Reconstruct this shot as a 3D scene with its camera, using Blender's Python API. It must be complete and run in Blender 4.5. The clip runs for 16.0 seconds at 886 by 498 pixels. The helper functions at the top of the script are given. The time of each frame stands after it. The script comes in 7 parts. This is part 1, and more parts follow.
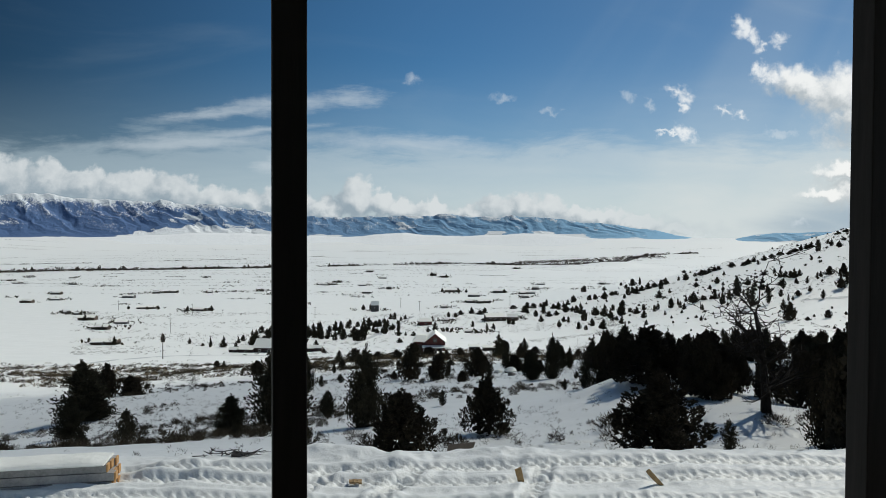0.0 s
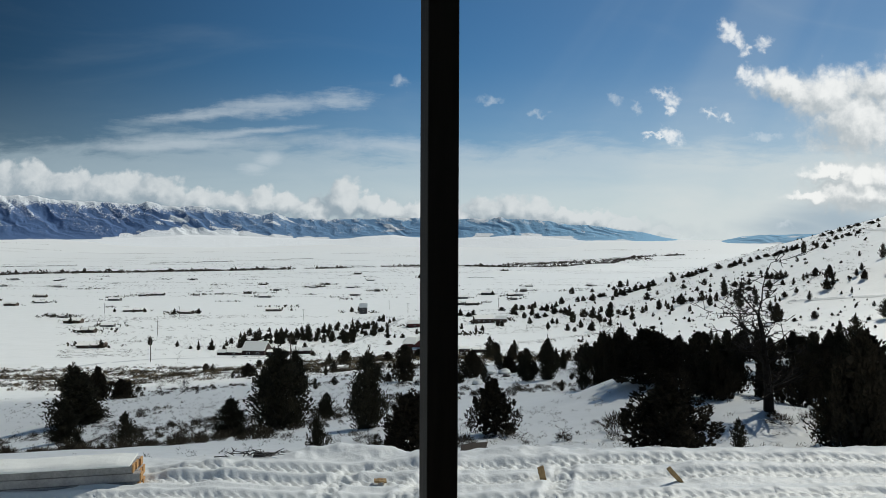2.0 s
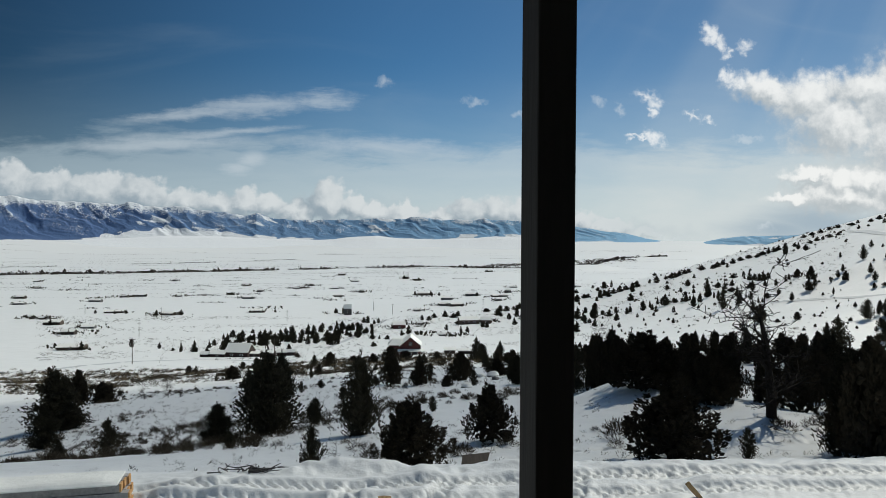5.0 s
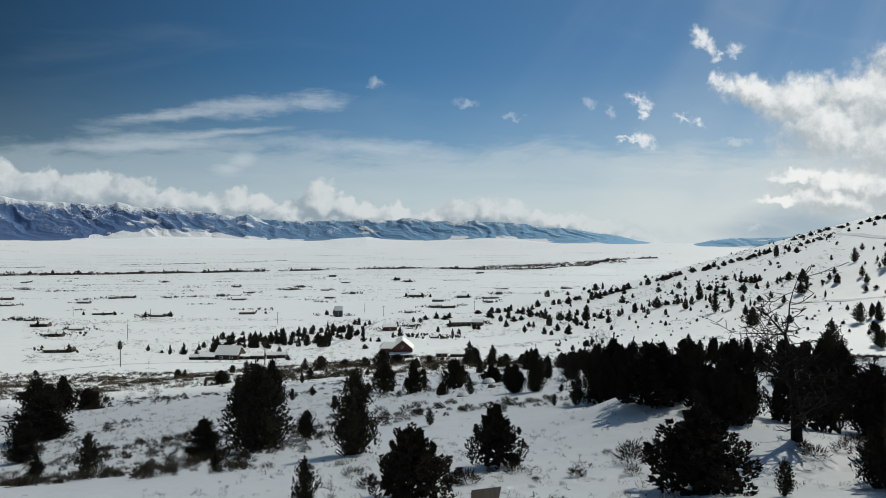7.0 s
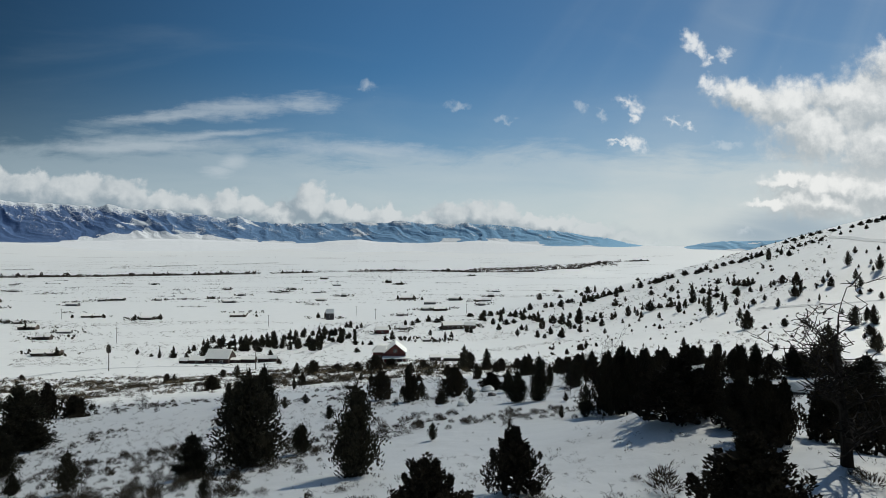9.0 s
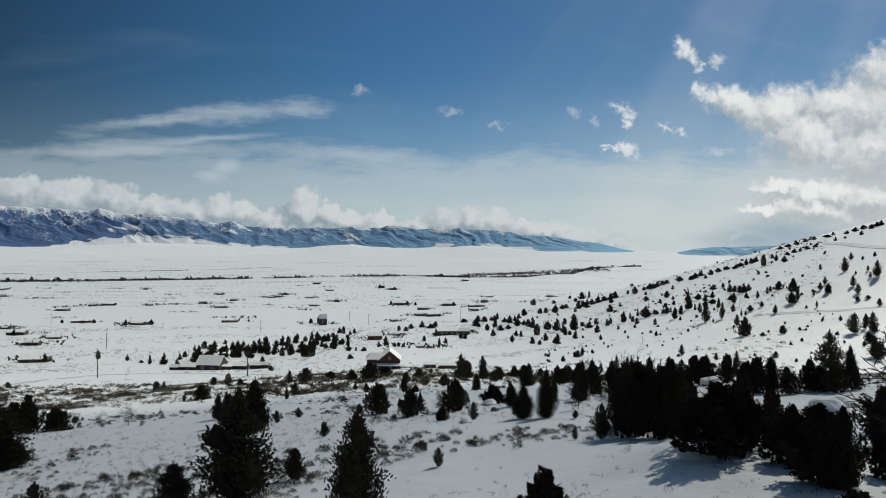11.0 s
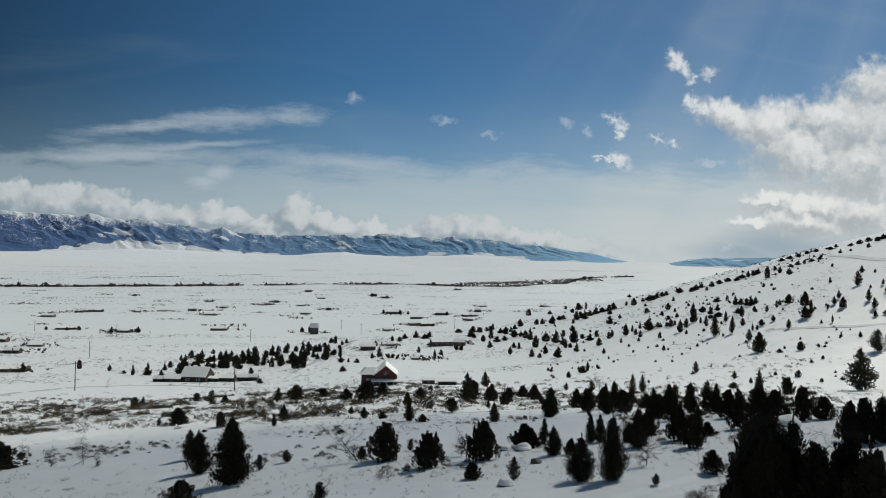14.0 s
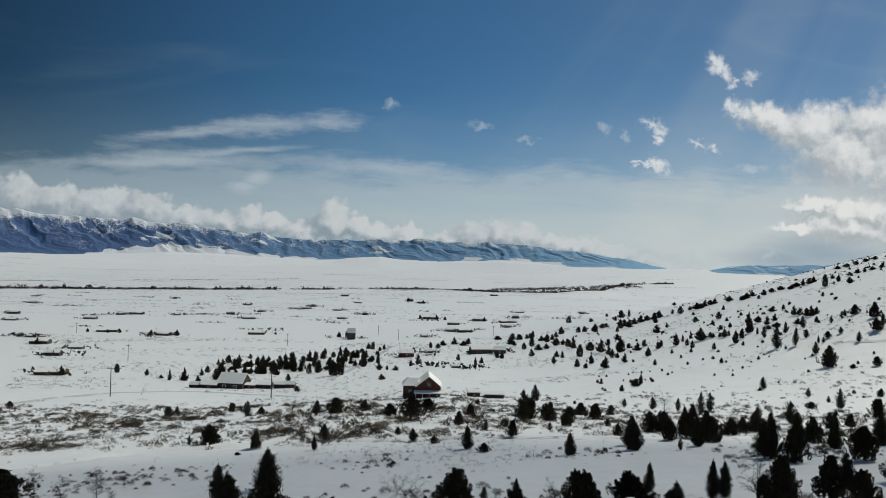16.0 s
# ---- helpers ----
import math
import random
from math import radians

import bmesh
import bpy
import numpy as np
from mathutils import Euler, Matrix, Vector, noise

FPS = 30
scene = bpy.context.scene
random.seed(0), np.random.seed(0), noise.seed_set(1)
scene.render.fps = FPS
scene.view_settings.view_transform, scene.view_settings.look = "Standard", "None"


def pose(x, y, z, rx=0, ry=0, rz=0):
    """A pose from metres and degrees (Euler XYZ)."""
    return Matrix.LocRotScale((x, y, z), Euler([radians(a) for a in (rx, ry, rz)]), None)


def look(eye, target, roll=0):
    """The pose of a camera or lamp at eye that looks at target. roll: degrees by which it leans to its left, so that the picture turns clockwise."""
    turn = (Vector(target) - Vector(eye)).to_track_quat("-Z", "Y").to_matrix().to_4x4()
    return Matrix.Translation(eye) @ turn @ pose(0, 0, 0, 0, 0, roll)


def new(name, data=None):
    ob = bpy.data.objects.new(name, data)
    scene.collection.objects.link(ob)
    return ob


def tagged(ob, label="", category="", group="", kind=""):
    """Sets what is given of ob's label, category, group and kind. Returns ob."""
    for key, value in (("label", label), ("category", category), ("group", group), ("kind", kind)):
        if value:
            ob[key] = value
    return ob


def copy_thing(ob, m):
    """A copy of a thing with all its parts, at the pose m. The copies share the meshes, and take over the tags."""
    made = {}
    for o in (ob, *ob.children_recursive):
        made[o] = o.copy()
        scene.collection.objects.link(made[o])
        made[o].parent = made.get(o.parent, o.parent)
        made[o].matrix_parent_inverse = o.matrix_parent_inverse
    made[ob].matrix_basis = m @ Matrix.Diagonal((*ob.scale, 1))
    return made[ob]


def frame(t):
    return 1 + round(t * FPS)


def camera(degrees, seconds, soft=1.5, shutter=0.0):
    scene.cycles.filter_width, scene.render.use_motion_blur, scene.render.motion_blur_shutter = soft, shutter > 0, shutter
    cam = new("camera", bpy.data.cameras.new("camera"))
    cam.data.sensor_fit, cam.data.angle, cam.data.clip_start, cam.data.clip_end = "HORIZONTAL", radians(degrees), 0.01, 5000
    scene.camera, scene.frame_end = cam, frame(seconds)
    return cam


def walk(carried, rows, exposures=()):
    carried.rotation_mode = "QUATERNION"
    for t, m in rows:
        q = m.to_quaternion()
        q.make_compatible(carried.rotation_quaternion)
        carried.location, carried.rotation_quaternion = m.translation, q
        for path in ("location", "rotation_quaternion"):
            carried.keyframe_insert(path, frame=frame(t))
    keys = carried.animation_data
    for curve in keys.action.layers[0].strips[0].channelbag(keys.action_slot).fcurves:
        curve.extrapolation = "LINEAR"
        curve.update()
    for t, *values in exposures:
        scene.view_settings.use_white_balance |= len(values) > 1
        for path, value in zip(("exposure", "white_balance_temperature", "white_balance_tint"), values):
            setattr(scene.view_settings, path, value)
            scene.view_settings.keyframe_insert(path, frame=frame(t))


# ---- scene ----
# ---- camera and its flight ----
cam = camera(63.4, 16.0, soft=0.45)
METRES, EYE = 30.0, 4.1
ROWS = [
    (0.0, -0.0003, 0.0, 0.0, 0.01, -1.31, -0.25),
    (0.5, 0.0021, -0.0018, -0.0001, -0.23, -1.28, -0.32),
    (1.0, -0.0009, -0.0031, -0.0001, -0.48, -1.23, -0.38),
    (1.5, -0.0108, -0.0041, -0.0001, -0.71, -1.16, -0.4),
    (2.0, -0.0200, -0.0048, -0.0004, -0.96, -1.14, -0.22),
    (2.5, -0.0221, -0.0054, -0.0004, -1.2, -1.13, -0.25),
    (3.0, -0.0237, -0.0057, -0.0004, -1.42, -1.12, -0.23),
    (3.5, -0.0252, -0.0037, -0.0009, -1.62, -1.11, -0.23),
    (4.0, -0.0272, 0.0012, -0.0013, -1.83, -1.1, -0.24),
    (6.5, -0.0393, 0.0515, 0.0076, -2.75, -0.97, -0.39),
    (7.0, -0.0415, 0.0668, 0.0087, -2.93, -0.94, -0.41),
    (7.5, -0.0447, 0.0831, 0.0087, -3.1, -0.88, -0.44),
    (8.0, -0.0484, 0.1002, 0.0087, -3.27, -0.83, -0.45),
    (8.5, -0.0527, 0.1169, 0.0095, -3.44, -0.78, -0.49),
    (9.0, -0.0575, 0.1344, 0.0101, -3.61, -0.73, -0.5),
    (11.5, -0.0769, 0.2732, 0.0154, -4.28, -0.2, -0.7),
    (12.0, -0.0832, 0.3303, 0.0163, -4.39, -0.08, -0.79),
    (12.5, -0.0891, 0.394, 0.0167, -4.49, 0.04, -0.89),
    (13.0, -0.0967, 0.4625, 0.0153, -4.61, 0.14, -0.99),
    (13.5, -0.1061, 0.5377, 0.0122, -4.71, 0.26, -1.09),
    (14.0, -0.1178, 0.6146, 0.0097, -4.79, 0.38, -1.19),
    (14.5, -0.1312, 0.6962, 0.007, -4.89, 0.48, -1.26),
    (15.0, -0.1466, 0.7789, 0.006, -4.98, 0.61, -1.33),
    (15.5, -0.1638, 0.8644, 0.0056, -5.06, 0.74, -1.38),
    (15.6, -0.1677, 0.881, 0.0055, -4.94, 0.74, -1.41),
    (15.7, -0.1715, 0.8977, 0.0053, -4.36, 0.74, -1.45),
    (15.8, -0.1754, 0.914, 0.0052, -3.70, 0.735, -1.48),
    (15.9, -0.1792, 0.931, 0.0051, -2.85, 0.73, -1.51),
    (16.0, -0.1831, 0.9475, 0.005, -1.95, 0.73, -1.55),
]
walk(cam, [(t, pose(METRES * x, METRES * y, EYE + METRES * z, 90 + pitch, roll, yaw)) for t, x, y, z, yaw, pitch, roll in ROWS],
     exposures=[(0.0, 0.20), (4.0, 0.17), (7.5, 0.13), (9.0, 0.09), (12.5, 0.01), (16.0, -0.09)])

# ---- light ----
SUN_EL, SUN_AZ, SUN_POWER, SKY_POWER = 44.0, 47.0, 3.25, 0.04
sun = new("sun", bpy.data.lights.new("sun", "SUN"))
sun.data.energy, sun.data.angle, sun.data.color = SUN_POWER, radians(1.0), (1.0, 0.968, 0.86)
ce = math.cos(radians(SUN_EL))
sun.matrix_world = look((math.sin(radians(SUN_AZ)) * ce * 50, math.cos(radians(SUN_AZ)) * ce * 50, math.sin(radians(SUN_EL)) * 50), (0, 0, 0))

world = bpy.data.worlds.new("sky")
scene.world = world
world.use_nodes = True
wt = world.node_tree
sky = wt.nodes.new("ShaderNodeTexSky")
sky.sky_type, sky.sun_disc = "NISHITA", False
sky.sun_elevation, sky.sun_rotation = radians(SUN_EL), radians(SUN_AZ)
sky.altitude, sky.air_density, sky.dust_density, sky.ozone_density = 1800, 1.0, 0.3, 2.0


def wmath(op, a, b=None, c=None, clamp=False):
    n = wt.nodes.new("ShaderNodeMath")
    n.operation, n.use_clamp = op, clamp
    for k, v in enumerate((a, b, c)):
        if v is None:
            continue
        if isinstance(v, (int, float)):
            n.inputs[k].default_value = v
        else:
            wt.links.new(v, n.inputs[k])
    return n.outputs[0]


def wmix(fac, a, b):
    n = wt.nodes.new("ShaderNodeMix")
    n.data_type = "RGBA"
    for sock, v in ((n.inputs[0], fac), (n.inputs[6], a), (n.inputs[7], b)):
        if isinstance(v, tuple):
            sock.default_value = (*v, 1)
        elif isinstance(v, (int, float)):
            sock.default_value = v
        else:
            wt.links.new(v, sock)
    return n.outputs[2]


def wramp(x, lo, hi):
    n = wt.nodes.new("ShaderNodeMapRange")
    n.interpolation_type = "SMOOTHSTEP"
    wt.links.new(x, n.inputs[0])
    n.inputs[1].default_value, n.inputs[2].default_value = lo, hi
    return n.outputs[0]


def wnoise(vec, scale, detail, rough=0.55, warp=0.0):
    n = wt.nodes.new("ShaderNodeTexNoise")
    wt.links.new(vec, n.inputs["Vector"])
    n.inputs["Scale"].default_value, n.inputs["Detail"].default_value = scale, detail
    n.inputs["Roughness"].default_value, n.inputs["Distortion"].default_value = rough, warp
    return n.outputs[0]


coord = wt.nodes.new("ShaderNodeTexCoord")
split = wt.nodes.new("ShaderNodeSeparateXYZ")
wt.links.new(coord.outputs["Generated"], split.inputs[0])
dx_, dy_, dz_ = split.outputs
ahead = wmath("MAXIMUM", wmath("ABSOLUTE", dy_), 0.15)
U = wmath("DIVIDE", dx_, ahead)                      # right of straight ahead
V = wmath("DIVIDE", dz_, ahead)                      # above the horizon
flat = wt.nodes.new("ShaderNodeCombineXYZ")
wt.links.new(U, flat.inputs[0])
wt.links.new(V, flat.inputs[1])
wt.links.new(wmath("MULTIPLY", dy_, 0.3), flat.inputs[2])
stretch = wt.nodes.new("ShaderNodeVectorMath")
stretch.operation = "MULTIPLY"
wt.links.new(flat.outputs[0], stretch.inputs[0])
stretch.inputs[1].default_value = (1.0, 4.5, 1.0)
lump = wnoise(flat.outputs[0], 21.0, 9.0, 0.6, 0.3)
fine = wnoise(flat.outputs[0], 60.0, 8.0, 0.62, 0.2)
wisp = wnoise(stretch.outputs[0], 5.0, 8.0, 0.6, 0.5)
fibre = wnoise(stretch.outputs[0], 22.0, 8.0, 0.65, 0.6)
veil = wnoise(stretch.outputs[0], 2.2, 6.0, 0.55, 0.8)


def shifted(vec, scale, detail, amount, start):
    """The point start, pushed about by a noise of that scale."""
    n = wt.nodes.new("ShaderNodeTexNoise")
    wt.links.new(vec, n.inputs["Vector"])
    n.inputs["Scale"].default_value, n.inputs["Detail"].default_value = scale, detail
    centred = wt.nodes.new("ShaderNodeVectorMath")
    centred.operation = "SUBTRACT"
    wt.links.new(n.outputs["Color"], centred.inputs[0])
    centred.inputs[1].default_value = (0.5, 0.5, 0.5)
    m = wt.nodes.new("ShaderNodeVectorMath")
    m.operation = "MULTIPLY_ADD"
    wt.links.new(centred.outputs[0], m.inputs[0])
    m.inputs[1].default_value = (amount, amount, 0.0)
    wt.links.new(start, m.inputs[2])
    return m.outputs[0]


level = wt.nodes.new("ShaderNodeCombineXYZ")
wt.links.new(U, level.inputs[0])
wt.links.new(V, level.inputs[1])
billowed = shifted(flat.outputs[0], 62.0, 5.0, 0.030, shifted(flat.outputs[0], 20.0, 2.0, 0.030, level.outputs[0]))
frayed = shifted(flat.outputs[0], 90.0, 6.0, 0.030, shifted(flat.outputs[0], 34.0, 3.0, 0.022, level.outputs[0]))


def heaped(vec, ovals):
    """1 in the middle of the nearest oval, 0 at its rim, less outside. Ovals: right, up, half width, half height, tilt."""
    least = None
    for u, v, a, b, *tilt in ovals:
        m = wt.nodes.new("ShaderNodeMapping")
        m.vector_type = "TEXTURE"
        wt.links.new(vec, m.inputs["Vector"])
        place = wt.nodes.new("ShaderNodeCombineXYZ")         # each oval waits for the one before it
        place.inputs[0].default_value, place.inputs[1].default_value = u, v
        if least is not None:
            wt.links.new(least, place.inputs[2])
        wt.links.new(place.outputs[0], m.inputs["Location"])
        m.inputs["Rotation"].default_value = (0, 0, math.atan(tilt[0]) if tilt else 0.0)
        m.inputs["Scale"].default_value = (a, b, 1e6)
        n = wt.nodes.new("ShaderNodeVectorMath")
        n.operation = "LENGTH"
        wt.links.new(m.outputs[0], n.inputs[0])
        least = n.outputs["Value"] if least is None else wmath("MINIMUM", least, n.outputs["Value"])
    return wmath("SUBTRACT", 1.0, least)


clear = wt.nodes.new("ShaderNodeVectorMath")
clear.operation = "MULTIPLY"
dim = wt.nodes.new("ShaderNodeVectorMath")
dim.operation = "SCALE"
wt.links.new(sky.outputs[0], dim.inputs[0])
wt.links.new(wmath("ADD", 0.36, wmath("MULTIPLY", wramp(U, -0.80, 0.05), 0.83)), dim.inputs["Scale"])
wt.links.new(dim.outputs[0], clear.inputs[0])
clear.inputs[1].default_value = (0.45 * SKY_POWER, 0.865 * SKY_POWER, 1.06 * SKY_POWER)
# thin high haze that thickens to the horizon and towards the sun, with pale shafts fanning from the sun
wavy = wmath("ADD", V, wmath("ADD", wmath("MULTIPLY", wmath("SUBTRACT", wisp, 0.5), 0.11), wmath("MULTIPLY", wmath("SUBTRACT", fibre, 0.5), 0.04)))
low = wmath("ADD", wmath("ADD", wmath("MULTIPLY", wramp(V, 0.25, 0.09), 0.14), wmath("MULTIPLY", wramp(wavy, 0.142, 0.098), 0.46)), wmath("MULTIPLY", wramp(V, 0.11, 0.02), 0.26))
sunward = wmath("MULTIPLY", wramp(U, -0.10, 0.80), wmath("ADD", 0.13, wmath("MULTIPLY", wramp(V, 0.30, 0.08), 0.36)))
bearing = wmath("ARCTAN2", wmath("SUBTRACT", V, 1.42), wmath("SUBTRACT", U, 1.07))
fan = wt.nodes.new("ShaderNodeTexNoise")
fan.noise_dimensions = "1D"
wt.links.new(bearing, fan.inputs["W"])
fan.inputs["Scale"].default_value, fan.inputs["Detail"].default_value = 9.0, 4.0
shafts = wmath("MULTIPLY", wmath("MULTIPLY", wramp(fan.outputs[0], 0.42, 0.72), wramp(U, -0.15, 0.45)), 0.075)
haze = wmath("MULTIPLY", wmath("MAXIMUM", low, wmath("ADD", wmath("MULTIPLY", low, 0.8), wmath("ADD", sunward, shafts))), wmath("ADD", 0.78, wmath("MULTIPLY", wisp, 0.42)))
haze = wmath("MINIMUM", wmath("ADD", haze, wmath("MULTIPLY", wramp(veil, 0.50, 0.80), 0.06)), 0.97)
col = wmix(haze, clear.outputs[0], wmix(wramp(U, -0.6, 0.35), (0.37, 0.455, 0.505), (0.555, 0.605, 0.61)))
# wind-drawn streaks
drawn = shifted(stretch.outputs[0], 9.0, 5.0, 0.020, level.outputs[0])
streak = heaped(drawn, [(-0.31, 0.167, 0.13, 0.010, 0.115), (-0.21, 0.179, 0.12, 0.018, 0.10), (-0.135, 0.186, 0.065, 0.017, 0.05), (-0.26, 0.140, 0.11, 0.007, 0.09),
                         (-0.36, 0.124, 0.17, 0.012, 0.03), (-0.05, 0.124, 0.16, 0.016, -0.06), (-0.225, 0.103, 0.026, 0.014, 0.2), (-0.245, 0.090, 0.03, 0.010)])
streak = wramp(wmath("ADD", wmath("ADD", streak, wmath("MULTIPLY", wmath("SUBTRACT", fibre, 0.5), 1.3)), wmath("MULTIPLY", wmath("SUBTRACT", fine, 0.5), 0.5)), -0.12, 0.95)
col = wmix(wmath("MULTIPLY", streak, 0.50), col, (0.50, 0.56, 0.60))
# rain haze under the right-hand clouds
rain = wramp(wmath("ADD", heaped(level.outputs[0], [(0.57, 0.022, 0.15, 0.042), (0.52, 0.012, 0.12, 0.030)]), wmath("MULTIPLY", wmath("SUBTRACT", wisp, 0.5), 0.9)), 0.0, 0.9)
col = wmix(wmath("MULTIPLY", rain, 0.85), col, (0.30, 0.385, 0.455))
# heaped clouds along the mountains, to the right, and torn scraps
strip = [(-0.52, 0.050, 0.30, 0.036, -0.09), (-0.10, 0.030, 0.34, 0.024, -0.05), (0.20, 0.016, 0.24, 0.018, -0.06)]
bank = [(-0.62, 0.072, 0.07, 0.034), (-0.549, 0.070, 0.040, 0.034), (-0.504, 0.062, 0.046, 0.030), (-0.437, 0.056, 0.055, 0.030), (-0.377, 0.054, 0.046, 0.030), (-0.316, 0.042, 0.044, 0.024), (-0.263, 0.036, 0.044, 0.022),
        (-0.236, 0.046, 0.028, 0.026), (-0.200, 0.040, 0.030, 0.022), (-0.165, 0.030, 0.036, 0.018), (-0.122, 0.044, 0.031, 0.034), (-0.085, 0.038, 0.026, 0.022), (-0.058, 0.030, 0.036, 0.016)]
bank_far = [(-0.015, 0.030, 0.036, 0.016), (0.04, 0.026, 0.036, 0.016), (0.082, 0.034, 0.036, 0.025), (0.112, 0.036, 0.031, 0.026), (0.146, 0.031, 0.029, 0.024), (0.18, 0.023, 0.036, 0.017), (0.223, 0.020, 0.042, 0.016), (0.271, 0.014, 0.042, 0.013), (0.32, 0.004, 0.04, 0.010)]
right = [(0.497, 0.209, 0.060, 0.026, -0.15), (0.555, 0.196, 0.070, 0.042, -0.15), (0.60, 0.158, 0.085, 0.055), (0.64, 0.212, 0.085, 0.034, 0.1), (0.70, 0.205, 0.12, 0.065, 0.2), (0.74, 0.265, 0.09, 0.045, 0.3), (0.71, 0.145, 0.12, 0.075), (0.83, 0.20, 0.15, 0.12), (1.0, 0.25, 0.2, 0.16)]
right_low = [(0.565, 0.086, 0.060, 0.015), (0.605, 0.080, 0.048, 0.026), (0.650, 0.086, 0.060, 0.030), (0.62, 0.058, 0.11, 0.028), (0.70, 0.070, 0.09, 0.038), (0.82, 0.09, 0.13, 0.06), (0.535, 0.054, 0.05, 0.010)]
small = [(0.415, 0.284, 0.019, 0.018, 0.2), (0.430, 0.272, 0.018, 0.018, -0.6), (0.440, 0.262, 0.016, 0.013), (0.465, 0.270, 0.019, 0.015, 0.3), (0.318, 0.198, 0.027, 0.012, -0.3), (0.335, 0.190, 0.019, 0.017, -0.3), (0.331, 0.175, 0.015, 0.010),
         (0.391, 0.173, 0.017, 0.009, -0.2), (0.411, 0.163, 0.021, 0.008, -0.35), (0.312, 0.141, 0.020, 0.006), (0.333, 0.138, 0.024, 0.013, -0.45), (0.438, 0.228, 0.016, 0.015, -0.4), (0.455, 0.219, 0.022, 0.012, -0.4)]
faint = [(-0.043, 0.211, 0.021, 0.015, -0.5), (0.083, 0.189, 0.024, 0.009), (0.150, 0.168, 0.026, 0.008), (0.257, 0.190, 0.019, 0.010, -0.3), (0.285, 0.180, 0.012, 0.008), (0.47, 0.140, 0.03, 0.008), (0.50, 0.015, 0.02, 0.007), (0.36, 0.001, 0.03, 0.004)]
sunny = wt.nodes.new("ShaderNodeVectorMath")                 # a little towards the sun
wt.links.new(billowed, sunny.inputs[0])
sunny.inputs[1].default_value = (0.010, 0.014, 0.0)
near_d, near_up = heaped(billowed, bank + bank_far), heaped(sunny.outputs[0], bank + bank_far)
side_d, side_up = heaped(billowed, right + right_low), heaped(sunny.outputs[0], right + right_low)
grain = wmath("ADD", wmath("MULTIPLY", wmath("SUBTRACT", lump, 0.5), 0.9), wmath("MULTIPLY", wmath("SUBTRACT", fine, 0.5), 0.9))
mist = wramp(wmath("ADD", heaped(billowed, strip), wmath("MULTIPLY", grain, 0.6)), -0.15, 0.75)
col = wmix(wmath("MULTIPLY", mist, 0.60), col, wmix(wramp(U, -0.5, 0.2), (0.29, 0.355, 0.405), (0.44, 0.50, 0.53)))
heap = wmath("MULTIPLY", wramp(wmath("ADD", near_d, wmath("MULTIPLY", grain, 0.45)), -0.04, 0.30), wramp(U, 0.42, 0.20))
lit = wramp(wmath("ADD", wmath("SUBTRACT", near_d, near_up), wmath("MULTIPLY", grain, 1.0)), -0.50, 0.85)
col = wmix(wmath("MULTIPLY", heap, 0.93), col, wmix(lit, (0.255, 0.32, 0.37), (0.59, 0.625, 0.635)))
heap_r = wmath("MULTIPLY", wramp(wmath("ADD", side_d, wmath("MULTIPLY", grain, 0.8)), -0.15, 0.55), 0.93)
lit_r = wramp(wmath("ADD", wmath("SUBTRACT", side_d, side_up), wmath("MULTIPLY", grain, 1.1)), -0.50, 0.58)
col = wmix(heap_r, col, wmix(lit_r, (0.41, 0.45, 0.47), (0.79, 0.80, 0.785)))
scraps = wmath("MULTIPLY", wramp(wmath("ADD", heaped(frayed, small), wmath("MULTIPLY", grain, 1.6)), 0.10, 1.15), 0.88)
col = wmix(scraps, col, (0.74, 0.765, 0.775))
thin = wmath("MULTIPLY", wramp(wmath("ADD", heaped(frayed, faint), wmath("MULTIPLY", grain, 1.6)), 0.10, 1.2), 0.38)
col = wmix(thin, col, (0.62, 0.67, 0.70))
back = wt.nodes["Background"]
wt.links.new(col, back.inputs[0])
back.inputs[1].default_value = 1.0

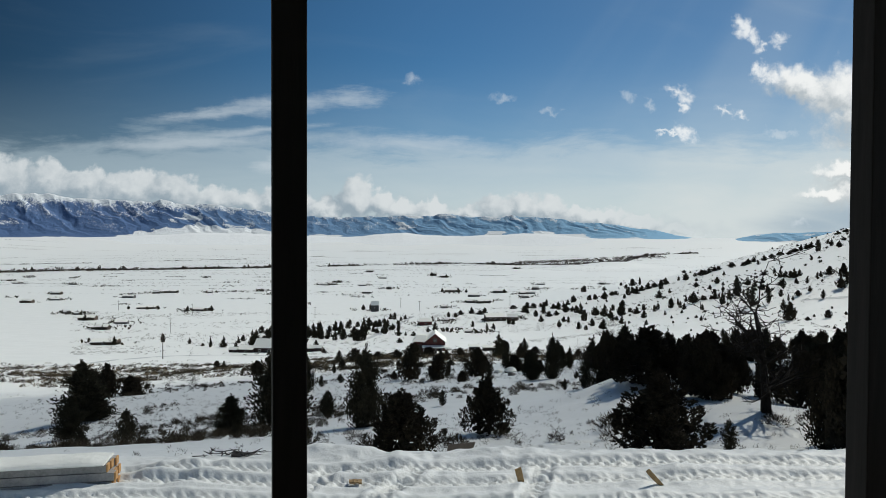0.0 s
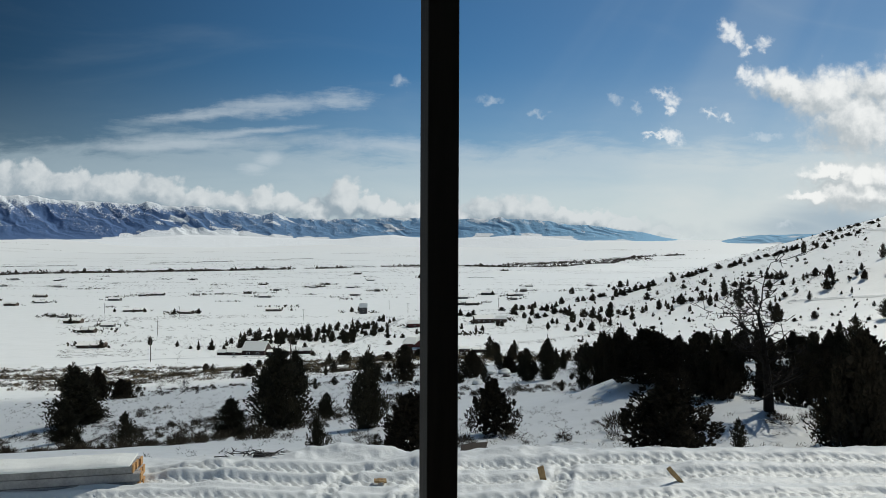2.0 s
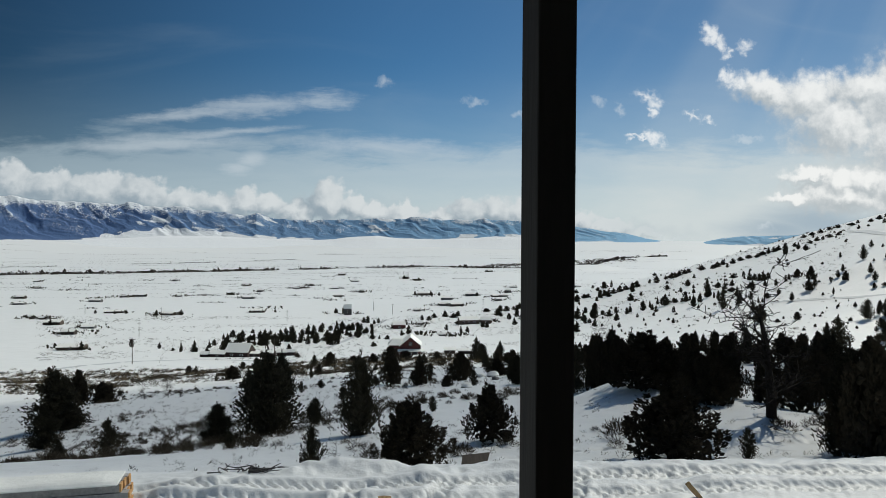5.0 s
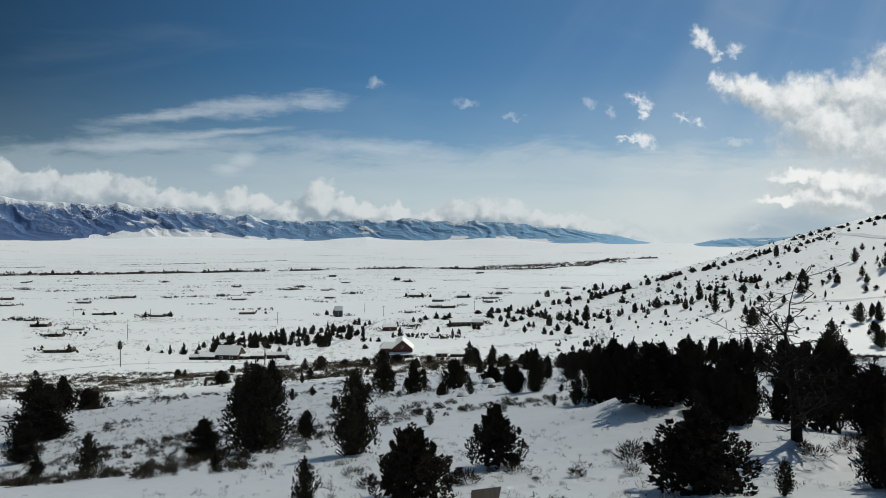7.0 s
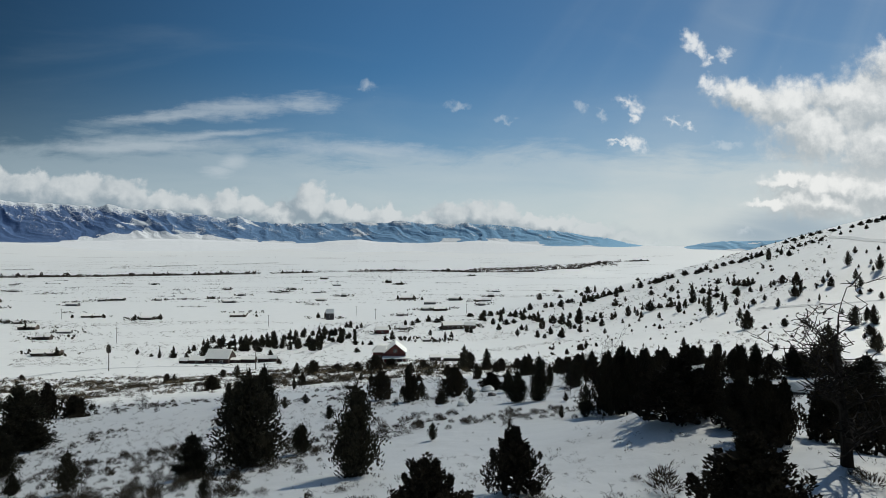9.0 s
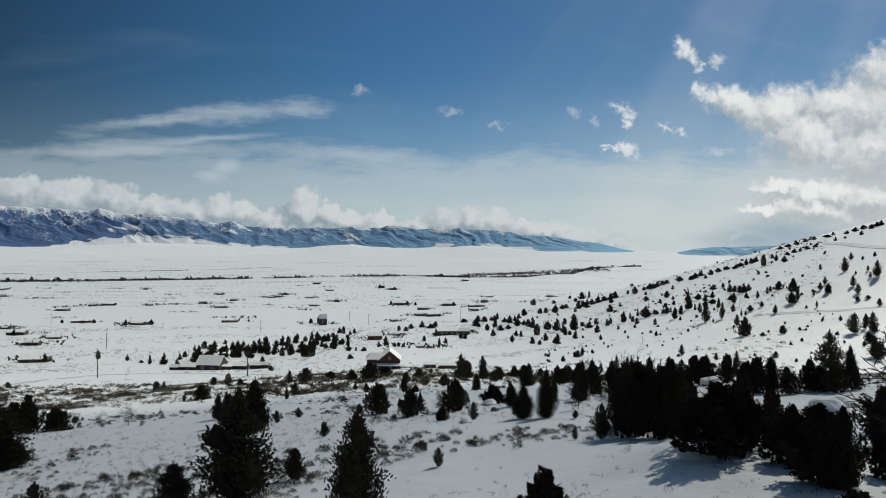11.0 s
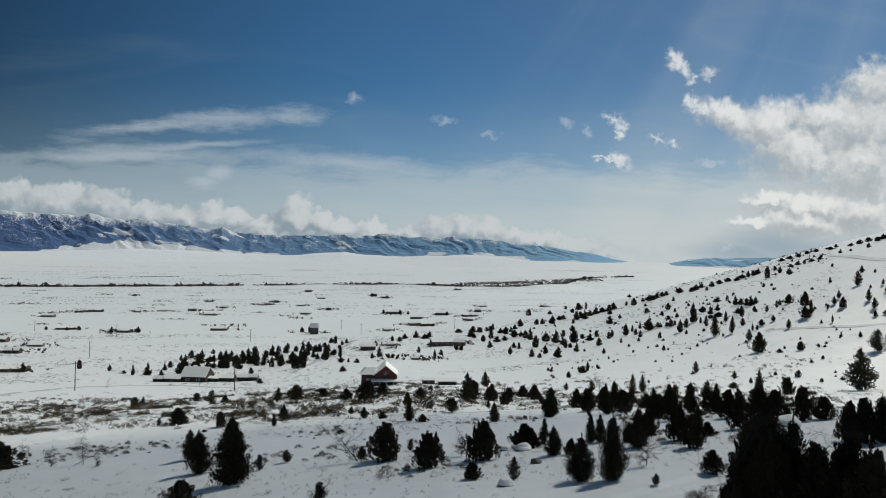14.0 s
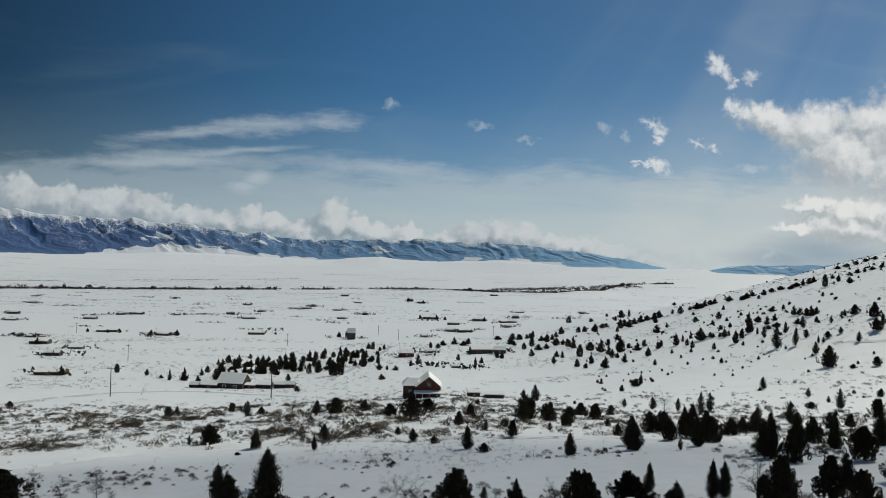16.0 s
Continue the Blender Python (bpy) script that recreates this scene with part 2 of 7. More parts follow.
# ---- materials ----
def material(name, a, b, rough=0.8, scale=4.0, detail=6.0, bump=0.0, bump_scale=30.0, metal=0.0, per_object=0.0, per_island=0.0, lo=0.35, hi=0.65, spec=0.5, stretch_z=1.0):
    """A surface whose colour wanders between a and b at two scales, with fine relief."""
    m = bpy.data.materials.new(name)
    m.use_nodes = True
    t = m.node_tree
    p = t.nodes["Principled BSDF"]
    co = t.nodes.new("ShaderNodeTexCoord")
    mp = t.nodes.new("ShaderNodeMapping")
    mp.inputs["Scale"].default_value = (1, 1, stretch_z)
    t.links.new(co.outputs["Object"], mp.inputs[0])

    def tex(s, d):
        n = t.nodes.new("ShaderNodeTexNoise")
        t.links.new(mp.outputs[0], n.inputs["Vector"])
        n.inputs["Scale"].default_value, n.inputs["Detail"].default_value, n.inputs["Roughness"].default_value = s, d, 0.6
        return n.outputs[0]

    def calc(op, x, y):
        n = t.nodes.new("ShaderNodeMath")
        n.operation = op
        for k, v in enumerate((x, y)):
            if isinstance(v, (int, float)):
                n.inputs[k].default_value = v
            else:
                t.links.new(v, n.inputs[k])
        return n.outputs[0]

    f = calc("ADD", calc("MULTIPLY", tex(scale, detail), 0.6), calc("MULTIPLY", tex(scale * 7.3, detail), 0.4))
    if per_object:
        oi = t.nodes.new("ShaderNodeObjectInfo")
        f = calc("ADD", f, calc("MULTIPLY", calc("SUBTRACT", oi.outputs["Random"], 0.5), per_object))
    if per_island:
        ge = t.nodes.new("ShaderNodeNewGeometry")
        f = calc("ADD", f, calc("MULTIPLY", calc("SUBTRACT", ge.outputs["Random Per Island"], 0.5), per_island))
    r = t.nodes.new("ShaderNodeMapRange")
    t.links.new(f, r.inputs[0])
    r.inputs[1].default_value, r.inputs[2].default_value = lo, hi
    mx = t.nodes.new("ShaderNodeMix")
    mx.data_type = "RGBA"
    t.links.new(r.outputs[0], mx.inputs[0])
    mx.inputs[6].default_value, mx.inputs[7].default_value = (*a, 1), (*b, 1)
    t.links.new(mx.outputs[2], p.inputs["Base Color"])
    p.inputs["Roughness"].default_value, p.inputs["Metallic"].default_value = rough, metal
    p.inputs["Specular IOR Level"].default_value = spec
    if bump:
        bp = t.nodes.new("ShaderNodeBump")
        bp.inputs["Strength"].default_value, bp.inputs["Distance"].default_value = 1.0, bump
        t.links.new(tex(bump_scale, 8.0), bp.inputs["Height"])
        t.links.new(bp.outputs[0], p.inputs["Normal"])
    return m


M_SNOW = material("snow", (0.765, 0.795, 0.785), (0.85, 0.88, 0.87), 0.55, 0.12, 8, 0.035, 2.8, spec=0.5)
snow_bsdf = M_SNOW.node_tree.nodes["Principled BSDF"]
snow_bsdf.inputs["Sheen Weight"].default_value, snow_bsdf.inputs["Sheen Roughness"].default_value = 0.35, 0.45
M_SNOWCAP = material("snow_cap", (0.79, 0.815, 0.78), (0.87, 0.89, 0.855), 0.65, 1.5, 6, 0.02, 9.0, spec=0.3)
M_ROAD = material("packed_snow", (0.44, 0.47, 0.49), (0.66, 0.69, 0.70), 0.6, 0.5, 6, 0.03, 3.0, lo=0.3, hi=0.7)
M_JUNIPER = material("juniper_foliage", (0.026, 0.022, 0.015), (0.062, 0.050, 0.033), 0.9, 3.0, 4, per_object=0.25, per_island=0.3, spec=0.15)
M_PINE = material("pine_foliage", (0.026, 0.025, 0.016), (0.062, 0.055, 0.036), 0.9, 3.0, 4, per_object=0.25, per_island=0.3, spec=0.15)
M_BARK = material("bark", (0.035, 0.028, 0.022), (0.09, 0.072, 0.055), 0.95, 6.0, 6, 0.01, 25.0, stretch_z=0.25)
M_DEAD = material("dead_wood", (0.014, 0.012, 0.010), (0.040, 0.034, 0.029), 0.95, 8.0, 6, stretch_z=0.3, spec=0.1)
M_SAGE = material("sagebrush", (0.024, 0.020, 0.014), (0.080, 0.066, 0.046), 0.95, 0.8, 4, per_island=0.5, spec=0.1)
M_STRAW = material("dry_grass", (0.11, 0.085, 0.05), (0.25, 0.20, 0.13), 0.95, 0.8, 4, per_island=0.5, spec=0.1)
M_ROCK = material("boulder", (0.06, 0.055, 0.05), (0.20, 0.19, 0.18), 0.9, 3.0, 8, 0.03, 8.0)
M_POST = material("stained_post", (0.010, 0.009, 0.008), (0.024, 0.021, 0.019), 0.75, 5.0, 8, 0.002, 40.0, stretch_z=0.08, spec=0.3)
M_DECK = material("deck_board", (0.10, 0.075, 0.05), (0.20, 0.155, 0.11), 0.8, 6.0, 8, 0.002, 30.0, per_object=0.3)
M_SIDING = material("dark_siding", (0.03, 0.027, 0.025), (0.06, 0.055, 0.05), 0.85, 4.0, 6, 0.003, 30.0)
M_TIMBER = material("weathered_timber", (0.20, 0.20, 0.20), (0.40, 0.395, 0.385), 0.85, 3.0, 8, 0.003, 30.0, per_object=0.2)
M_CUT = material("fresh_cut_wood", (0.36, 0.19, 0.07), (0.62, 0.36, 0.15), 0.8, 14.0, 8, 0.003, 60.0)
M_SPLIT = material("split_board", (0.20, 0.13, 0.06), (0.42, 0.29, 0.14), 0.85, 10.0, 8, 0.003, 50.0)
M_RED = material("red_siding", (0.055, 0.014, 0.012), (0.095, 0.025, 0.020), 0.8, 0.8, 6, 0.01, 9.0, stretch_z=4.0)
M_FARM = material("barn_siding", (0.018, 0.011, 0.009), (0.040, 0.020, 0.016), 0.85, 0.8, 6, 0.01, 9.0, stretch_z=4.0)
M_BROWN = material("brown_siding", (0.03, 0.021, 0.016), (0.065, 0.045, 0.034), 0.85, 0.8, 6, 0.01, 9.0, per_object=0.6)
M_GREY = material("grey_siding", (0.05, 0.05, 0.052), (0.10, 0.10, 0.104), 0.85, 0.8, 6, 0.01, 9.0, per_object=0.6)
M_TRIM = material("white_trim", (0.55, 0.54, 0.52), (0.72, 0.71, 0.69), 0.6, 3.0, 4)
M_PANE = material("window_glass", (0.015, 0.018, 0.022), (0.03, 0.035, 0.04), 0.08, 2.0, 2, spec=0.8)
M_BRICK = material("chimney_masonry", (0.08, 0.05, 0.04), (0.16, 0.11, 0.09), 0.9, 5.0, 6)
M_POLE = material("pole_wood", (0.05, 0.04, 0.032), (0.10, 0.082, 0.065), 0.9, 4.0, 6, stretch_z=0.1)
M_TARP = material("dark_debris", (0.02, 0.02, 0.022), (0.06, 0.055, 0.05), 0.8, 6.0, 6)


def mountain_material():
    """Forested rock painted haze-blue, with snow lying in patches, more of it high up."""
    m = bpy.data.materials.new("mountain")
    m.use_nodes = True
    t = m.node_tree
    p = t.nodes["Principled BSDF"]
    p.inputs["Roughness"].default_value, p.inputs["Specular IOR Level"].default_value = 0.9, 0.1
    ge = t.nodes.new("ShaderNodeNewGeometry")
    sp = t.nodes.new("ShaderNodeSeparateXYZ")
    t.links.new(ge.outputs["Position"], sp.inputs[0])

    def tex(s, d):
        n = t.nodes.new("ShaderNodeTexNoise")
        t.links.new(ge.outputs["Position"], n.inputs["Vector"])
        n.inputs["Scale"].default_value, n.inputs["Detail"].default_value, n.inputs["Roughness"].default_value = s, d, 0.68
        return n.outputs[0]

    def calc(op, x, y):
        n = t.nodes.new("ShaderNodeMath")
        n.operation = op
        for k, v in enumerate((x, y)):
            if isinstance(v, (int, float)):
                n.inputs[k].default_value = v
            else:
                t.links.new(v, n.inputs[k])
        return n.outputs[0]

    height = calc("MULTIPLY", sp.outputs[2], 0.0008)
    f = calc("ADD", calc("ADD", calc("MULTIPLY", tex(0.014, 8), 0.55), calc("MULTIPLY", tex(0.11, 6), 0.70)), height)
    at = t.nodes.new("ShaderNodeAttribute")
    at.attribute_name = "snow"
    f = calc("ADD", f, at.outputs["Fac"])
    r = t.nodes.new("ShaderNodeMapRange")
    r.interpolation_type = "SMOOTHSTEP"
    t.links.new(f, r.inputs[0])
    r.inputs[1].default_value, r.inputs[2].default_value = 0.72, 0.83
    mx = t.nodes.new("ShaderNodeMix")
    mx.data_type = "RGBA"
    t.links.new(r.outputs[0], mx.inputs[0])
    # air haze mixed into the base colour: deep blue left, paler to the right
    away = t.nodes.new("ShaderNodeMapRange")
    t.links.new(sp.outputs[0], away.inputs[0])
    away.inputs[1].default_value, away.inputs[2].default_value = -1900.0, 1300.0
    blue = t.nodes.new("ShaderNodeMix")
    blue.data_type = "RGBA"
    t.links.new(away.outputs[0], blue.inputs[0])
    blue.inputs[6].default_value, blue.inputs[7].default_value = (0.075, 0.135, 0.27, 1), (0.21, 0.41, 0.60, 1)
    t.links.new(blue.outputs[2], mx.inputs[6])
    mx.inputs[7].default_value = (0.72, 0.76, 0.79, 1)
    t.links.new(mx.outputs[2], p.inputs["Base Color"])
    bp = t.nodes.new("ShaderNodeBump")
    bp.inputs["Strength"].default_value, bp.inputs["Distance"].default_value = 0.8, 5.0
    t.links.new(tex(0.03, 9), bp.inputs["Height"])
    t.links.new(bp.outputs[0], p.inputs["Normal"])
    return m


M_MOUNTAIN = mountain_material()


def cloud_material():
    """Thin vapour that lets part of the sunlight through."""
    m = bpy.data.materials.new("cloud_vapour")
    m.use_nodes = True
    t = m.node_tree
    p = t.nodes["Principled BSDF"]
    p.inputs["Base Color"].default_value, p.inputs["Roughness"].default_value = (0.9, 0.9, 0.9, 1), 1.0
    n = t.nodes.new("ShaderNodeTexNoise")
    n.inputs["Scale"].default_value, n.inputs["Detail"].default_value = 0.06, 5.0
    co = t.nodes.new("ShaderNodeTexCoord")
    t.links.new(co.outputs["Object"], n.inputs["Vector"])
    r = t.nodes.new("ShaderNodeMapRange")
    t.links.new(n.outputs[0], r.inputs[0])
    r.inputs[1].default_value, r.inputs[2].default_value = 0.3, 0.7
    r.inputs[3].default_value, r.inputs[4].default_value = 0.23, 0.32
    t.links.new(r.outputs[0], p.inputs["Alpha"])
    return m


M_CLOUD = cloud_material()

# ---- mesh helpers ----
def mesh_of(name, verts, faces, mat, smooth_faces=False):
    me = bpy.data.meshes.new(name)
    me.from_pydata([tuple(v) for v in verts], [], [tuple(f) for f in faces])
    me.materials.append(mat)
    if smooth_faces:
        me.polygons.foreach_set("use_smooth", [True] * len(me.polygons))
    me.update()
    return me


def quads_of(name, verts, mat):
    """A mesh of loose four-cornered leaves; verts is (n, 4, 3)."""
    v = np.asarray(verts, float).reshape(-1, 3)
    n = len(v) // 4
    me = bpy.data.meshes.new(name)
    me.vertices.add(len(v))
    me.vertices.foreach_set("co", v.ravel())
    me.loops.add(4 * n)
    me.loops.foreach_set("vertex_index", np.arange(4 * n, dtype=np.int32))
    me.polygons.add(n)
    me.polygons.foreach_set("loop_start", np.arange(0, 4 * n, 4, dtype=np.int32))
    me.materials.append(mat)
    me.update(calc_edges=True)
    return me


def part(name, bm, mat, parent, label=""):
    """Links a bmesh (or a finished mesh) as one mesh object under a thing or a part."""
    if isinstance(bm, bmesh.types.BMesh):
        me = bpy.data.meshes.new(name)
        bm.to_mesh(me)
        bm.free()
        me.materials.append(mat)
    else:
        me = bm
    ob = new(name, me)
    ob.parent = parent
    if label:
        ob["label"] = label
    return ob


def thing(name, x, y, z, label, category, group="", turn=0.0, kind=""):
    ob = new(name)
    ob.empty_display_size = 0.3
    ob.matrix_basis = pose(x, y, z, 0, 0, turn)
    return tagged(ob, label, category, group, kind)


def box(bm, cx, cy, cz, sx, sy, sz, bevel=0.0, turn=None):
    made = bmesh.ops.create_cube(bm, size=1.0)["verts"]
    bmesh.ops.scale(bm, vec=(sx, sy, sz), verts=made)
    if bevel:
        edges = list({e for v in made for e in v.link_edges})
        made = bmesh.ops.bevel(bm, geom=edges, offset=bevel, segments=2, affect="EDGES", profile=0.6)["verts"]
    if turn is not None:
        bmesh.ops.rotate(bm, cent=(0, 0, 0), matrix=turn.to_3x3(), verts=made)
    bmesh.ops.translate(bm, vec=(cx, cy, cz), verts=made)
    return made


def boxed(cx, cy, cz, sx, sy, sz, bevel=0.0, turn=None):
    bm = bmesh.new()
    box(bm, cx, cy, cz, sx, sy, sz, bevel, turn)
    return bm


def tubes(lines, sides=5):
    """Tapered tubes along lines of (point, radius): vertices and faces."""
    verts, faces = [], []
    for line in lines:
        start = len(verts)
        for k, (pt, r) in enumerate(line):
            a = Vector(line[max(k - 1, 0)][0])
            b = Vector(line[min(k + 1, len(line) - 1)][0])
            way = (b - a).normalized() if (b - a).length > 1e-6 else Vector((0, 0, 1))
            s = way.orthogonal().normalized()
            u = way.cross(s)
            for j in range(sides):
                g = 2 * math.pi * j / sides
                verts.append(Vector(pt) + (s * math.cos(g) + u * math.sin(g)) * r)
        for k in range(len(line) - 1):
            for j in range(sides):
                p0, p1 = start + k * sides + j, start + k * sides + (j + 1) % sides
                faces.append((p0, p1, p1 + sides, p0 + sides))
        faces.append(tuple(start + (len(line) - 1) * sides + j for j in range(sides)))
        faces.append(tuple(start + sides - 1 - j for j in range(sides)))
    return verts, faces


# ---- the land ----
lattice = np.random.default_rng(7).random((256, 256))


def value_noise(x, y):
    xi, yi = np.floor(x).astype(int), np.floor(y).astype(int)
    fx, fy = x - xi, y - yi
    fx, fy = fx * fx * (3 - 2 * fx), fy * fy * (3 - 2 * fy)
    g = lambda a, b: lattice[a % 256, b % 256]
    return (g(xi, yi) * (1 - fx) + g(xi + 1, yi) * fx) * (1 - fy) + (g(xi, yi + 1) * (1 - fx) + g(xi + 1, yi + 1) * fx) * fy - 0.5


def fbm(x, y, octaves=4):
    out, amp = 0.0, 1.0
    for k in range(octaves):
        out = out + amp * value_noise(x * 2 ** k + 17.3 * k, y * 2 ** k + 5.1 * k)
        amp *= 0.5
    return out


def smooth(a, b, x):
    t = np.clip((x - a) / (b - a), 0, 1)
    return t * t * (3 - 2 * t)
def terrain(x, y):
    """Large shape of the land: the pad, the long slope, the hill and the valley."""
    x, y = np.asarray(x, float), np.asarray(y, float)
    r = np.hypot(x, y)
    far = np.where(y > 0, y + (r - y) * smooth(1200, 3000, r), y)
    base = np.interp(far, [-400, -30, 6, 13, 15, 18, 22.7, 28.6, 37, 58, 84, 110, 140, 177, 220, 300, 400, 600, 900, 1500, 2300, 3000, 3300, 4000, 4600, 5000],
                     [60, 3.5, 0.0, 0.0, -0.6, -1.6, -2.4, -3.5, -4.9, -8.1, -12.0, -16.0, -20.2, -25.9, -32.2, -41.5, -49.5, -61, -77, -97, -110, -117, -118, -94, -34, -22])
    side = np.where(x < 0, (0.08 + 0.05 * smooth(18, 32, y) * (1 - smooth(55, 80, y))) * np.maximum(x, -60), 0.07 * np.minimum(x, 40) * (1 - smooth(60, 140, y)))
    side = side * smooth(10, 40, y) * (1 - smooth(500, 900, y))
    grow = np.interp(y, [0, 100, 160, 205, 225, 255, 340, 440, 560, 700, 850, 1000, 1150], [0, 0.0, 0.24, 0.84, 0.96, 1.30, 1.30, 1.12, 1.0, 0.70, 0.44, 0.2, 0.0])
    swell = np.maximum(x - 0.05 * np.minimum(y, 300), 0)
    hill = 0.00125 * swell ** 2 / (1 + (swell / 368) ** 2) * grow
    dune = 1.15 * np.exp(-((x - 9.0) / 4.6) ** 2 - ((y - 28.5) / 7.5) ** 2) + 0.25 * np.exp(-((x - 10.0) / 2.4) ** 2 - ((y - 22.0) / 1.8) ** 2)
    for dx, dy, w, d, h in ((600, 2480, 130, 90, 20), (440, 2330, 110, 70, 11), (240, 2080, 90, 60, 9)):
        dune = dune + h * np.exp(-((x - dx) / w) ** 2 - ((y - dy) / d) ** 2)
    return base + side + hill + dune


def along(x, y, pts):
    """Distance from (x, y) to a polyline, and the way along it."""
    best, run, way = np.full(np.shape(x), 1e9), 0.0, np.zeros(np.shape(x))
    for (ax, ay), (bx, by) in zip(pts, pts[1:]):
        lx, ly = bx - ax, by - ay
        n = math.hypot(lx, ly)
        t = np.clip(((x - ax) * lx + (y - ay) * ly) / n ** 2, 0, 1)
        d = np.hypot(x - ax - t * lx, y - ay - t * ly)
        way = np.where(d < best, run + t * n, way)
        best = np.minimum(best, d)
        run += n
    return best, way


DRIVE = [(-9, 206), (-27, 226), (-39, 224), (-40, 184), (-40.5, 164), (-41.3, 143), (-43, 129), (-47.5, 122), (-51, 113), (-60, 106)]
SLED_TRACK = [(-30, 31), (-16, 36.2), (-11.5, 39), (-6.2, 44.6), (-2.1, 45.7), (2.4, 46.8), (6.8, 48.6), (13, 52.5), (22, 57)]
LANE = [(-75, 92), (-49, 106), (-38, 114), (-18, 116), (-3.6, 112), (11, 106.5), (30, 106.5), (60, 109), (90, 116)]


def ground_z(x, y):
    """The land with its drifts, the ploughed berm, wheel tracks and lanes."""
    x, y = np.asarray(x, float), np.asarray(y, float)
    z = terrain(x, y)
    r = np.hypot(x, y)
    z = z + 0.10 * fbm(x * 0.16, y * 0.16) * smooth(13, 24, y) + 0.055 * fbm(x * 0.9, y * 0.9, 4) * smooth(6, 9, r) * (1 - smooth(150, 400, y))
    z = z + 0.9 * fbm(x * 0.025, y * 0.025, 3) * smooth(40, 110, y) * (1 - smooth(400, 700, y)) + 5.0 * fbm(x * 0.003, y * 0.003, 4) * smooth(500, 1500, y) * (1 - smooth(3000, 4300, y))
    near = (y > 5) & (y < 18) & (np.abs(x) < 16)
    # ploughed berm along the pad's edge, lumpy, with a clean lip on its far side
    edge = 13.25 + 0.25 * fbm(x * 0.35, x * 0 + 3.0, 3) + 0.02 * x
    d = y - edge
    lip = np.exp(-(np.where(d < 0, d / 0.75, d / 0.55)) ** 2) * smooth(-4.3, -2.6, x)
    lumps = (0.17 * fbm(x * 1.3, y * 1.6, 3) + 0.16 * np.maximum(value_noise(x * 2.6 + 9, y * 2.6), 0)) * (1 - 0.6 * smooth(0.5, 2.5, x))
    berm = lip * (0.14 + 0.9 * lumps)
    # churned pad with two lugged wheel tracks that run along the berm, and one that turns in
    pad = smooth(5.5, 8.5, y) * (1 - smooth(12.6, 13.2, y))
    track = 0.0
    for centre, slope in ((11.75, 0.02), (12.35, 0.03), (10.9, 0.01), (10.35, -0.02)):
        dd = np.abs(y - centre - slope * x - 0.12 * np.sin(x * 0.5 + centre))
        inside = 1 - smooth(0.12, 0.20, dd)
        track = track - inside * (0.035 + 0.018 * np.sign(np.sin((x + dd * 1.4) * 2 * math.pi / 0.19))) + 0.035 * np.exp(-((dd - 0.26) / 0.08) ** 2)
    for cx0, lean in ((-2.15, 0.35), (-0.75, 0.45), (1.5, 0.3)):
        dd = np.abs(x - cx0 - lean * (y - 11.5))
        inside = (1 - smooth(0.14, 0.22, dd)) * (1 - smooth(12.2, 12.6, y))
        track = track - inside * (0.03 + 0.018 * np.sign(np.sin((y + dd * 0.8) * 2 * math.pi / 0.17))) + 0.03 * np.exp(-((dd - 0.27) / 0.08) ** 2) * (1 - smooth(12.2, 12.6, y))
    churn = 0.05 * fbm(x * 2.2, y * 2.2, 4) + 0.014 * fbm(x * 8.0, y * 8.0, 2) + 0.05 * np.maximum(value_noise(x * 5.0 + 3, y * 6.0) - 0.18, 0)
    heap = 0.10 * np.exp(-((x + 4.4) / 0.8) ** 2 - ((y - 12.2) / 0.7) ** 2) * (1 + fbm(x * 3, y * 3, 3))
    z = z + np.where(near, berm + pad * (track + churn) + heap + 0.035 * lip * fbm(x * 6.0, y * 6.0, 3), 0.0)
    # sled track: two packed ruts with a raised middle
    dd, way = along(x, y, SLED_TRACK)
    mid = (1 - smooth(0.9, 1.5, dd))
    z = z - 0.05 * mid - 0.07 * np.exp(-((dd - 0.55) / 0.20) ** 2) * (1 + 0.35 * np.sin(way * 9)) + 0.06 * np.exp(-((dd - 1.25) / 0.25) ** 2)
    # ploughed lane with banks
    dd, way = along(x, y, LANE)
    z = z - 0.34 * (1 - smooth(1.2, 2.0, dd)) + 0.26 * np.exp(-((dd - 2.5) / 0.5) ** 2) * (0.8 + fbm(x * 0.6, y * 0.6, 2))
    # foot trail and drifts by the dead tree
    dd, way = along(x, y, [(1.5, 19.6), (4.6, 20.3), (8.0, 20.0), (10.5, 19.2), (13, 19.6)])
    z = z - 0.10 * (1 - smooth(0.08, 0.20, dd)) * (np.sin(way * 7.5) > -0.2)
    return z + 0.45 * np.exp(-((x - 8.2) / 2.2) ** 2 - ((y - 30.5) / 1.6) ** 2)


def z_at(x, y):
    return float(ground_z(np.array([float(x)]), np.array([float(y)]))[0])


rings = [0.0, 2.0, 3.5, 5.0, 6.5] + list(np.arange(7.6, 15.0, 0.045))
while rings[-1] < 135:
    rings.append(rings[-1] * 1.0062)
while rings[-1] < 4950:
    rings.append(rings[-1] * 1.0125)
angles = list(np.arange(-180, -42, 4.0)) + list(np.arange(-42, 42, 0.16)) + list(np.arange(42, 180, 4.0))
A, R = np.meshgrid(np.radians(angles), rings)
X, Y = R * np.sin(A), R * np.cos(A)
Z = ground_z(X, Y)
nr, na = X.shape
idx = np.arange(nr * na).reshape(nr, na)
nxt = np.roll(idx, -1, axis=1)
quads = np.stack([idx[:-1], idx[1:], nxt[1:], nxt[:-1]], -1).reshape(-1, 4)[:, ::-1]
me = bpy.data.meshes.new("ground")
me.vertices.add(nr * na)
me.vertices.foreach_set("co", np.stack([X, Y, Z], -1).ravel())
me.loops.add(quads.size)
me.loops.foreach_set("vertex_index", quads.ravel().astype(np.int32))
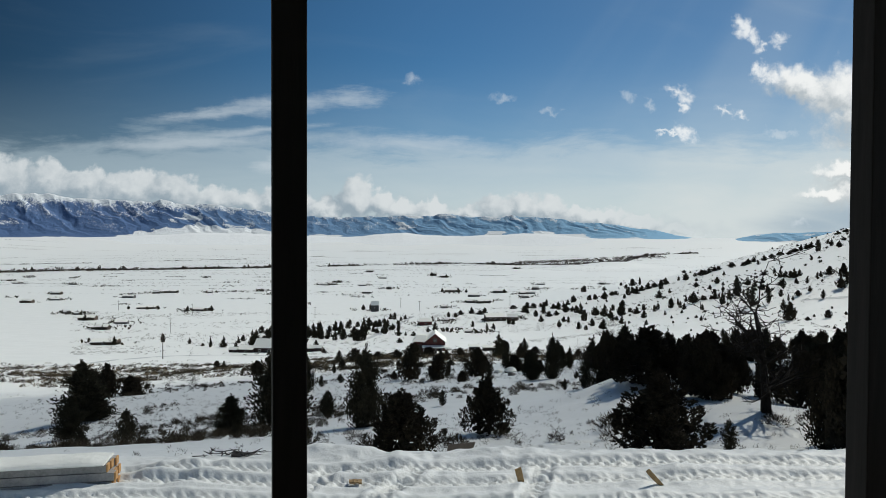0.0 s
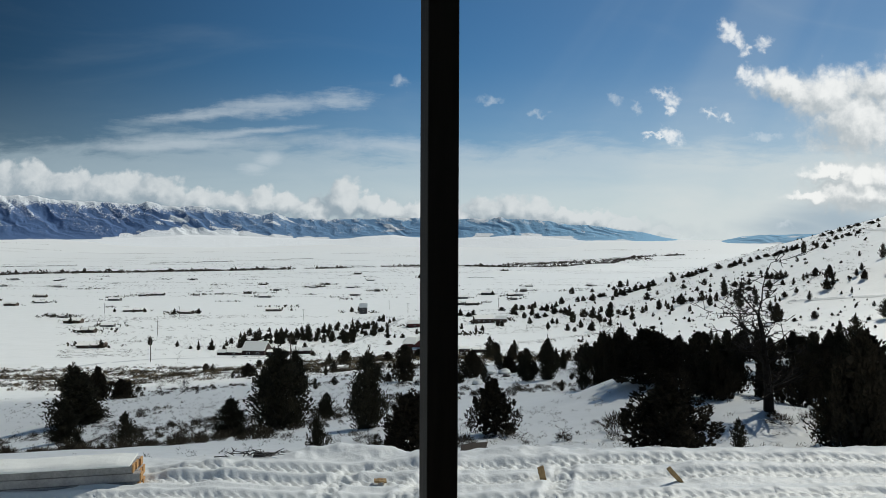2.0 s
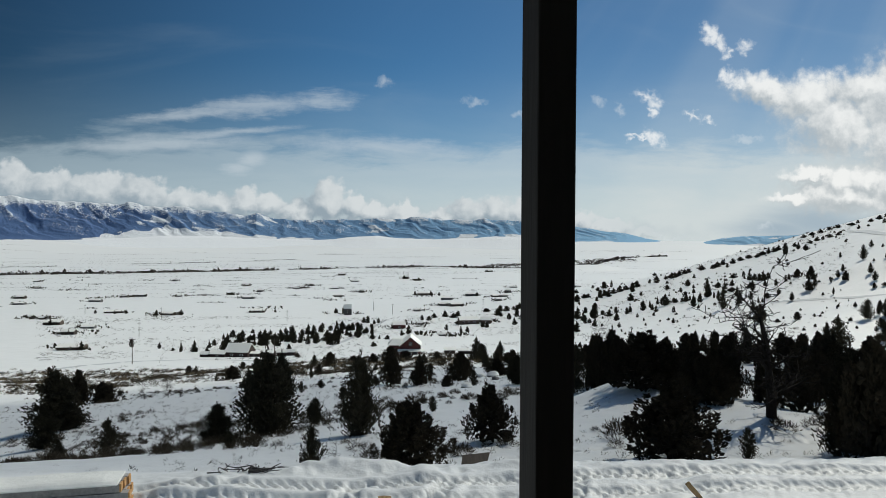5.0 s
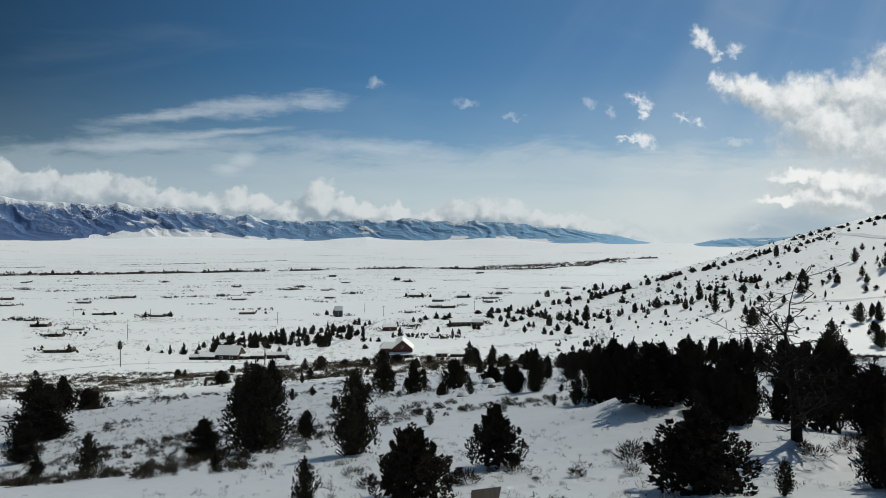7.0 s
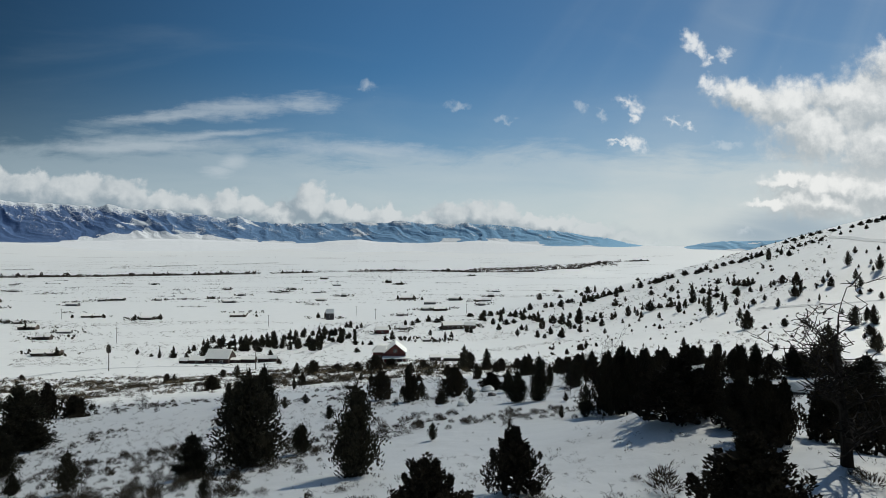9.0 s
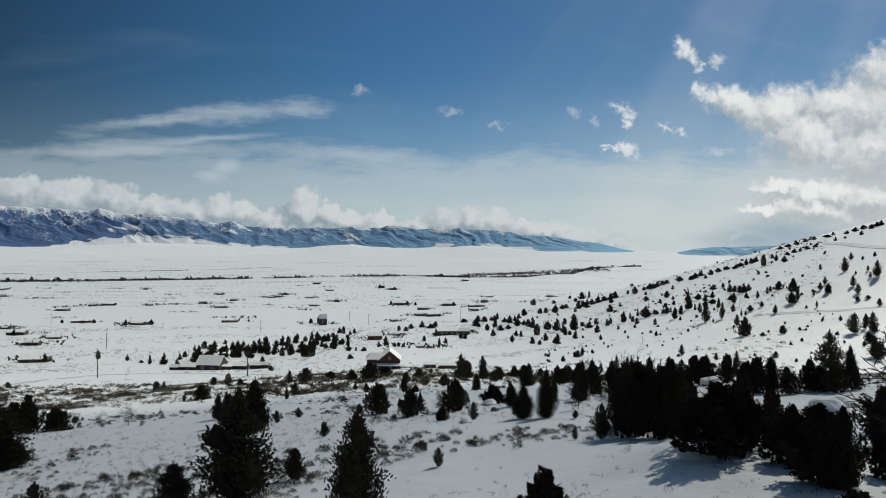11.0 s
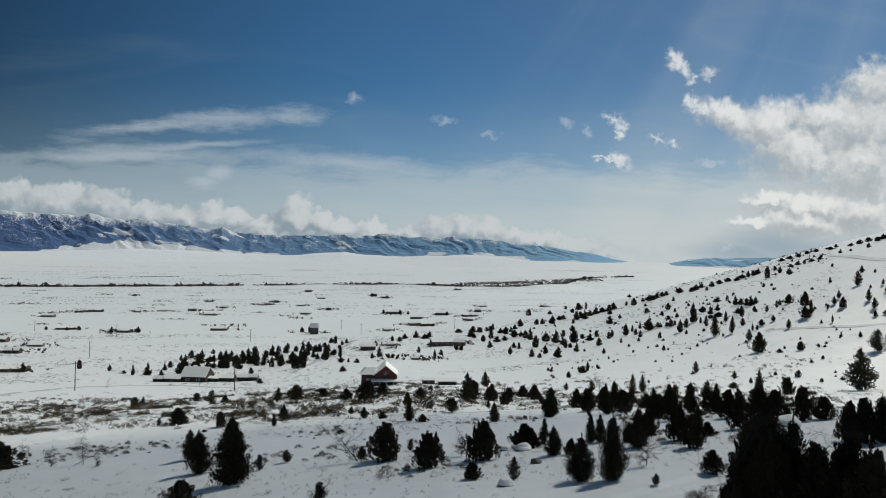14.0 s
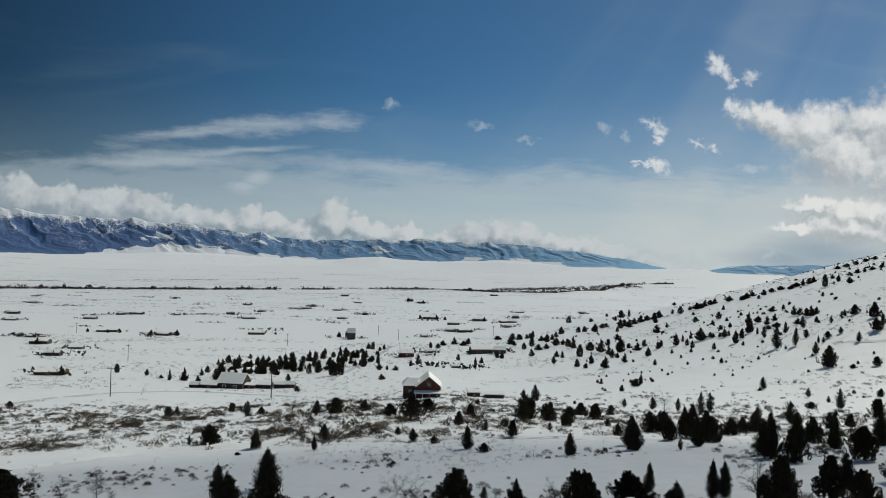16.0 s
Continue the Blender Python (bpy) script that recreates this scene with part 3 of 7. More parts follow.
me.polygons.add(len(quads))
me.polygons.foreach_set("loop_start", np.arange(0, quads.size, 4, dtype=np.int32))
me.polygons.foreach_set("use_smooth", np.ones(len(quads), dtype=bool))
me.materials.append(M_SNOW)
me.update(calc_edges=True)
tagged(new("ground", me), "snow-covered slope falling to a wide white valley", "ground", kind="structure")


def road(pts, width, label, lift=0.05):
    """A ribbon that lies on the land, with its two worn wheel lines slightly sunk."""
    fine_pts = []
    for (ax, ay), (bx, by) in zip(pts, pts[1:]):
        n = max(2, int(math.hypot(bx - ax, by - ay) / 6))
        fine_pts += [(ax + (bx - ax) * k / n, ay + (by - ay) * k / n) for k in range(n)]
    fine_pts.append(pts[-1])
    for _ in range(6):
        fine_pts = [fine_pts[0]] + [tuple((np.array(a) + 2 * np.array(b) + np.array(c)) / 4) for a, b, c in zip(fine_pts, fine_pts[1:], fine_pts[2:])] + [fine_pts[-1]]
    verts, faces = [], []
    cols = (-0.5, -0.3, -0.2, 0.2, 0.3, 0.5)
    for k, (px, py) in enumerate(fine_pts):
        qx, qy = fine_pts[min(k + 1, len(fine_pts) - 1)]
        wx, wy = fine_pts[max(k - 1, 0)]
        n = math.hypot(qx - wx, qy - wy)
        sx, sy = (qy - wy) / n, -(qx - wx) / n
        own = [z_at(px + sx * c * width, py + sy * c * width) for c in cols]
        verts += [(px + sx * c * width, py + sy * c * width, 0.1 * max(own) + 0.9 * h + lift - (0.02 if abs(c) in (0.2, 0.3) else 0)) for c, h in zip(cols, own)]
    m = len(cols)
    for k in range(len(fine_pts) - 1):
        faces += [(k * m + j, k * m + j + 1, (k + 1) * m + j + 1, (k + 1) * m + j) for j in range(m - 1)]
    return tagged(new("road", mesh_of("road", verts, faces, M_ROAD, True)), label, "road", kind="structure")


road([(-128, 190), (-111, 215), (-111, 231), (-107, 254), (-97, 270), (-86, 283), (-66, 276), (-52, 265), (-41, 250)], 3.0, "ploughed country road with grey packed snow")
road([(123, 245.7), (129.5, 236.6), (136.7, 229.8), (143.2, 222.9), (151, 214)], 2.6, "narrow snowy track cut across the hillside")
road([(254, 414), (219.5, 342), (204, 294), (196, 270)], 3.0, "narrow snowy track near the hill crest")
road(LANE[3:-1], 2.3, "sunken ploughed lane crossing the lower slope", 0.02)
road([(-40, 318), (-38, 358), (-34, 405), (-27, 480), (-23, 540)], 3.2, "narrow ploughed lane climbing past dark trees", 0.1)

# ---- the mountains ----
def range_mesh(name, profile, r0, r1, seed, label, spurs=0.5, snow=0.0, speckle=1.0):
    """A mountain wall between two distances; spurs run down from the crest and lean aside; profile gives crest heights by bearing."""
    az = np.radians(np.arange(profile[0][0], profile[-1][0] + 0.01, 0.05))
    s = np.linspace(0, 1.1, 96)
    AZ, S = np.meshgrid(az, s)
    crest = np.interp(np.degrees(AZ), [p[0] for p in profile], [p[1] for p in profile])
    m_along, m_up = AZ * 4600, S * 420
    lean = m_along - 0.5 * (420 - m_up) + 190 * fbm(m_along * 0.0045 + seed, m_up * 0.005, 4)
    fold = lambda w, k: 1 - 4.0 * np.abs((lean / w + k) % 1.0 - 0.5)
    crag = sum(0.55 ** k * (1 - 4.0 * np.abs(value_noise(lean * 0.008 * 2 ** k + seed + 9 * k, m_up * 0.0045 * 2 ** k + 3 * k))) for k in range(5)) / 2.0
    big, mid, little = fold(330.0, seed), fold(121.0, seed * 2.3), crag
    ridge = 0.34 * big + 0.20 * mid + 0.55 * crag
    peaks = fbm(m_along * 0.0065 + seed * 5, m_along * 0 + 0.5, 5)
    rise = np.where(S < 1, np.clip(S, 0, 1) ** 0.9, 1 - (S - 1) * 2.5)
    H = crest * (rise * (1.0 + 0.16 * peaks) + spurs * 0.30 * ridge * np.sin(np.clip(S, 0, 1) * math.pi) ** 0.8 + 0.05 * spurs * mid * np.clip(S, 0, 1))
    Rr = r0 + (r1 - r0) * S
    Xm, Ym = Rr * np.sin(AZ), Rr * np.cos(AZ)
    Zm = terrain(Xm * 0, Rr) - 3 + H * (1.0 if spurs > 0.5 else np.clip(S, 0, 1) ** 0.6)
    nr, na = Xm.shape
    ix = np.arange(nr * na).reshape(nr, na)
    q = np.stack([ix[:-1, :-1], ix[:-1, 1:], ix[1:, 1:], ix[1:, :-1]], -1).reshape(-1, 4)
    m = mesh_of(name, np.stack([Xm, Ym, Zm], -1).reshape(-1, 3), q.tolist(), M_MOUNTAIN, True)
    lay = m.attributes.new("snow", "FLOAT", "POINT")
    meadow = 1.3 * np.maximum(fbm(m_along * 0.007 + 0.006 * m_up + seed, m_up * 0.010, 4) - 0.30, 0) * smooth(0.25, 0.7, S)
    veins = 0.10 * crag + 0.03 * mid
    reach = np.interp(np.degrees(AZ), [-30, -25, -22, -19, -15, -12, -9, -5, 0, 3, 8, 13], [0.04, 0.12, 0.42, 0.58, 0.50, 0.42, 0.26, 0.34, 0.20, 0.26, 0.36, 0.2])
    fan = 0.8 * (1 - smooth(reach - 0.10, reach + 0.06, S + 0.14 * crag + 0.45 * fbm(m_along * 0.006 + seed, m_up * 0.008, 3)))
    cap = 0.11 * smooth(0.80, 1.0, S + 0.1 * peaks) * np.clip(crest / 230, 0.3, 1)
    lay.data.foreach_set("value", (speckle * (meadow + veins + cap + fan) - 0.06 + snow).ravel().astype(np.float32))
    return tagged(new(name, m), label, "mountain", kind="structure")


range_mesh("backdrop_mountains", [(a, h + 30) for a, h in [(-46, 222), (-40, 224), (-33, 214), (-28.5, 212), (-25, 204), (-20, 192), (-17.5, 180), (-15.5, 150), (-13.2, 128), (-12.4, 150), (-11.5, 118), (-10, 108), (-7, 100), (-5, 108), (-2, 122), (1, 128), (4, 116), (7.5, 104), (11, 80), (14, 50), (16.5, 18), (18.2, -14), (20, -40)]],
           4640, 4990, 3.0, "long haze-blue mountain range with snow patches under heaped cloud", 0.42)
range_mesh("backdrop_foothills", [(-29, 0), (-25.5, 6), (-23, 14), (-21, 24), (-18.5, 32), (-16.4, 32), (-14.4, 27), (-12.5, 20), (-10.6, 15), (-8, 11), (-6.5, 14), (-4.8, 30), (-3.2, 38), (-1.5, 24), (1, 16), (4, 24), (6.5, 36), (8.5, 30), (11, 12), (13, 0)],
           4060, 4800, 8.0, "smooth snow-covered foothill fans", 0.10, 0.62, 0.3)
range_mesh("backdrop_hills", [(a, h + 6) for a, h in [(21.5, -16), (22.6, 6), (23.6, 24), (25, 34), (26, 36), (28, 44), (31, 50)]], 4500, 4800, 12.0, "low haze-blue hills far down the valley", 0.8)

# ---- the half-built house the camera leaves ----
PX, PY, PTURN = -0.569, 2.606, 14.8
ux, uy = Vector((math.cos(radians(PTURN)), math.sin(radians(PTURN)), 0)), Vector((-math.sin(radians(PTURN)), math.cos(radians(PTURN)), 0))
FLOOR_Z, HEAD_Z = 2.55, 5.35


def wall_place(a, b, z):
    """a metres along the post line from the first post, b metres outwards."""
    return Vector((PX, PY, z)) + ux * a + uy * b


for k, a in enumerate((-2.6, 0.0, 2.594, 5.19)):
    c = wall_place(a, 0, 0)
    post = thing("porch_post", c.x, c.y, -0.15, "dark-stained square timber porch post rising from the ground past the deck", "post", "porch posts", PTURN)
    part("shaft", boxed(0, 0, 2.75, 0.122, 0.122, 5.5, 0.006), M_POST, post)
    part("base_plate", boxed(0, 0, 0.16, 0.20, 0.20, 0.05, 0.006), M_TARP, post, "black steel base plate")


def placed(name, label, cat, a0, a1, b0, b1, z0, z1, mat, kind="structure", bevel=0.004):
    c = wall_place((a0 + a1) / 2, (b0 + b1) / 2, 0)
    bm = boxed(0, 0, 0, a1 - a0, b1 - b0, z1 - z0, bevel)
    me = bpy.data.meshes.new(name)
    bm.to_mesh(me)
    bm.free()
    me.materials.append(mat)
    ob = new(name, me)
    ob.matrix_basis = pose(c.x, c.y, (z0 + z1) / 2, 0, 0, PTURN)
    return tagged(ob, label, cat, kind=kind)


placed("trim_header", "dark timber header beam carried by the porch posts", "beam", -2.8, 5.4, -0.09, 0.09, HEAD_Z, HEAD_Z + 0.3, M_POST)
placed("floor", "wooden deck floor of the raised porch", "floor", -2.75, 5.35, -6.0, -0.10, FLOOR_Z - 0.25, FLOOR_Z - 0.04, M_DECK)
placed("ceiling", "dark boarded porch ceiling", "ceiling", -2.8, 5.4, -6.0, 0.35, HEAD_Z + 0.31, HEAD_Z + 0.45, M_SIDING)
placed("wall_back", "dark sided back wall of the porch", "wall", -2.75, 5.35, -6.2, -6.003, 0.0, HEAD_Z + 0.30, M_SIDING)
placed("wall_west", "dark sided end wall of the porch", "wall", -2.95, -2.755, -6.2, -3.2, 0.0, HEAD_Z + 0.30, M_SIDING)
placed("wall_east", "dark sided end wall of the porch", "wall", 5.355, 5.55, -6.2, -3.2, 0.0, HEAD_Z + 0.30, M_SIDING)
for k in range(40):
    b = -5.92 + k * 0.146
    if b > -0.18:
        break
    ob = placed("deck_board", "", "", -2.75, 5.35, b, b + 0.138, FLOOR_Z - 0.036, FLOOR_Z, M_DECK, "", 0.003)
    m = ob.matrix_basis.copy()
    ob.parent = bpy.data.objects["floor"]
    ob.matrix_parent_inverse = bpy.data.objects["floor"].matrix_basis.inverted()
    for key in list(ob.keys()):
        del ob[key]

# ---- trees ----
def leaves(rng, centres, outs, length, width):
    """Two crossed pointed sprays at every centre, along outs: (n * 2, 4, 3)."""
    n = len(centres)
    d = outs / np.maximum(np.linalg.norm(outs, axis=1, keepdims=True), 1e-6)
    s = np.cross(d, rng.normal(size=(n, 3)))
    s /= np.maximum(np.linalg.norm(s, axis=1, keepdims=True), 1e-6)
    q = np.cross(d, s)
    L = (length * rng.uniform(0.6, 1.4, n))[:, None]
    W = (width * rng.uniform(0.7, 1.3, n))[:, None]
    out = []
    for side in (s, q):
        out.append(np.stack([centres - d * L * 0.35, centres + side * W, centres + d * L * 0.65, centres - side * W], 1))
    return np.concatenate(out)


def crown_juniper(seed, lobes=60, per=62, lean=0.0, point=0.5, size=0.05):
    """A dense crown of upright flame-like tufts, one metre high and one wide, down to the snow."""
    rng = np.random.default_rng(seed)
    c, o = [], []
    for k in range(lobes):
        t = ((k + 0.5) / lobes) ** 0.8
        env = 0.45 * min(1.0, 0.78 + 1.0 * t) * (1 - max(0.0, t - 0.22) / 0.80) ** (0.55 + point)
        g = k * 2.4 + rng.normal(0, 0.5)
        rr = env * (0.35 + 0.65 * rng.random() ** 0.5) * rng.uniform(0.78, 1.16)
        tall = rng.uniform(0.10, 0.19) * (1.1 - 0.35 * t)
        wide = tall * rng.uniform(0.36, 0.52)
        tilt = np.array([math.cos(g), math.sin(g), 0]) * rng.uniform(0.15, 0.5)
        f = rng.uniform(-0.5, 1, per)[:, None]
        ang = rng.uniform(0, 2 * math.pi, per)[:, None]
        rad = wide * np.sqrt(np.clip(1 - np.abs(f) ** 1.5, 0.03, 1)) * rng.random((per, 1)) ** 0.4
        centre = np.array([rr * math.cos(g) + lean * t, rr * math.sin(g), 0.07 + 0.76 * t])
        ring = np.concatenate([np.cos(ang), np.sin(ang), np.zeros_like(ang)], 1)
        c.append(centre + (np.array([0, 0, 1.0]) + tilt) * f * tall + ring * rad)
        o.append(ring * 0.8 + np.array([0, 0, 0.9]) + tilt + rng.normal(size=(per, 3)) * 0.3)
    m = 340
    h = rng.uniform(0.04, 0.72, m)
    g = rng.uniform(0, 2 * math.pi, m)
    rr = 0.33 * np.sqrt(rng.random(m)) * (1 - 0.85 * h)
    core_c = np.stack([rr * np.cos(g) + lean * h, rr * np.sin(g), h], 1)
    c, o = np.concatenate(c), np.concatenate(o)
    c[:, 2] = np.maximum(c[:, 2], 0.012)
    return np.concatenate([leaves(rng, c, o, size, size * 0.24), leaves(rng, core_c, rng.normal(size=(m, 3)) + np.array([0, 0, 0.8]), 0.11, 0.034)])


def crown_pine(seed, tiers=15, per=8, droop=0.35, fill=1.0, tuft=0.06):
    """An upright tapering crown one metre high and one wide, of upswept boughs with tufts."""
    rng = np.random.default_rng(seed)
    c, o = [], []
    for k in range(tiers):
        t = (k + 0.3) / tiers
        reach = 0.46 * (1 - t) ** 0.7 * (0.8 + 0.2 * min(1, t * 6)) + 0.03
        for j in range(max(3, int(per * (1 - 0.45 * t)))):
            g = rng.uniform(0, 2 * math.pi)
            rr = reach * rng.uniform(0.50, 1.18)
            n = max(3, int(11 * fill * (rr / 0.4 + 0.35)))
            f = rng.uniform(0.15, 1, n)[:, None]
            start = np.array([0, 0, 0.01 + 0.88 * t])
            end = start + np.array([rr * math.cos(g), rr * math.sin(g), rr * droop])
            spread = 0.03 * (0.6 + (1 - t))
            pts = start + (end - start) * f + rng.normal(size=(n, 3)) * spread
            c.append(pts)
            o.append(np.tile(end - start, (n, 1)) + rng.normal(size=(n, 3)) * rr * 0.55 + np.array([0, 0, 0.35 * rr]))
    n = 16
    top = np.stack([rng.normal(0, 0.012, n), rng.normal(0, 0.012, n), rng.uniform(0.86, 0.99, n)], 1)
    c.append(top)
    o.append(rng.normal(size=(n, 3)) * 0.35 + np.array([0, 0, 1.0]))
    c, o = np.concatenate(c), np.concatenate(o)
    c[:, 2] = np.maximum(c[:, 2], 0.02)
    return leaves(rng, c, o, tuft * 1.25, tuft * 0.29)


def trunk_lines(seed, height, reach, boughs):
    rng = np.random.default_rng(seed)
    lines = [[((0, 0, -0.06), 0.032), ((0.008, 0.0, height * 0.4), 0.022), ((0.0, 0.01, height), 0.004)]]
    for k in range(boughs):
        t = 0.08 + 0.8 * k / boughs
        g = rng.uniform(0, 2 * math.pi)
        rr = reach * (1 - 0.7 * t)
        a = np.array([0, 0, height * t])
        b = a + np.array([rr * math.cos(g), rr * math.sin(g), rr * 0.45])
        m = (a + b) / 2 + np.array([0, 0, -0.02])
        lines.append([(tuple(a), 0.012), (tuple(m), 0.008), (tuple(b), 0.003)])
    return lines


def tree_kind(name, crown, crown_mat, seed, boughs=16, reach=0.36, label="", cat="tree"):
    root = thing(name, 0, 0, -500, label, cat)
    part("trunk", mesh_of("trunk", *tubes(trunk_lines(seed, 0.86, reach, boughs)), M_BARK), M_BARK, root)
    part("crown", quads_of("crown", crown, crown_mat), crown_mat, root)
    return root


JUNIPERS = [tree_kind("juniper_tree", crown_juniper(s, 60 + 5 * (s % 3), 88, 0.06 * (s % 3 - 1), p, 0.041), M_JUNIPER, s) for s, p in ((11, 0.15), (12, 0.5), (13, 0.3), (14, 0.65), (15, 0.4), (16, 0.2))]
PINES = [tree_kind("pine_tree", crown_pine(s, 19 + s % 3, 13, 0.32, 3.4, 0.038), M_PINE, s) for s in (21, 22, 23, 24)]
MID_JUNIPERS = [tree_kind("juniper_tree", crown_juniper(s, 44 + 4 * (s % 3), 34, 0.06 * (s % 3 - 1), p, 0.065), M_JUNIPER, s) for s, p in ((61, 0.1), (62, 0.5), (63, 0.3), (64, 0.8), (65, 0.2))]
MID_PINES = [tree_kind("pine_tree", crown_pine(s, 16 + s % 3, 10, 0.45, 1.2, 0.058), M_PINE, s) for s in (71, 72, 73)]
YOUNG = [tree_kind("young_pine", crown_pine(s, 12 + s % 3, 9, 0.7, 2.2, 0.05), M_PINE, s, 10, 0.3) for s in (31, 32, 33)]
FAR_CROWNS = [crown_pine(s, 11, 8, 0.3, 1.0, 0.12) for s in (41, 42, 43)] + [crown_juniper(s, 26, 14, 0, 0.3, 0.12) for s in (44, 45)]
FAR = [tree_kind("conifer", c, M_PINE, 50 + k, 4, 0.3) for k, c in enumerate(FAR_CROWNS)]


def forest(name, spots, label):
    """Many far conifers joined into one; spots are x, y, height, width."""
    out = []
    for x, y, h, w in spots:
        c = pick.choice(FAR_CROWNS)
        g = pick.uniform(0, 2 * math.pi)
        rot = np.array([[math.cos(g), -math.sin(g), 0], [math.sin(g), math.cos(g), 0], [0, 0, 1]])
        out.append((c @ rot.T) * np.array([w * 1.1, w * 1.1, h]) + np.array([x, y, z_at(x, y) - 0.05]))
    return tagged(new(name, quads_of(name, np.concatenate(out), M_PINE)), label, "trees", kind="stuff")


pick = random.Random(5)


def plant(kinds, x, y, h, w, label, group, name=None, sink=0.03):
    src = pick.choice(kinds)
    ob = copy_thing(src, pose(x, y, z_at(x, y) - sink, 0, 0, pick.uniform(0, 360)) @ Matrix.Diagonal((w * 1.12, w * 1.12, h * 1.09, 1)))
    return tagged(ob, label, "tree", group)


NEAR_J = "dense dark green juniper standing in deep snow"
NEAR_P = "dark green conifer with upswept boughs rising from snow"
NEAR_Y = "small young pine with open boughs poking out of snow"

# slope below the house
plant(JUNIPERS, 9.5, 16.5, 2.78, 1.99, NEAR_J, "trees on the near slope")
plant(JUNIPERS, 10.8, 18.2, 2.6, 2.2, NEAR_J, "trees on the near slope")
plant(JUNIPERS, -1.1, 18.6, 1.7, 2.15, NEAR_J, "trees on the near slope")
plant(JUNIPERS, 1.5, 23.0, 1.82, 1.78, NEAR_J, "trees on the near slope")
plant(PINES, -3.1, 28.8, 3.15, 1.82, NEAR_P, "trees on the near slope")
plant(PINES, -8.4, 36.9, 4.2, 3.45, NEAR_P, "trees on the near slope")
plant(PINES, -10.3, 34.7, 1.88, 1.85, NEAR_P, "trees on the near slope")
plant(YOUNG, -6.3, 39.3, 1.42, 1.12, NEAR_Y, "trees on the near slope")
plant(YOUNG, -3.4, 17.5, 1.06, 0.71, NEAR_Y, "trees on the near slope")
plant(JUNIPERS, 5.5, 18.2, 2.0, 2.9, NEAR_J, "trees on the near slope")
plant(YOUNG, 6.5, 16.2, 0.76, 0.47, NEAR_Y, "trees on the near slope")
plant(YOUNG, 9.4, 17.5, 1.29, 1.13, NEAR_Y, "trees on the near slope")
plant(JUNIPERS, 12.2, 20.5, 2.75, 2.48, NEAR_J, "trees on the near slope")
plant(JUNIPERS, 11.0, 44.0, 3.05, 3.22, NEAR_J, "trees on the near slope")
plant(JUNIPERS, 8.0, 28.7, 2.24, 3.26, NEAR_J, "trees on the near slope")
plant(JUNIPERS, 9.4, 29.3, 1.68, 2.0, NEAR_J, "trees on the near slope")
plant(JUNIPERS, 9.2, 24.8, 1.65, 2.15, NEAR_J, "trees on the near slope")
plant(JUNIPERS, 9.3, 24.5, 1.87, 1.25, NEAR_J, "trees on the near slope")
plant(JUNIPERS, 11.8, 25.8, 1.97, 1.61, NEAR_J, "trees on the near slope")
plant(JUNIPERS, 12.2, 24.4, 2.11, 1.59, NEAR_J, "trees on the near slope")
plant(JUNIPERS, 10.4, 27.2, 1.72, 2.35, NEAR_J, "trees on the near slope")
plant(PINES, -24.9, 47.6, 2.55, 2.41, NEAR_P, "trees on the near slope")
plant(PINES, -30.2, 62.2, 2.2, 3.37, NEAR_P, "trees on the near slope")
plant(PINES, -31.9, 63.2, 5.08, 4.75, NEAR_P, "trees on the near slope")
plant(YOUNG, -15.5, 35.0, 1.65, 1.34, NEAR_Y, "trees on the near slope")
plant(YOUNG, -19.3, 37.9, 0.78, 0.84, NEAR_Y, "trees on the near slope")
plant(YOUNG, -19.1, 37.6, 1.03, 0.77, NEAR_Y, "trees on the near slope")
plant(YOUNG, -6.5, 40.0, 1.39, 0.94, NEAR_Y, "trees on the near slope")
plant(YOUNG, -0.0, 37.7, 0.82, 0.58, NEAR_Y, "trees on the near slope")
plant(YOUNG, 8.3, 41.5, 1.74, 1.12, NEAR_Y, "trees on the near slope")
plant(YOUNG, 7.3, 42.7, 0.69, 0.39, NEAR_Y, "trees on the near slope")
plant(YOUNG, -7.3, 25.2, 0.6, 0.5, NEAR_Y, "trees on the near slope")
plant(PINES, 17.5, 33.5, 2.21, 2.8, NEAR_P, "trees on the near slope")
plant(JUNIPERS, 20.0, 37.0, 2.03, 3.2, NEAR_J, "trees on the near slope")
plant(JUNIPERS, 16.0, 30.0, 2.29, 2.2, NEAR_J, "trees on the near slope")
plant(MID_JUNIPERS, -36.7, 84.7, 2.15, 3.86, NEAR_J, "trees on the lower slope")
plant(MID_PINES, -43.8, 93.5, 3.08, 2.47, NEAR_P, "trees on the lower slope")
plant(JUNIPERS, 9.7, 41.7, 3.32, 2.16, NEAR_J, "trees on the lower slope")
plant(JUNIPERS, 10.5, 40.2, 3.20, 2.2, NEAR_J, "trees on the lower slope")
plant(JUNIPERS, 11.3, 38.6, 3.07, 2.22, NEAR_J, "trees on the lower slope")
plant(JUNIPERS, 9.5, 27.0, 1.63, 1.78, NEAR_J, "trees on the lower slope")
plant(JUNIPERS, 10.8, 26.5, 1.81, 1.06, NEAR_J, "trees on the lower slope")
plant(MID_JUNIPERS, -43.5, 88.8, 3.23, 3.17, NEAR_J, "trees on the lower slope")
plant(MID_JUNIPERS, -39.3, 83.4, 3.98, 3.42, NEAR_J, "trees on the lower slope")
plant(MID_JUNIPERS, -37.9, 86.6, 2.32, 3.1, NEAR_J, "trees on the lower slope")
plant(PINES, 14.1, 24.7, 2.41, 2.04, NEAR_P, "trees on the lower slope")
plant(PINES, 20.7, 36.9, 2.56, 2.56, NEAR_P, "trees on the lower slope")

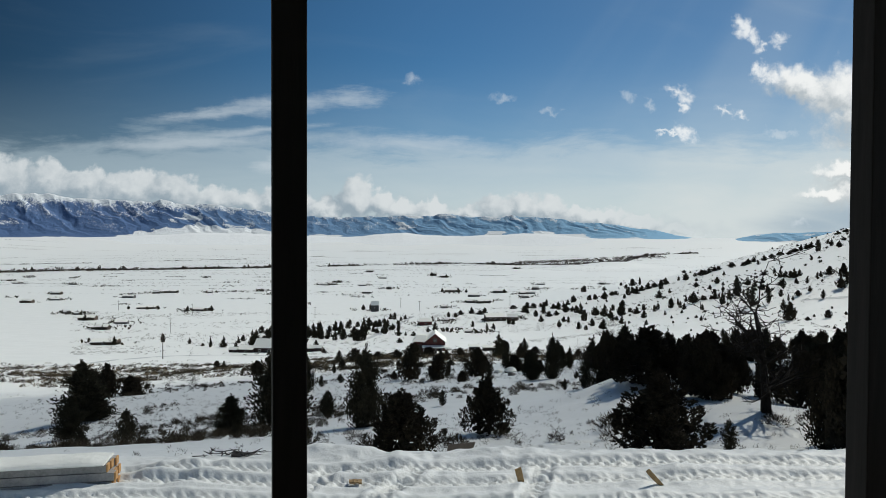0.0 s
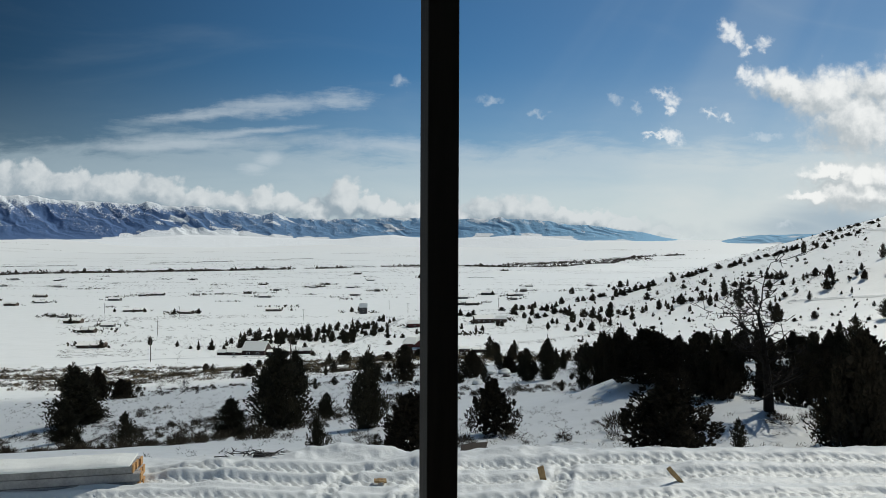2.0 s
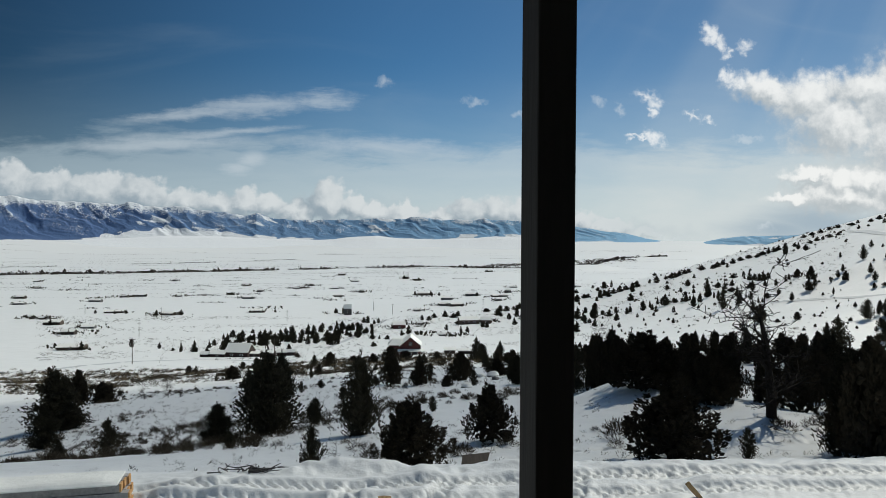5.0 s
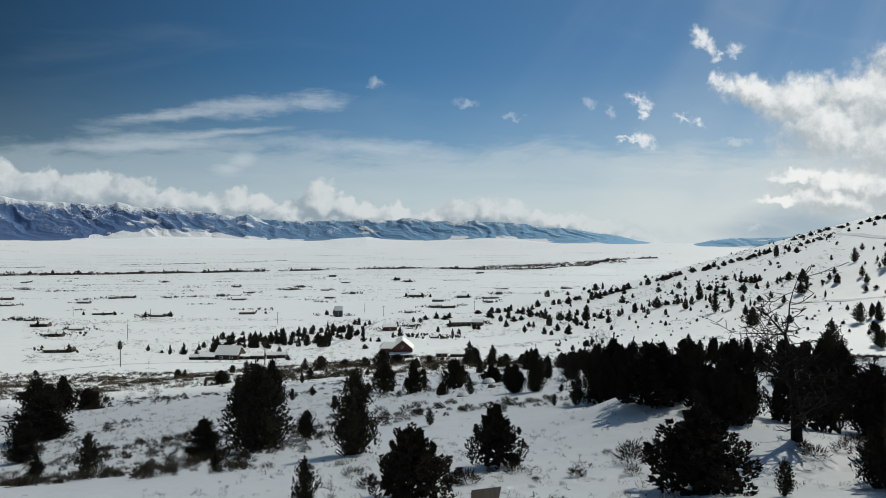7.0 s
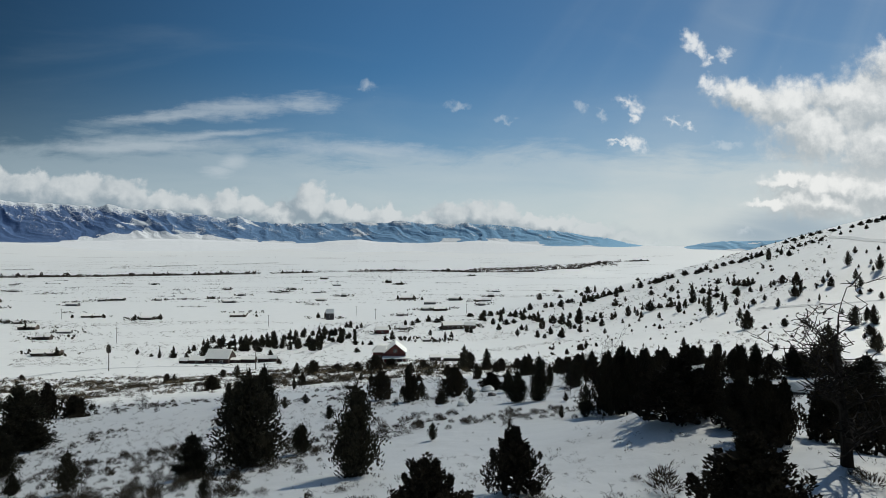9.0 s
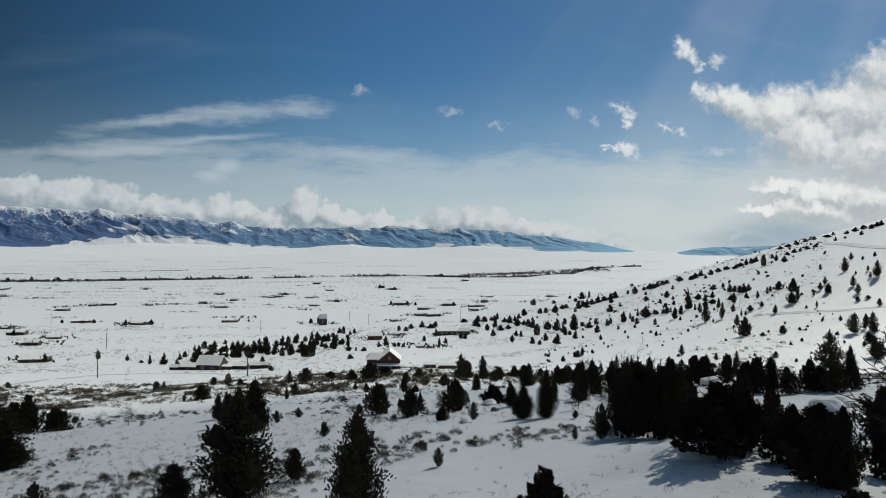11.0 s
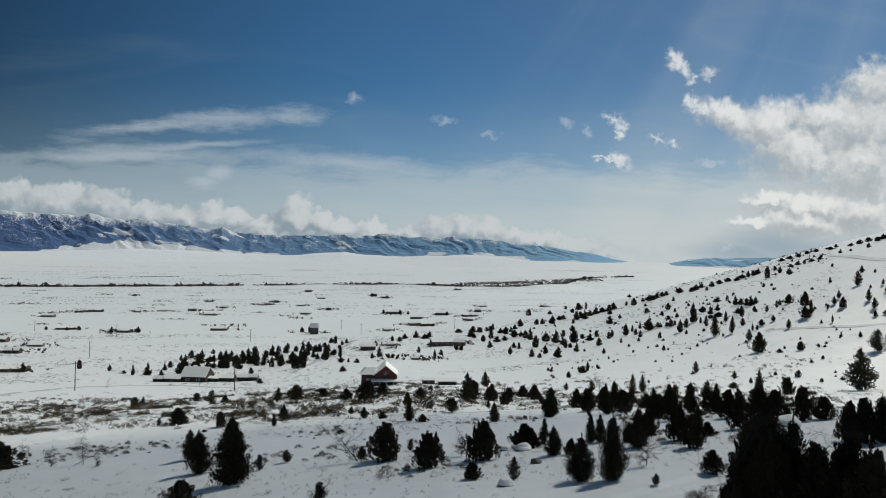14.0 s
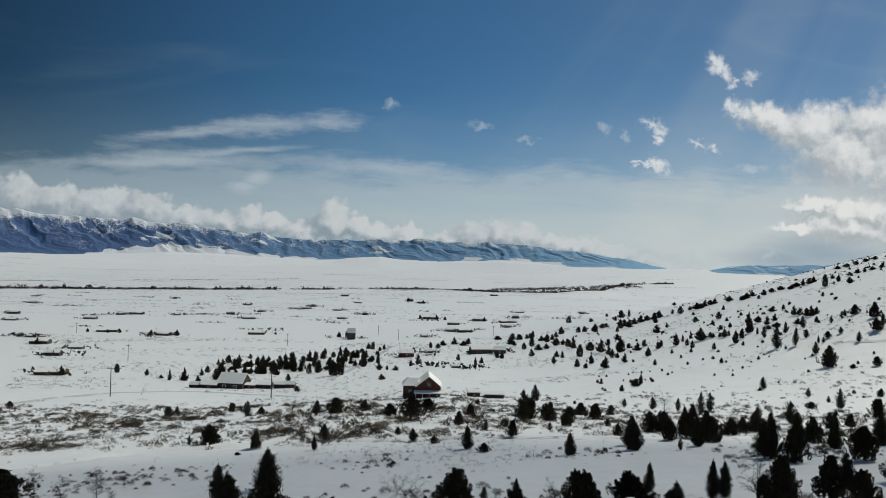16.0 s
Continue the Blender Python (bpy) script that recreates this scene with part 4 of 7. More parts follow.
# lower slope, hillside and valley conifers
FAR_LABEL = "lone dark conifer on the snowy hillside"
VALLEY_LABEL = "dark conifer on the white fields by the farm"
plant(YOUNG, 9.7, 51.8, 0.54, 0.43, NEAR_Y, "trees on the lower slope")
plant(JUNIPERS, 13.5, 53.9, 1.21, 1.36, NEAR_J, "trees on the lower slope")
plant(PINES, 8.3, 54.1, 3.21, 1.55, NEAR_P, "trees on the lower slope")
plant(PINES, 6.9, 54.8, 2.27, 1.64, NEAR_P, "trees on the lower slope")
plant(YOUNG, 3.7, 56.4, 1.21, 0.87, NEAR_Y, "trees on the lower slope")
plant(YOUNG, -6.6, 56.5, 1.01, 1.00, NEAR_Y, "trees on the lower slope")
plant(JUNIPERS, 1.6, 57.6, 0.93, 1.18, NEAR_J, "trees on the lower slope")
plant(JUNIPERS, 18.2, 59.5, 1.68, 1.28, NEAR_J, "trees on the lower slope")
plant(JUNIPERS, -15.0, 61.6, 1.32, 2.22, NEAR_J, "trees on the lower slope")
plant(JUNIPERS, 16.4, 62.7, 2.16, 1.77, NEAR_J, "trees on the lower slope")
plant(JUNIPERS, -0.5, 63.0, 2.18, 2.13, NEAR_J, "trees on the lower slope")
plant(PINES, 7.6, 63.7, 1.81, 1.21, NEAR_P, "trees on the lower slope")
plant(JUNIPERS, 3.0, 64.1, 2.53, 2.35, NEAR_J, "trees on the lower slope")
plant(PINES, 13.6, 64.9, 2.55, 1.68, NEAR_P, "trees on the lower slope")
plant(PINES, -12.9, 65.4, 4.16, 2.68, NEAR_P, "trees on the lower slope")
plant(JUNIPERS, 17.2, 66.8, 2.45, 2.06, NEAR_J, "trees on the lower slope")
plant(JUNIPERS, 14.1, 67.8, 1.38, 1.40, NEAR_J, "trees on the lower slope")
plant(JUNIPERS, -3.1, 67.9, 2.56, 2.61, NEAR_J, "trees on the lower slope")
plant(JUNIPERS, 20.0, 68.2, 0.96, 1.42, NEAR_J, "trees on the lower slope")
plant(JUNIPERS, 9.0, 68.5, 0.57, 0.78, NEAR_J, "trees on the lower slope")
plant(PINES, 11.5, 68.6, 2.11, 0.86, NEAR_P, "trees on the lower slope")
plant(PINES, 12.2, 68.7, 1.99, 0.86, NEAR_P, "trees on the lower slope")
plant(JUNIPERS, 7.1, 68.8, 1.45, 2.52, NEAR_J, "trees on the lower slope")
plant(YOUNG, -11.8, 69.5, 1.10, 0.80, NEAR_Y, "trees on the lower slope")
plant(JUNIPERS, 6.9, 69.5, 1.63, 2.04, NEAR_J, "trees on the lower slope")
plant(JUNIPERS, -4.7, 69.7, 0.88, 0.90, NEAR_J, "trees on the lower slope")
plant(PINES, 19.9, 69.8, 1.99, 1.11, NEAR_P, "trees on the lower slope")
plant(JUNIPERS, 4.1, 70.4, 1.72, 1.70, NEAR_J, "trees on the lower slope")
plant(YOUNG, 0.6, 70.4, 1.32, 0.59, NEAR_Y, "trees on the lower slope")
plant(PINES, -16.3, 70.9, 2.90, 1.98, NEAR_P, "trees on the lower slope")
plant(JUNIPERS, 16.6, 70.9, 1.90, 1.90, NEAR_J, "trees on the lower slope")
plant(YOUNG, -1.2, 71.4, 0.81, 0.53, NEAR_Y, "trees on the lower slope")
plant(PINES, 8.8, 71.4, 1.70, 0.76, NEAR_P, "trees on the lower slope")
plant(YOUNG, -10.2, 71.5, 0.91, 0.83, NEAR_Y, "trees on the lower slope")
plant(YOUNG, -17.5, 77.1, 1.29, 1.28, NEAR_Y, "trees on the lower slope")
plant(PINES, -18.8, 78.2, 2.40, 1.30, NEAR_P, "trees on the lower slope")
plant(PINES, -16.1, 81.4, 2.89, 2.03, NEAR_P, "trees on the lower slope")
plant(PINES, 22.7, 85.6, 2.74, 1.53, NEAR_P, "trees on the lower slope")
plant(PINES, 30.7, 89.2, 2.92, 1.42, NEAR_P, "trees on the lower slope")
plant(PINES, 7.9, 89.6, 1.93, 1.09, NEAR_P, "trees on the lower slope")
plant(JUNIPERS, -7.2, 90.3, 0.34, 0.54, NEAR_J, "trees on the lower slope")
plant(YOUNG, 18.0, 91.0, 0.99, 0.56, NEAR_Y, "trees on the lower slope")
plant(PINES, 36.1, 91.1, 3.02, 1.69, NEAR_P, "trees on the lower slope")
plant(PINES, 14.0, 91.4, 2.50, 1.68, NEAR_P, "trees on the lower slope")
plant(JUNIPERS, 34.9, 92.4, 1.54, 2.30, NEAR_J, "trees on the lower slope")
plant(PINES, 30.4, 94.7, 3.18, 1.78, NEAR_P, "trees on the lower slope")
plant(JUNIPERS, 1.0, 94.9, 0.84, 1.41, NEAR_J, "trees on the lower slope")
plant(PINES, 21.4, 95.6, 2.14, 1.43, NEAR_P, "trees on the lower slope")
plant(PINES, 28.5, 95.9, 3.23, 1.57, NEAR_P, "trees on the lower slope")
plant(PINES, -0.3, 98.2, 2.20, 1.23, NEAR_P, "trees on the lower slope")
plant(JUNIPERS, 35.1, 100.1, 2.64, 2.56, NEAR_J, "trees on the lower slope")
plant(JUNIPERS, 21.5, 103.6, 2.15, 1.74, NEAR_J, "trees on the lower slope")
plant(PINES, -16.3, 107.2, 1.60, 0.68, NEAR_P, "trees on the lower slope")
plant(JUNIPERS, -3.2, 107.7, 0.87, 1.25, NEAR_J, "trees on the lower slope")
plant(JUNIPERS, -24.7, 107.8, 0.37, 0.83, NEAR_J, "trees on the lower slope")
plant(JUNIPERS, 18.2, 111.3, 1.44, 1.32, NEAR_J, "trees on the lower slope")
plant(JUNIPERS, -23.8, 112.5, 1.96, 1.61, NEAR_J, "trees on the lower slope")
plant(PINES, -5.6, 114.3, 1.48, 1.05, NEAR_P, "trees on the lower slope")
plant(PINES, 27.3, 114.7, 3.43, 1.23, NEAR_P, "trees on the lower slope")
plant(JUNIPERS, 33.1, 115.2, 2.07, 2.63, NEAR_J, "trees on the lower slope")
plant(JUNIPERS, -30.8, 118.9, 2.39, 3.15, NEAR_J, "trees on the lower slope")
plant(JUNIPERS, 24.5, 118.9, 2.59, 2.73, NEAR_J, "trees on the lower slope")
plant(YOUNG, 7.1, 119.2, 1.00, 0.64, NEAR_Y, "trees on the lower slope")
plant(PINES, 30.2, 119.5, 3.62, 2.11, NEAR_P, "trees on the lower slope")
plant(JUNIPERS, -16.9, 120.0, 2.00, 1.60, NEAR_J, "trees on the lower slope")
plant(YOUNG, 3.6, 120.0, 1.01, 0.97, NEAR_Y, "trees on the lower slope")
plant(YOUNG, -33.7, 120.0, 1.14, 0.80, NEAR_Y, "trees on the lower slope")
plant(YOUNG, 12.0, 120.7, 1.02, 0.82, NEAR_Y, "trees on the lower slope")
plant(JUNIPERS, 38.9, 120.8, 2.80, 2.14, NEAR_J, "trees on the lower slope")
plant(YOUNG, -7.5, 120.9, 1.02, 0.97, NEAR_Y, "trees on the lower slope")
plant(JUNIPERS, 37.4, 120.9, 1.92, 1.81, NEAR_J, "trees on the lower slope")
plant(YOUNG, 6.7, 124.3, 1.21, 0.85, NEAR_Y, "trees on the lower slope")
plant(MID_JUNIPERS, 15.3, 126.6, 1.94, 1.85, NEAR_J, "trees on the lower slope")
plant(MID_PINES, 42.2, 126.8, 3.14, 1.66, NEAR_P, "trees on the lower slope")
plant(MID_JUNIPERS, 21.2, 127.0, 1.25, 1.03, NEAR_J, "trees on the lower slope")
plant(MID_JUNIPERS, 0.7, 127.6, 1.87, 1.85, NEAR_J, "trees on the lower slope")
plant(MID_JUNIPERS, 53.4, 128.3, 2.40, 2.11, NEAR_J, "trees on the lower slope")
plant(MID_JUNIPERS, 36.8, 131.2, 2.29, 2.38, NEAR_J, "trees on the lower slope")
plant(MID_JUNIPERS, 58.6, 132.1, 1.83, 2.19, NEAR_J, "trees on the lower slope")
plant(MID_PINES, 10.5, 133.8, 4.32, 3.29, NEAR_P, "trees on the lower slope")
plant(MID_PINES, 52.0, 136.6, 3.29, 2.28, NEAR_P, "trees on the lower slope")
plant(MID_JUNIPERS, 3.5, 143.1, 1.81, 2.39, NEAR_J, "trees on the lower slope")
plant(MID_JUNIPERS, -5.8, 143.7, 3.26, 4.30, NEAR_J, "trees on the lower slope")
plant(MID_JUNIPERS, 71.5, 145.2, 3.19, 2.97, FAR_LABEL, "conifers on the hillside")
plant(MID_JUNIPERS, 16.3, 146.1, 2.23, 2.46, NEAR_J, "trees on the lower slope")
plant(MID_JUNIPERS, -9.5, 148.5, 1.88, 3.23, NEAR_J, "trees on the lower slope")
plant(MID_JUNIPERS, 23.6, 153.4, 2.18, 3.66, NEAR_J, "trees on the lower slope")
plant(MID_JUNIPERS, 26.9, 154.6, 1.00, 1.32, NEAR_J, "trees on the lower slope")
plant(MID_JUNIPERS, 29.3, 155.2, 1.81, 2.13, NEAR_J, "trees on the lower slope")
plant(MID_PINES, 46.0, 156.2, 4.07, 1.61, NEAR_P, "trees on the lower slope")
plant(MID_JUNIPERS, -2.9, 160.8, 2.08, 3.56, NEAR_J, "trees on the lower slope")
plant(MID_PINES, -23.7, 163.4, 2.74, 1.95, NEAR_P, "trees on the lower slope")
plant(MID_PINES, 76.3, 164.1, 3.70, 2.15, FAR_LABEL, "conifers on the hillside")
plant(MID_PINES, 51.2, 164.8, 3.48, 1.72, NEAR_P, "trees on the lower slope")
plant(MID_JUNIPERS, -20.3, 164.9, 2.99, 3.95, NEAR_J, "trees on the lower slope")
plant(MID_JUNIPERS, 71.6, 165.7, 1.32, 2.32, FAR_LABEL, "conifers on the hillside")
plant(MID_PINES, 46.0, 167.4, 2.43, 1.16, NEAR_P, "trees on the lower slope")
plant(MID_JUNIPERS, -15.1, 167.8, 1.75, 2.60, NEAR_J, "trees on the lower slope")
plant(MID_PINES, -37.8, 169.0, 2.85, 2.31, NEAR_P, "trees on the lower slope")
plant(MID_PINES, 42.0, 170.5, 2.48, 1.78, NEAR_P, "trees on the lower slope")
plant(MID_PINES, 79.2, 172.9, 1.39, 0.91, FAR_LABEL, "conifers on the hillside")
plant(MID_JUNIPERS, -36.3, 174.9, 1.60, 2.11, NEAR_J, "trees on the lower slope")
plant(MID_PINES, 37.9, 175.8, 1.64, 1.24, NEAR_P, "trees on the lower slope")
plant(MID_JUNIPERS, 92.0, 175.9, 1.66, 1.87, FAR_LABEL, "conifers on the hillside")
plant(MID_PINES, 79.7, 181.5, 1.96, 1.29, FAR_LABEL, "conifers on the hillside")
plant(MID_JUNIPERS, 7.9, 181.7, 0.97, 1.60, NEAR_J, "trees on the lower slope")
plant(MID_JUNIPERS, 29.2, 183.3, 0.74, 0.98, NEAR_J, "trees on the lower slope")
plant(MID_JUNIPERS, -59.2, 187.7, 2.22, 2.28, NEAR_J, "trees on the lower slope")
plant(MID_JUNIPERS, -45.9, 189.1, 2.00, 2.31, NEAR_J, "trees on the lower slope")
plant(MID_PINES, 21.9, 191.2, 3.60, 2.38, NEAR_P, "trees on the lower slope")
plant(MID_PINES, -58.9, 192.4, 1.78, 1.35, NEAR_P, "trees on the lower slope")
plant(MID_PINES, 76.7, 195.7, 2.94, 1.77, FAR_LABEL, "conifers on the hillside")
plant(MID_JUNIPERS, 111.1, 206.1, 2.43, 2.46, FAR_LABEL, "conifers on the hillside")
plant(MID_JUNIPERS, 106.2, 208.3, 1.15, 2.28, FAR_LABEL, "conifers on the hillside")
plant(MID_JUNIPERS, -107.4, 213.4, 1.43, 2.26, NEAR_J, "trees on the lower slope")
plant(MID_JUNIPERS, 106.1, 219.0, 5.80, 5.24, FAR_LABEL, "conifers on the hillside")
plant(MID_JUNIPERS, 50.3, 220.8, 1.83, 1.81, NEAR_J, "trees on the lower slope")
plant(MID_JUNIPERS, 57.8, 232.8, 2.27, 2.57, NEAR_J, "trees on the lower slope")
plant(MID_PINES, 60.3, 236.0, 2.97, 1.52, FAR_LABEL, "conifers on the hillside")
plant(MID_PINES, 113.3, 238.3, 3.70, 2.22, FAR_LABEL, "conifers on the hillside")
plant(MID_PINES, 127.5, 240.0, 3.06, 1.80, FAR_LABEL, "conifers on the hillside")
plant(MID_JUNIPERS, 136.9, 246.1, 3.85, 4.16, FAR_LABEL, "conifers on the hillside")
plant(MID_PINES, 139.9, 247.9, 4.24, 2.32, FAR_LABEL, "conifers on the hillside")
plant(MID_PINES, 121.6, 248.7, 1.77, 1.16, FAR_LABEL, "conifers on the hillside")
plant(MID_PINES, 120.5, 249.6, 2.48, 0.94, FAR_LABEL, "conifers on the hillside")
plant(MID_JUNIPERS, 52.4, 250.6, 1.06, 1.62, NEAR_J, "trees on the lower slope")
plant(MID_JUNIPERS, 125.2, 252.5, 2.16, 2.38, FAR_LABEL, "conifers on the hillside")
plant(MID_PINES, 129.7, 253.1, 2.16, 1.66, FAR_LABEL, "conifers on the hillside")
plant(MID_JUNIPERS, 91.8, 254.1, 1.80, 1.66, FAR_LABEL, "conifers on the hillside")
plant(MID_PINES, 115.8, 254.3, 5.78, 2.15, FAR_LABEL, "conifers on the hillside")
plant(MID_PINES, 111.4, 257.9, 7.34, 3.88, FAR_LABEL, "conifers on the hillside")
plant(MID_JUNIPERS, 146.4, 262.0, 5.07, 4.95, FAR_LABEL, "conifers on the hillside")
plant(MID_PINES, 125.1, 265.0, 2.84, 2.26, FAR_LABEL, "conifers on the hillside")
plant(MID_JUNIPERS, -45.8, 275.4, 1.93, 2.55, NEAR_J, "trees on the lower slope")
plant(MID_PINES, 142.6, 280.4, 2.63, 1.60, FAR_LABEL, "conifers on the hillside")
plant(MID_JUNIPERS, 151.9, 282.0, 3.66, 4.30, FAR_LABEL, "conifers on the hillside")
plant(MID_PINES, 147.6, 282.3, 2.85, 1.61, FAR_LABEL, "conifers on the hillside")
plant(MID_PINES, 150.5, 285.4, 2.48, 1.64, FAR_LABEL, "conifers on the hillside")
plant(MID_PINES, 82.7, 290.8, 2.29, 1.65, FAR_LABEL, "conifers on the hillside")
plant(MID_JUNIPERS, 116.4, 292.5, 1.69, 1.39, FAR_LABEL, "conifers on the hillside")
plant(MID_PINES, 132.8, 293.3, 4.24, 2.24, FAR_LABEL, "conifers on the hillside")
plant(MID_PINES, 139.4, 293.6, 4.25, 2.80, FAR_LABEL, "conifers on the hillside")
plant(MID_JUNIPERS, 145.3, 294.6, 2.35, 2.26, FAR_LABEL, "conifers on the hillside")
plant(MID_PINES, 127.4, 299.0, 4.33, 2.28, FAR_LABEL, "conifers on the hillside")
plant(FAR, 96.2, 301.1, 1.30, 1.32, FAR_LABEL, "conifers on the hillside")
plant(FAR, 109.7, 302.6, 2.62, 1.99, FAR_LABEL, "conifers on the hillside")
plant(FAR, 119.0, 304.5, 4.85, 2.68, FAR_LABEL, "conifers on the hillside")
plant(FAR, 144.1, 305.6, 2.22, 3.37, FAR_LABEL, "conifers on the hillside")
plant(FAR, -18.5, 306.7, 1.96, 2.98, VALLEY_LABEL, "trees round the farm")
plant(FAR, 103.3, 309.4, 1.79, 1.36, FAR_LABEL, "conifers on the hillside")
plant(FAR, 124.3, 310.8, 4.06, 2.73, FAR_LABEL, "conifers on the hillside")
plant(FAR, 130.7, 311.3, 2.71, 1.37, FAR_LABEL, "conifers on the hillside")
plant(FAR, 139.7, 313.4, 2.05, 4.16, FAR_LABEL, "conifers on the hillside")
plant(FAR, 70.3, 313.5, 4.29, 3.78, FAR_LABEL, "conifers on the hillside")
plant(FAR, 153.9, 313.6, 4.11, 2.77, FAR_LABEL, "conifers on the hillside")
plant(FAR, 156.7, 314.9, 2.76, 2.44, FAR_LABEL, "conifers on the hillside")
plant(FAR, 137.2, 315.4, 1.61, 3.48, FAR_LABEL, "conifers on the hillside")
plant(FAR, 154.0, 317.5, 3.24, 3.51, FAR_LABEL, "conifers on the hillside")
plant(FAR, 98.7, 317.9, 1.84, 1.40, FAR_LABEL, "conifers on the hillside")
plant(FAR, 107.9, 320.1, 2.79, 2.11, FAR_LABEL, "conifers on the hillside")
plant(FAR, 131.4, 320.2, 7.93, 3.54, FAR_LABEL, "conifers on the hillside")
plant(FAR, 80.3, 321.2, 3.72, 2.47, FAR_LABEL, "conifers on the hillside")
plant(FAR, 64.6, 322.3, 2.09, 2.47, FAR_LABEL, "conifers on the hillside")
plant(FAR, -74.4, 324.8, 2.31, 4.91, VALLEY_LABEL, "trees round the farm")
plant(FAR, -105.5, 325.0, 4.15, 1.74, VALLEY_LABEL, "trees round the farm")
plant(FAR, 155.3, 325.3, 2.85, 3.60, FAR_LABEL, "conifers on the hillside")
plant(FAR, 126.0, 326.7, 2.38, 1.44, FAR_LABEL, "conifers on the hillside")
plant(FAR, 124.1, 326.7, 3.33, 2.89, FAR_LABEL, "conifers on the hillside")
plant(FAR, 91.9, 327.0, 3.56, 2.88, FAR_LABEL, "conifers on the hillside")
plant(FAR, 142.4, 327.2, 3.34, 2.53, FAR_LABEL, "conifers on the hillside")
plant(FAR, 155.1, 329.4, 3.86, 2.56, FAR_LABEL, "conifers on the hillside")
plant(FAR, 123.5, 329.9, 1.92, 2.19, FAR_LABEL, "conifers on the hillside")
plant(FAR, 109.5, 329.9, 2.88, 2.19, FAR_LABEL, "conifers on the hillside")
plant(FAR, 147.5, 330.7, 2.90, 2.57, FAR_LABEL, "conifers on the hillside")
plant(FAR, 63.0, 331.7, 3.36, 3.29, FAR_LABEL, "conifers on the hillside")
plant(FAR, -111.4, 332.0, 1.41, 2.15, VALLEY_LABEL, "trees round the farm")
plant(FAR, 122.1, 333.5, 1.95, 2.22, FAR_LABEL, "conifers on the hillside")
plant(FAR, 117.3, 334.9, 4.88, 5.56, FAR_LABEL, "conifers on the hillside")
plant(FAR, 121.7, 335.6, 2.45, 2.23, FAR_LABEL, "conifers on the hillside")
plant(FAR, 70.3, 337.0, 3.67, 2.60, FAR_LABEL, "conifers on the hillside")
plant(FAR, 108.1, 339.3, 4.95, 3.01, FAR_LABEL, "conifers on the hillside")
plant(FAR, 145.0, 340.3, 2.74, 3.79, FAR_LABEL, "conifers on the hillside")
plant(FAR, 83.0, 341.8, 2.24, 2.27, FAR_LABEL, "conifers on the hillside")
plant(FAR, -39.9, 342.7, 5.41, 9.70, VALLEY_LABEL, "trees round the farm")
plant(FAR, 101.7, 343.9, 3.26, 2.67, FAR_LABEL, "conifers on the hillside")
plant(FAR, -122.1, 345.0, 2.95, 1.86, VALLEY_LABEL, "trees round the farm")
plant(FAR, 113.5, 345.8, 3.28, 1.53, FAR_LABEL, "conifers on the hillside")
plant(FAR, 82.0, 346.4, 4.04, 2.68, FAR_LABEL, "conifers on the hillside")
plant(FAR, -99.6, 348.6, 2.99, 2.27, VALLEY_LABEL, "trees round the farm")
plant(FAR, 105.1, 349.6, 3.07, 2.32, FAR_LABEL, "conifers on the hillside")
plant(FAR, 119.8, 352.9, 3.62, 1.57, FAR_LABEL, "conifers on the hillside")
plant(FAR, 138.1, 353.1, 2.33, 1.97, FAR_LABEL, "conifers on the hillside")
plant(FAR, -138.5, 353.8, 4.03, 3.06, VALLEY_LABEL, "trees round the farm")
plant(FAR, -14.5, 354.0, 2.04, 3.10, VALLEY_LABEL, "trees round the farm")
plant(FAR, 134.9, 356.0, 2.09, 3.56, FAR_LABEL, "conifers on the hillside")
plant(FAR, 96.7, 357.0, 3.39, 4.36, FAR_LABEL, "conifers on the hillside")
plant(FAR, -18.6, 359.8, 2.08, 1.58, VALLEY_LABEL, "trees round the farm")
plant(FAR, 185.2, 360.3, 2.13, 2.02, FAR_LABEL, "conifers on the hillside")
plant(FAR, -22.3, 361.4, 3.13, 3.17, VALLEY_LABEL, "trees round the farm")
plant(FAR, -82.1, 361.7, 2.08, 3.95, VALLEY_LABEL, "trees round the farm")
plant(FAR, 59.0, 362.5, 3.70, 2.40, FAR_LABEL, "conifers on the hillside")
plant(FAR, 167.7, 362.7, 2.41, 2.03, FAR_LABEL, "conifers on the hillside")
plant(FAR, 85.3, 364.6, 4.27, 2.84, FAR_LABEL, "conifers on the hillside")
plant(FAR, -101.7, 364.7, 3.14, 3.18, VALLEY_LABEL, "trees round the farm")
plant(FAR, 91.2, 365.4, 6.95, 4.87, FAR_LABEL, "conifers on the hillside")
plant(FAR, 165.0, 367.6, 2.44, 4.53, FAR_LABEL, "conifers on the hillside")
plant(FAR, 103.4, 368.4, 3.24, 3.27, FAR_LABEL, "conifers on the hillside")
plant(FAR, 22.8, 368.8, 4.56, 2.03, VALLEY_LABEL, "trees round the farm")
plant(FAR, -51.3, 368.8, 4.79, 4.04, VALLEY_LABEL, "trees round the farm")
plant(FAR, 2.4, 370.6, 2.15, 2.05, VALLEY_LABEL, "trees round the farm")
plant(FAR, 0.3, 371.0, 2.15, 2.05, VALLEY_LABEL, "trees round the farm")
plant(FAR, 207.0, 374.7, 3.34, 3.38, FAR_LABEL, "conifers on the hillside")
plant(FAR, -64.0, 376.7, 5.44, 4.13, VALLEY_LABEL, "trees round the farm")
plant(FAR, -7.8, 377.2, 2.74, 2.09, VALLEY_LABEL, "trees round the farm")
plant(FAR, 98.7, 377.2, 2.49, 3.79, FAR_LABEL, "conifers on the hillside")
plant(FAR, 74.8, 378.1, 6.09, 4.62, FAR_LABEL, "conifers on the hillside")
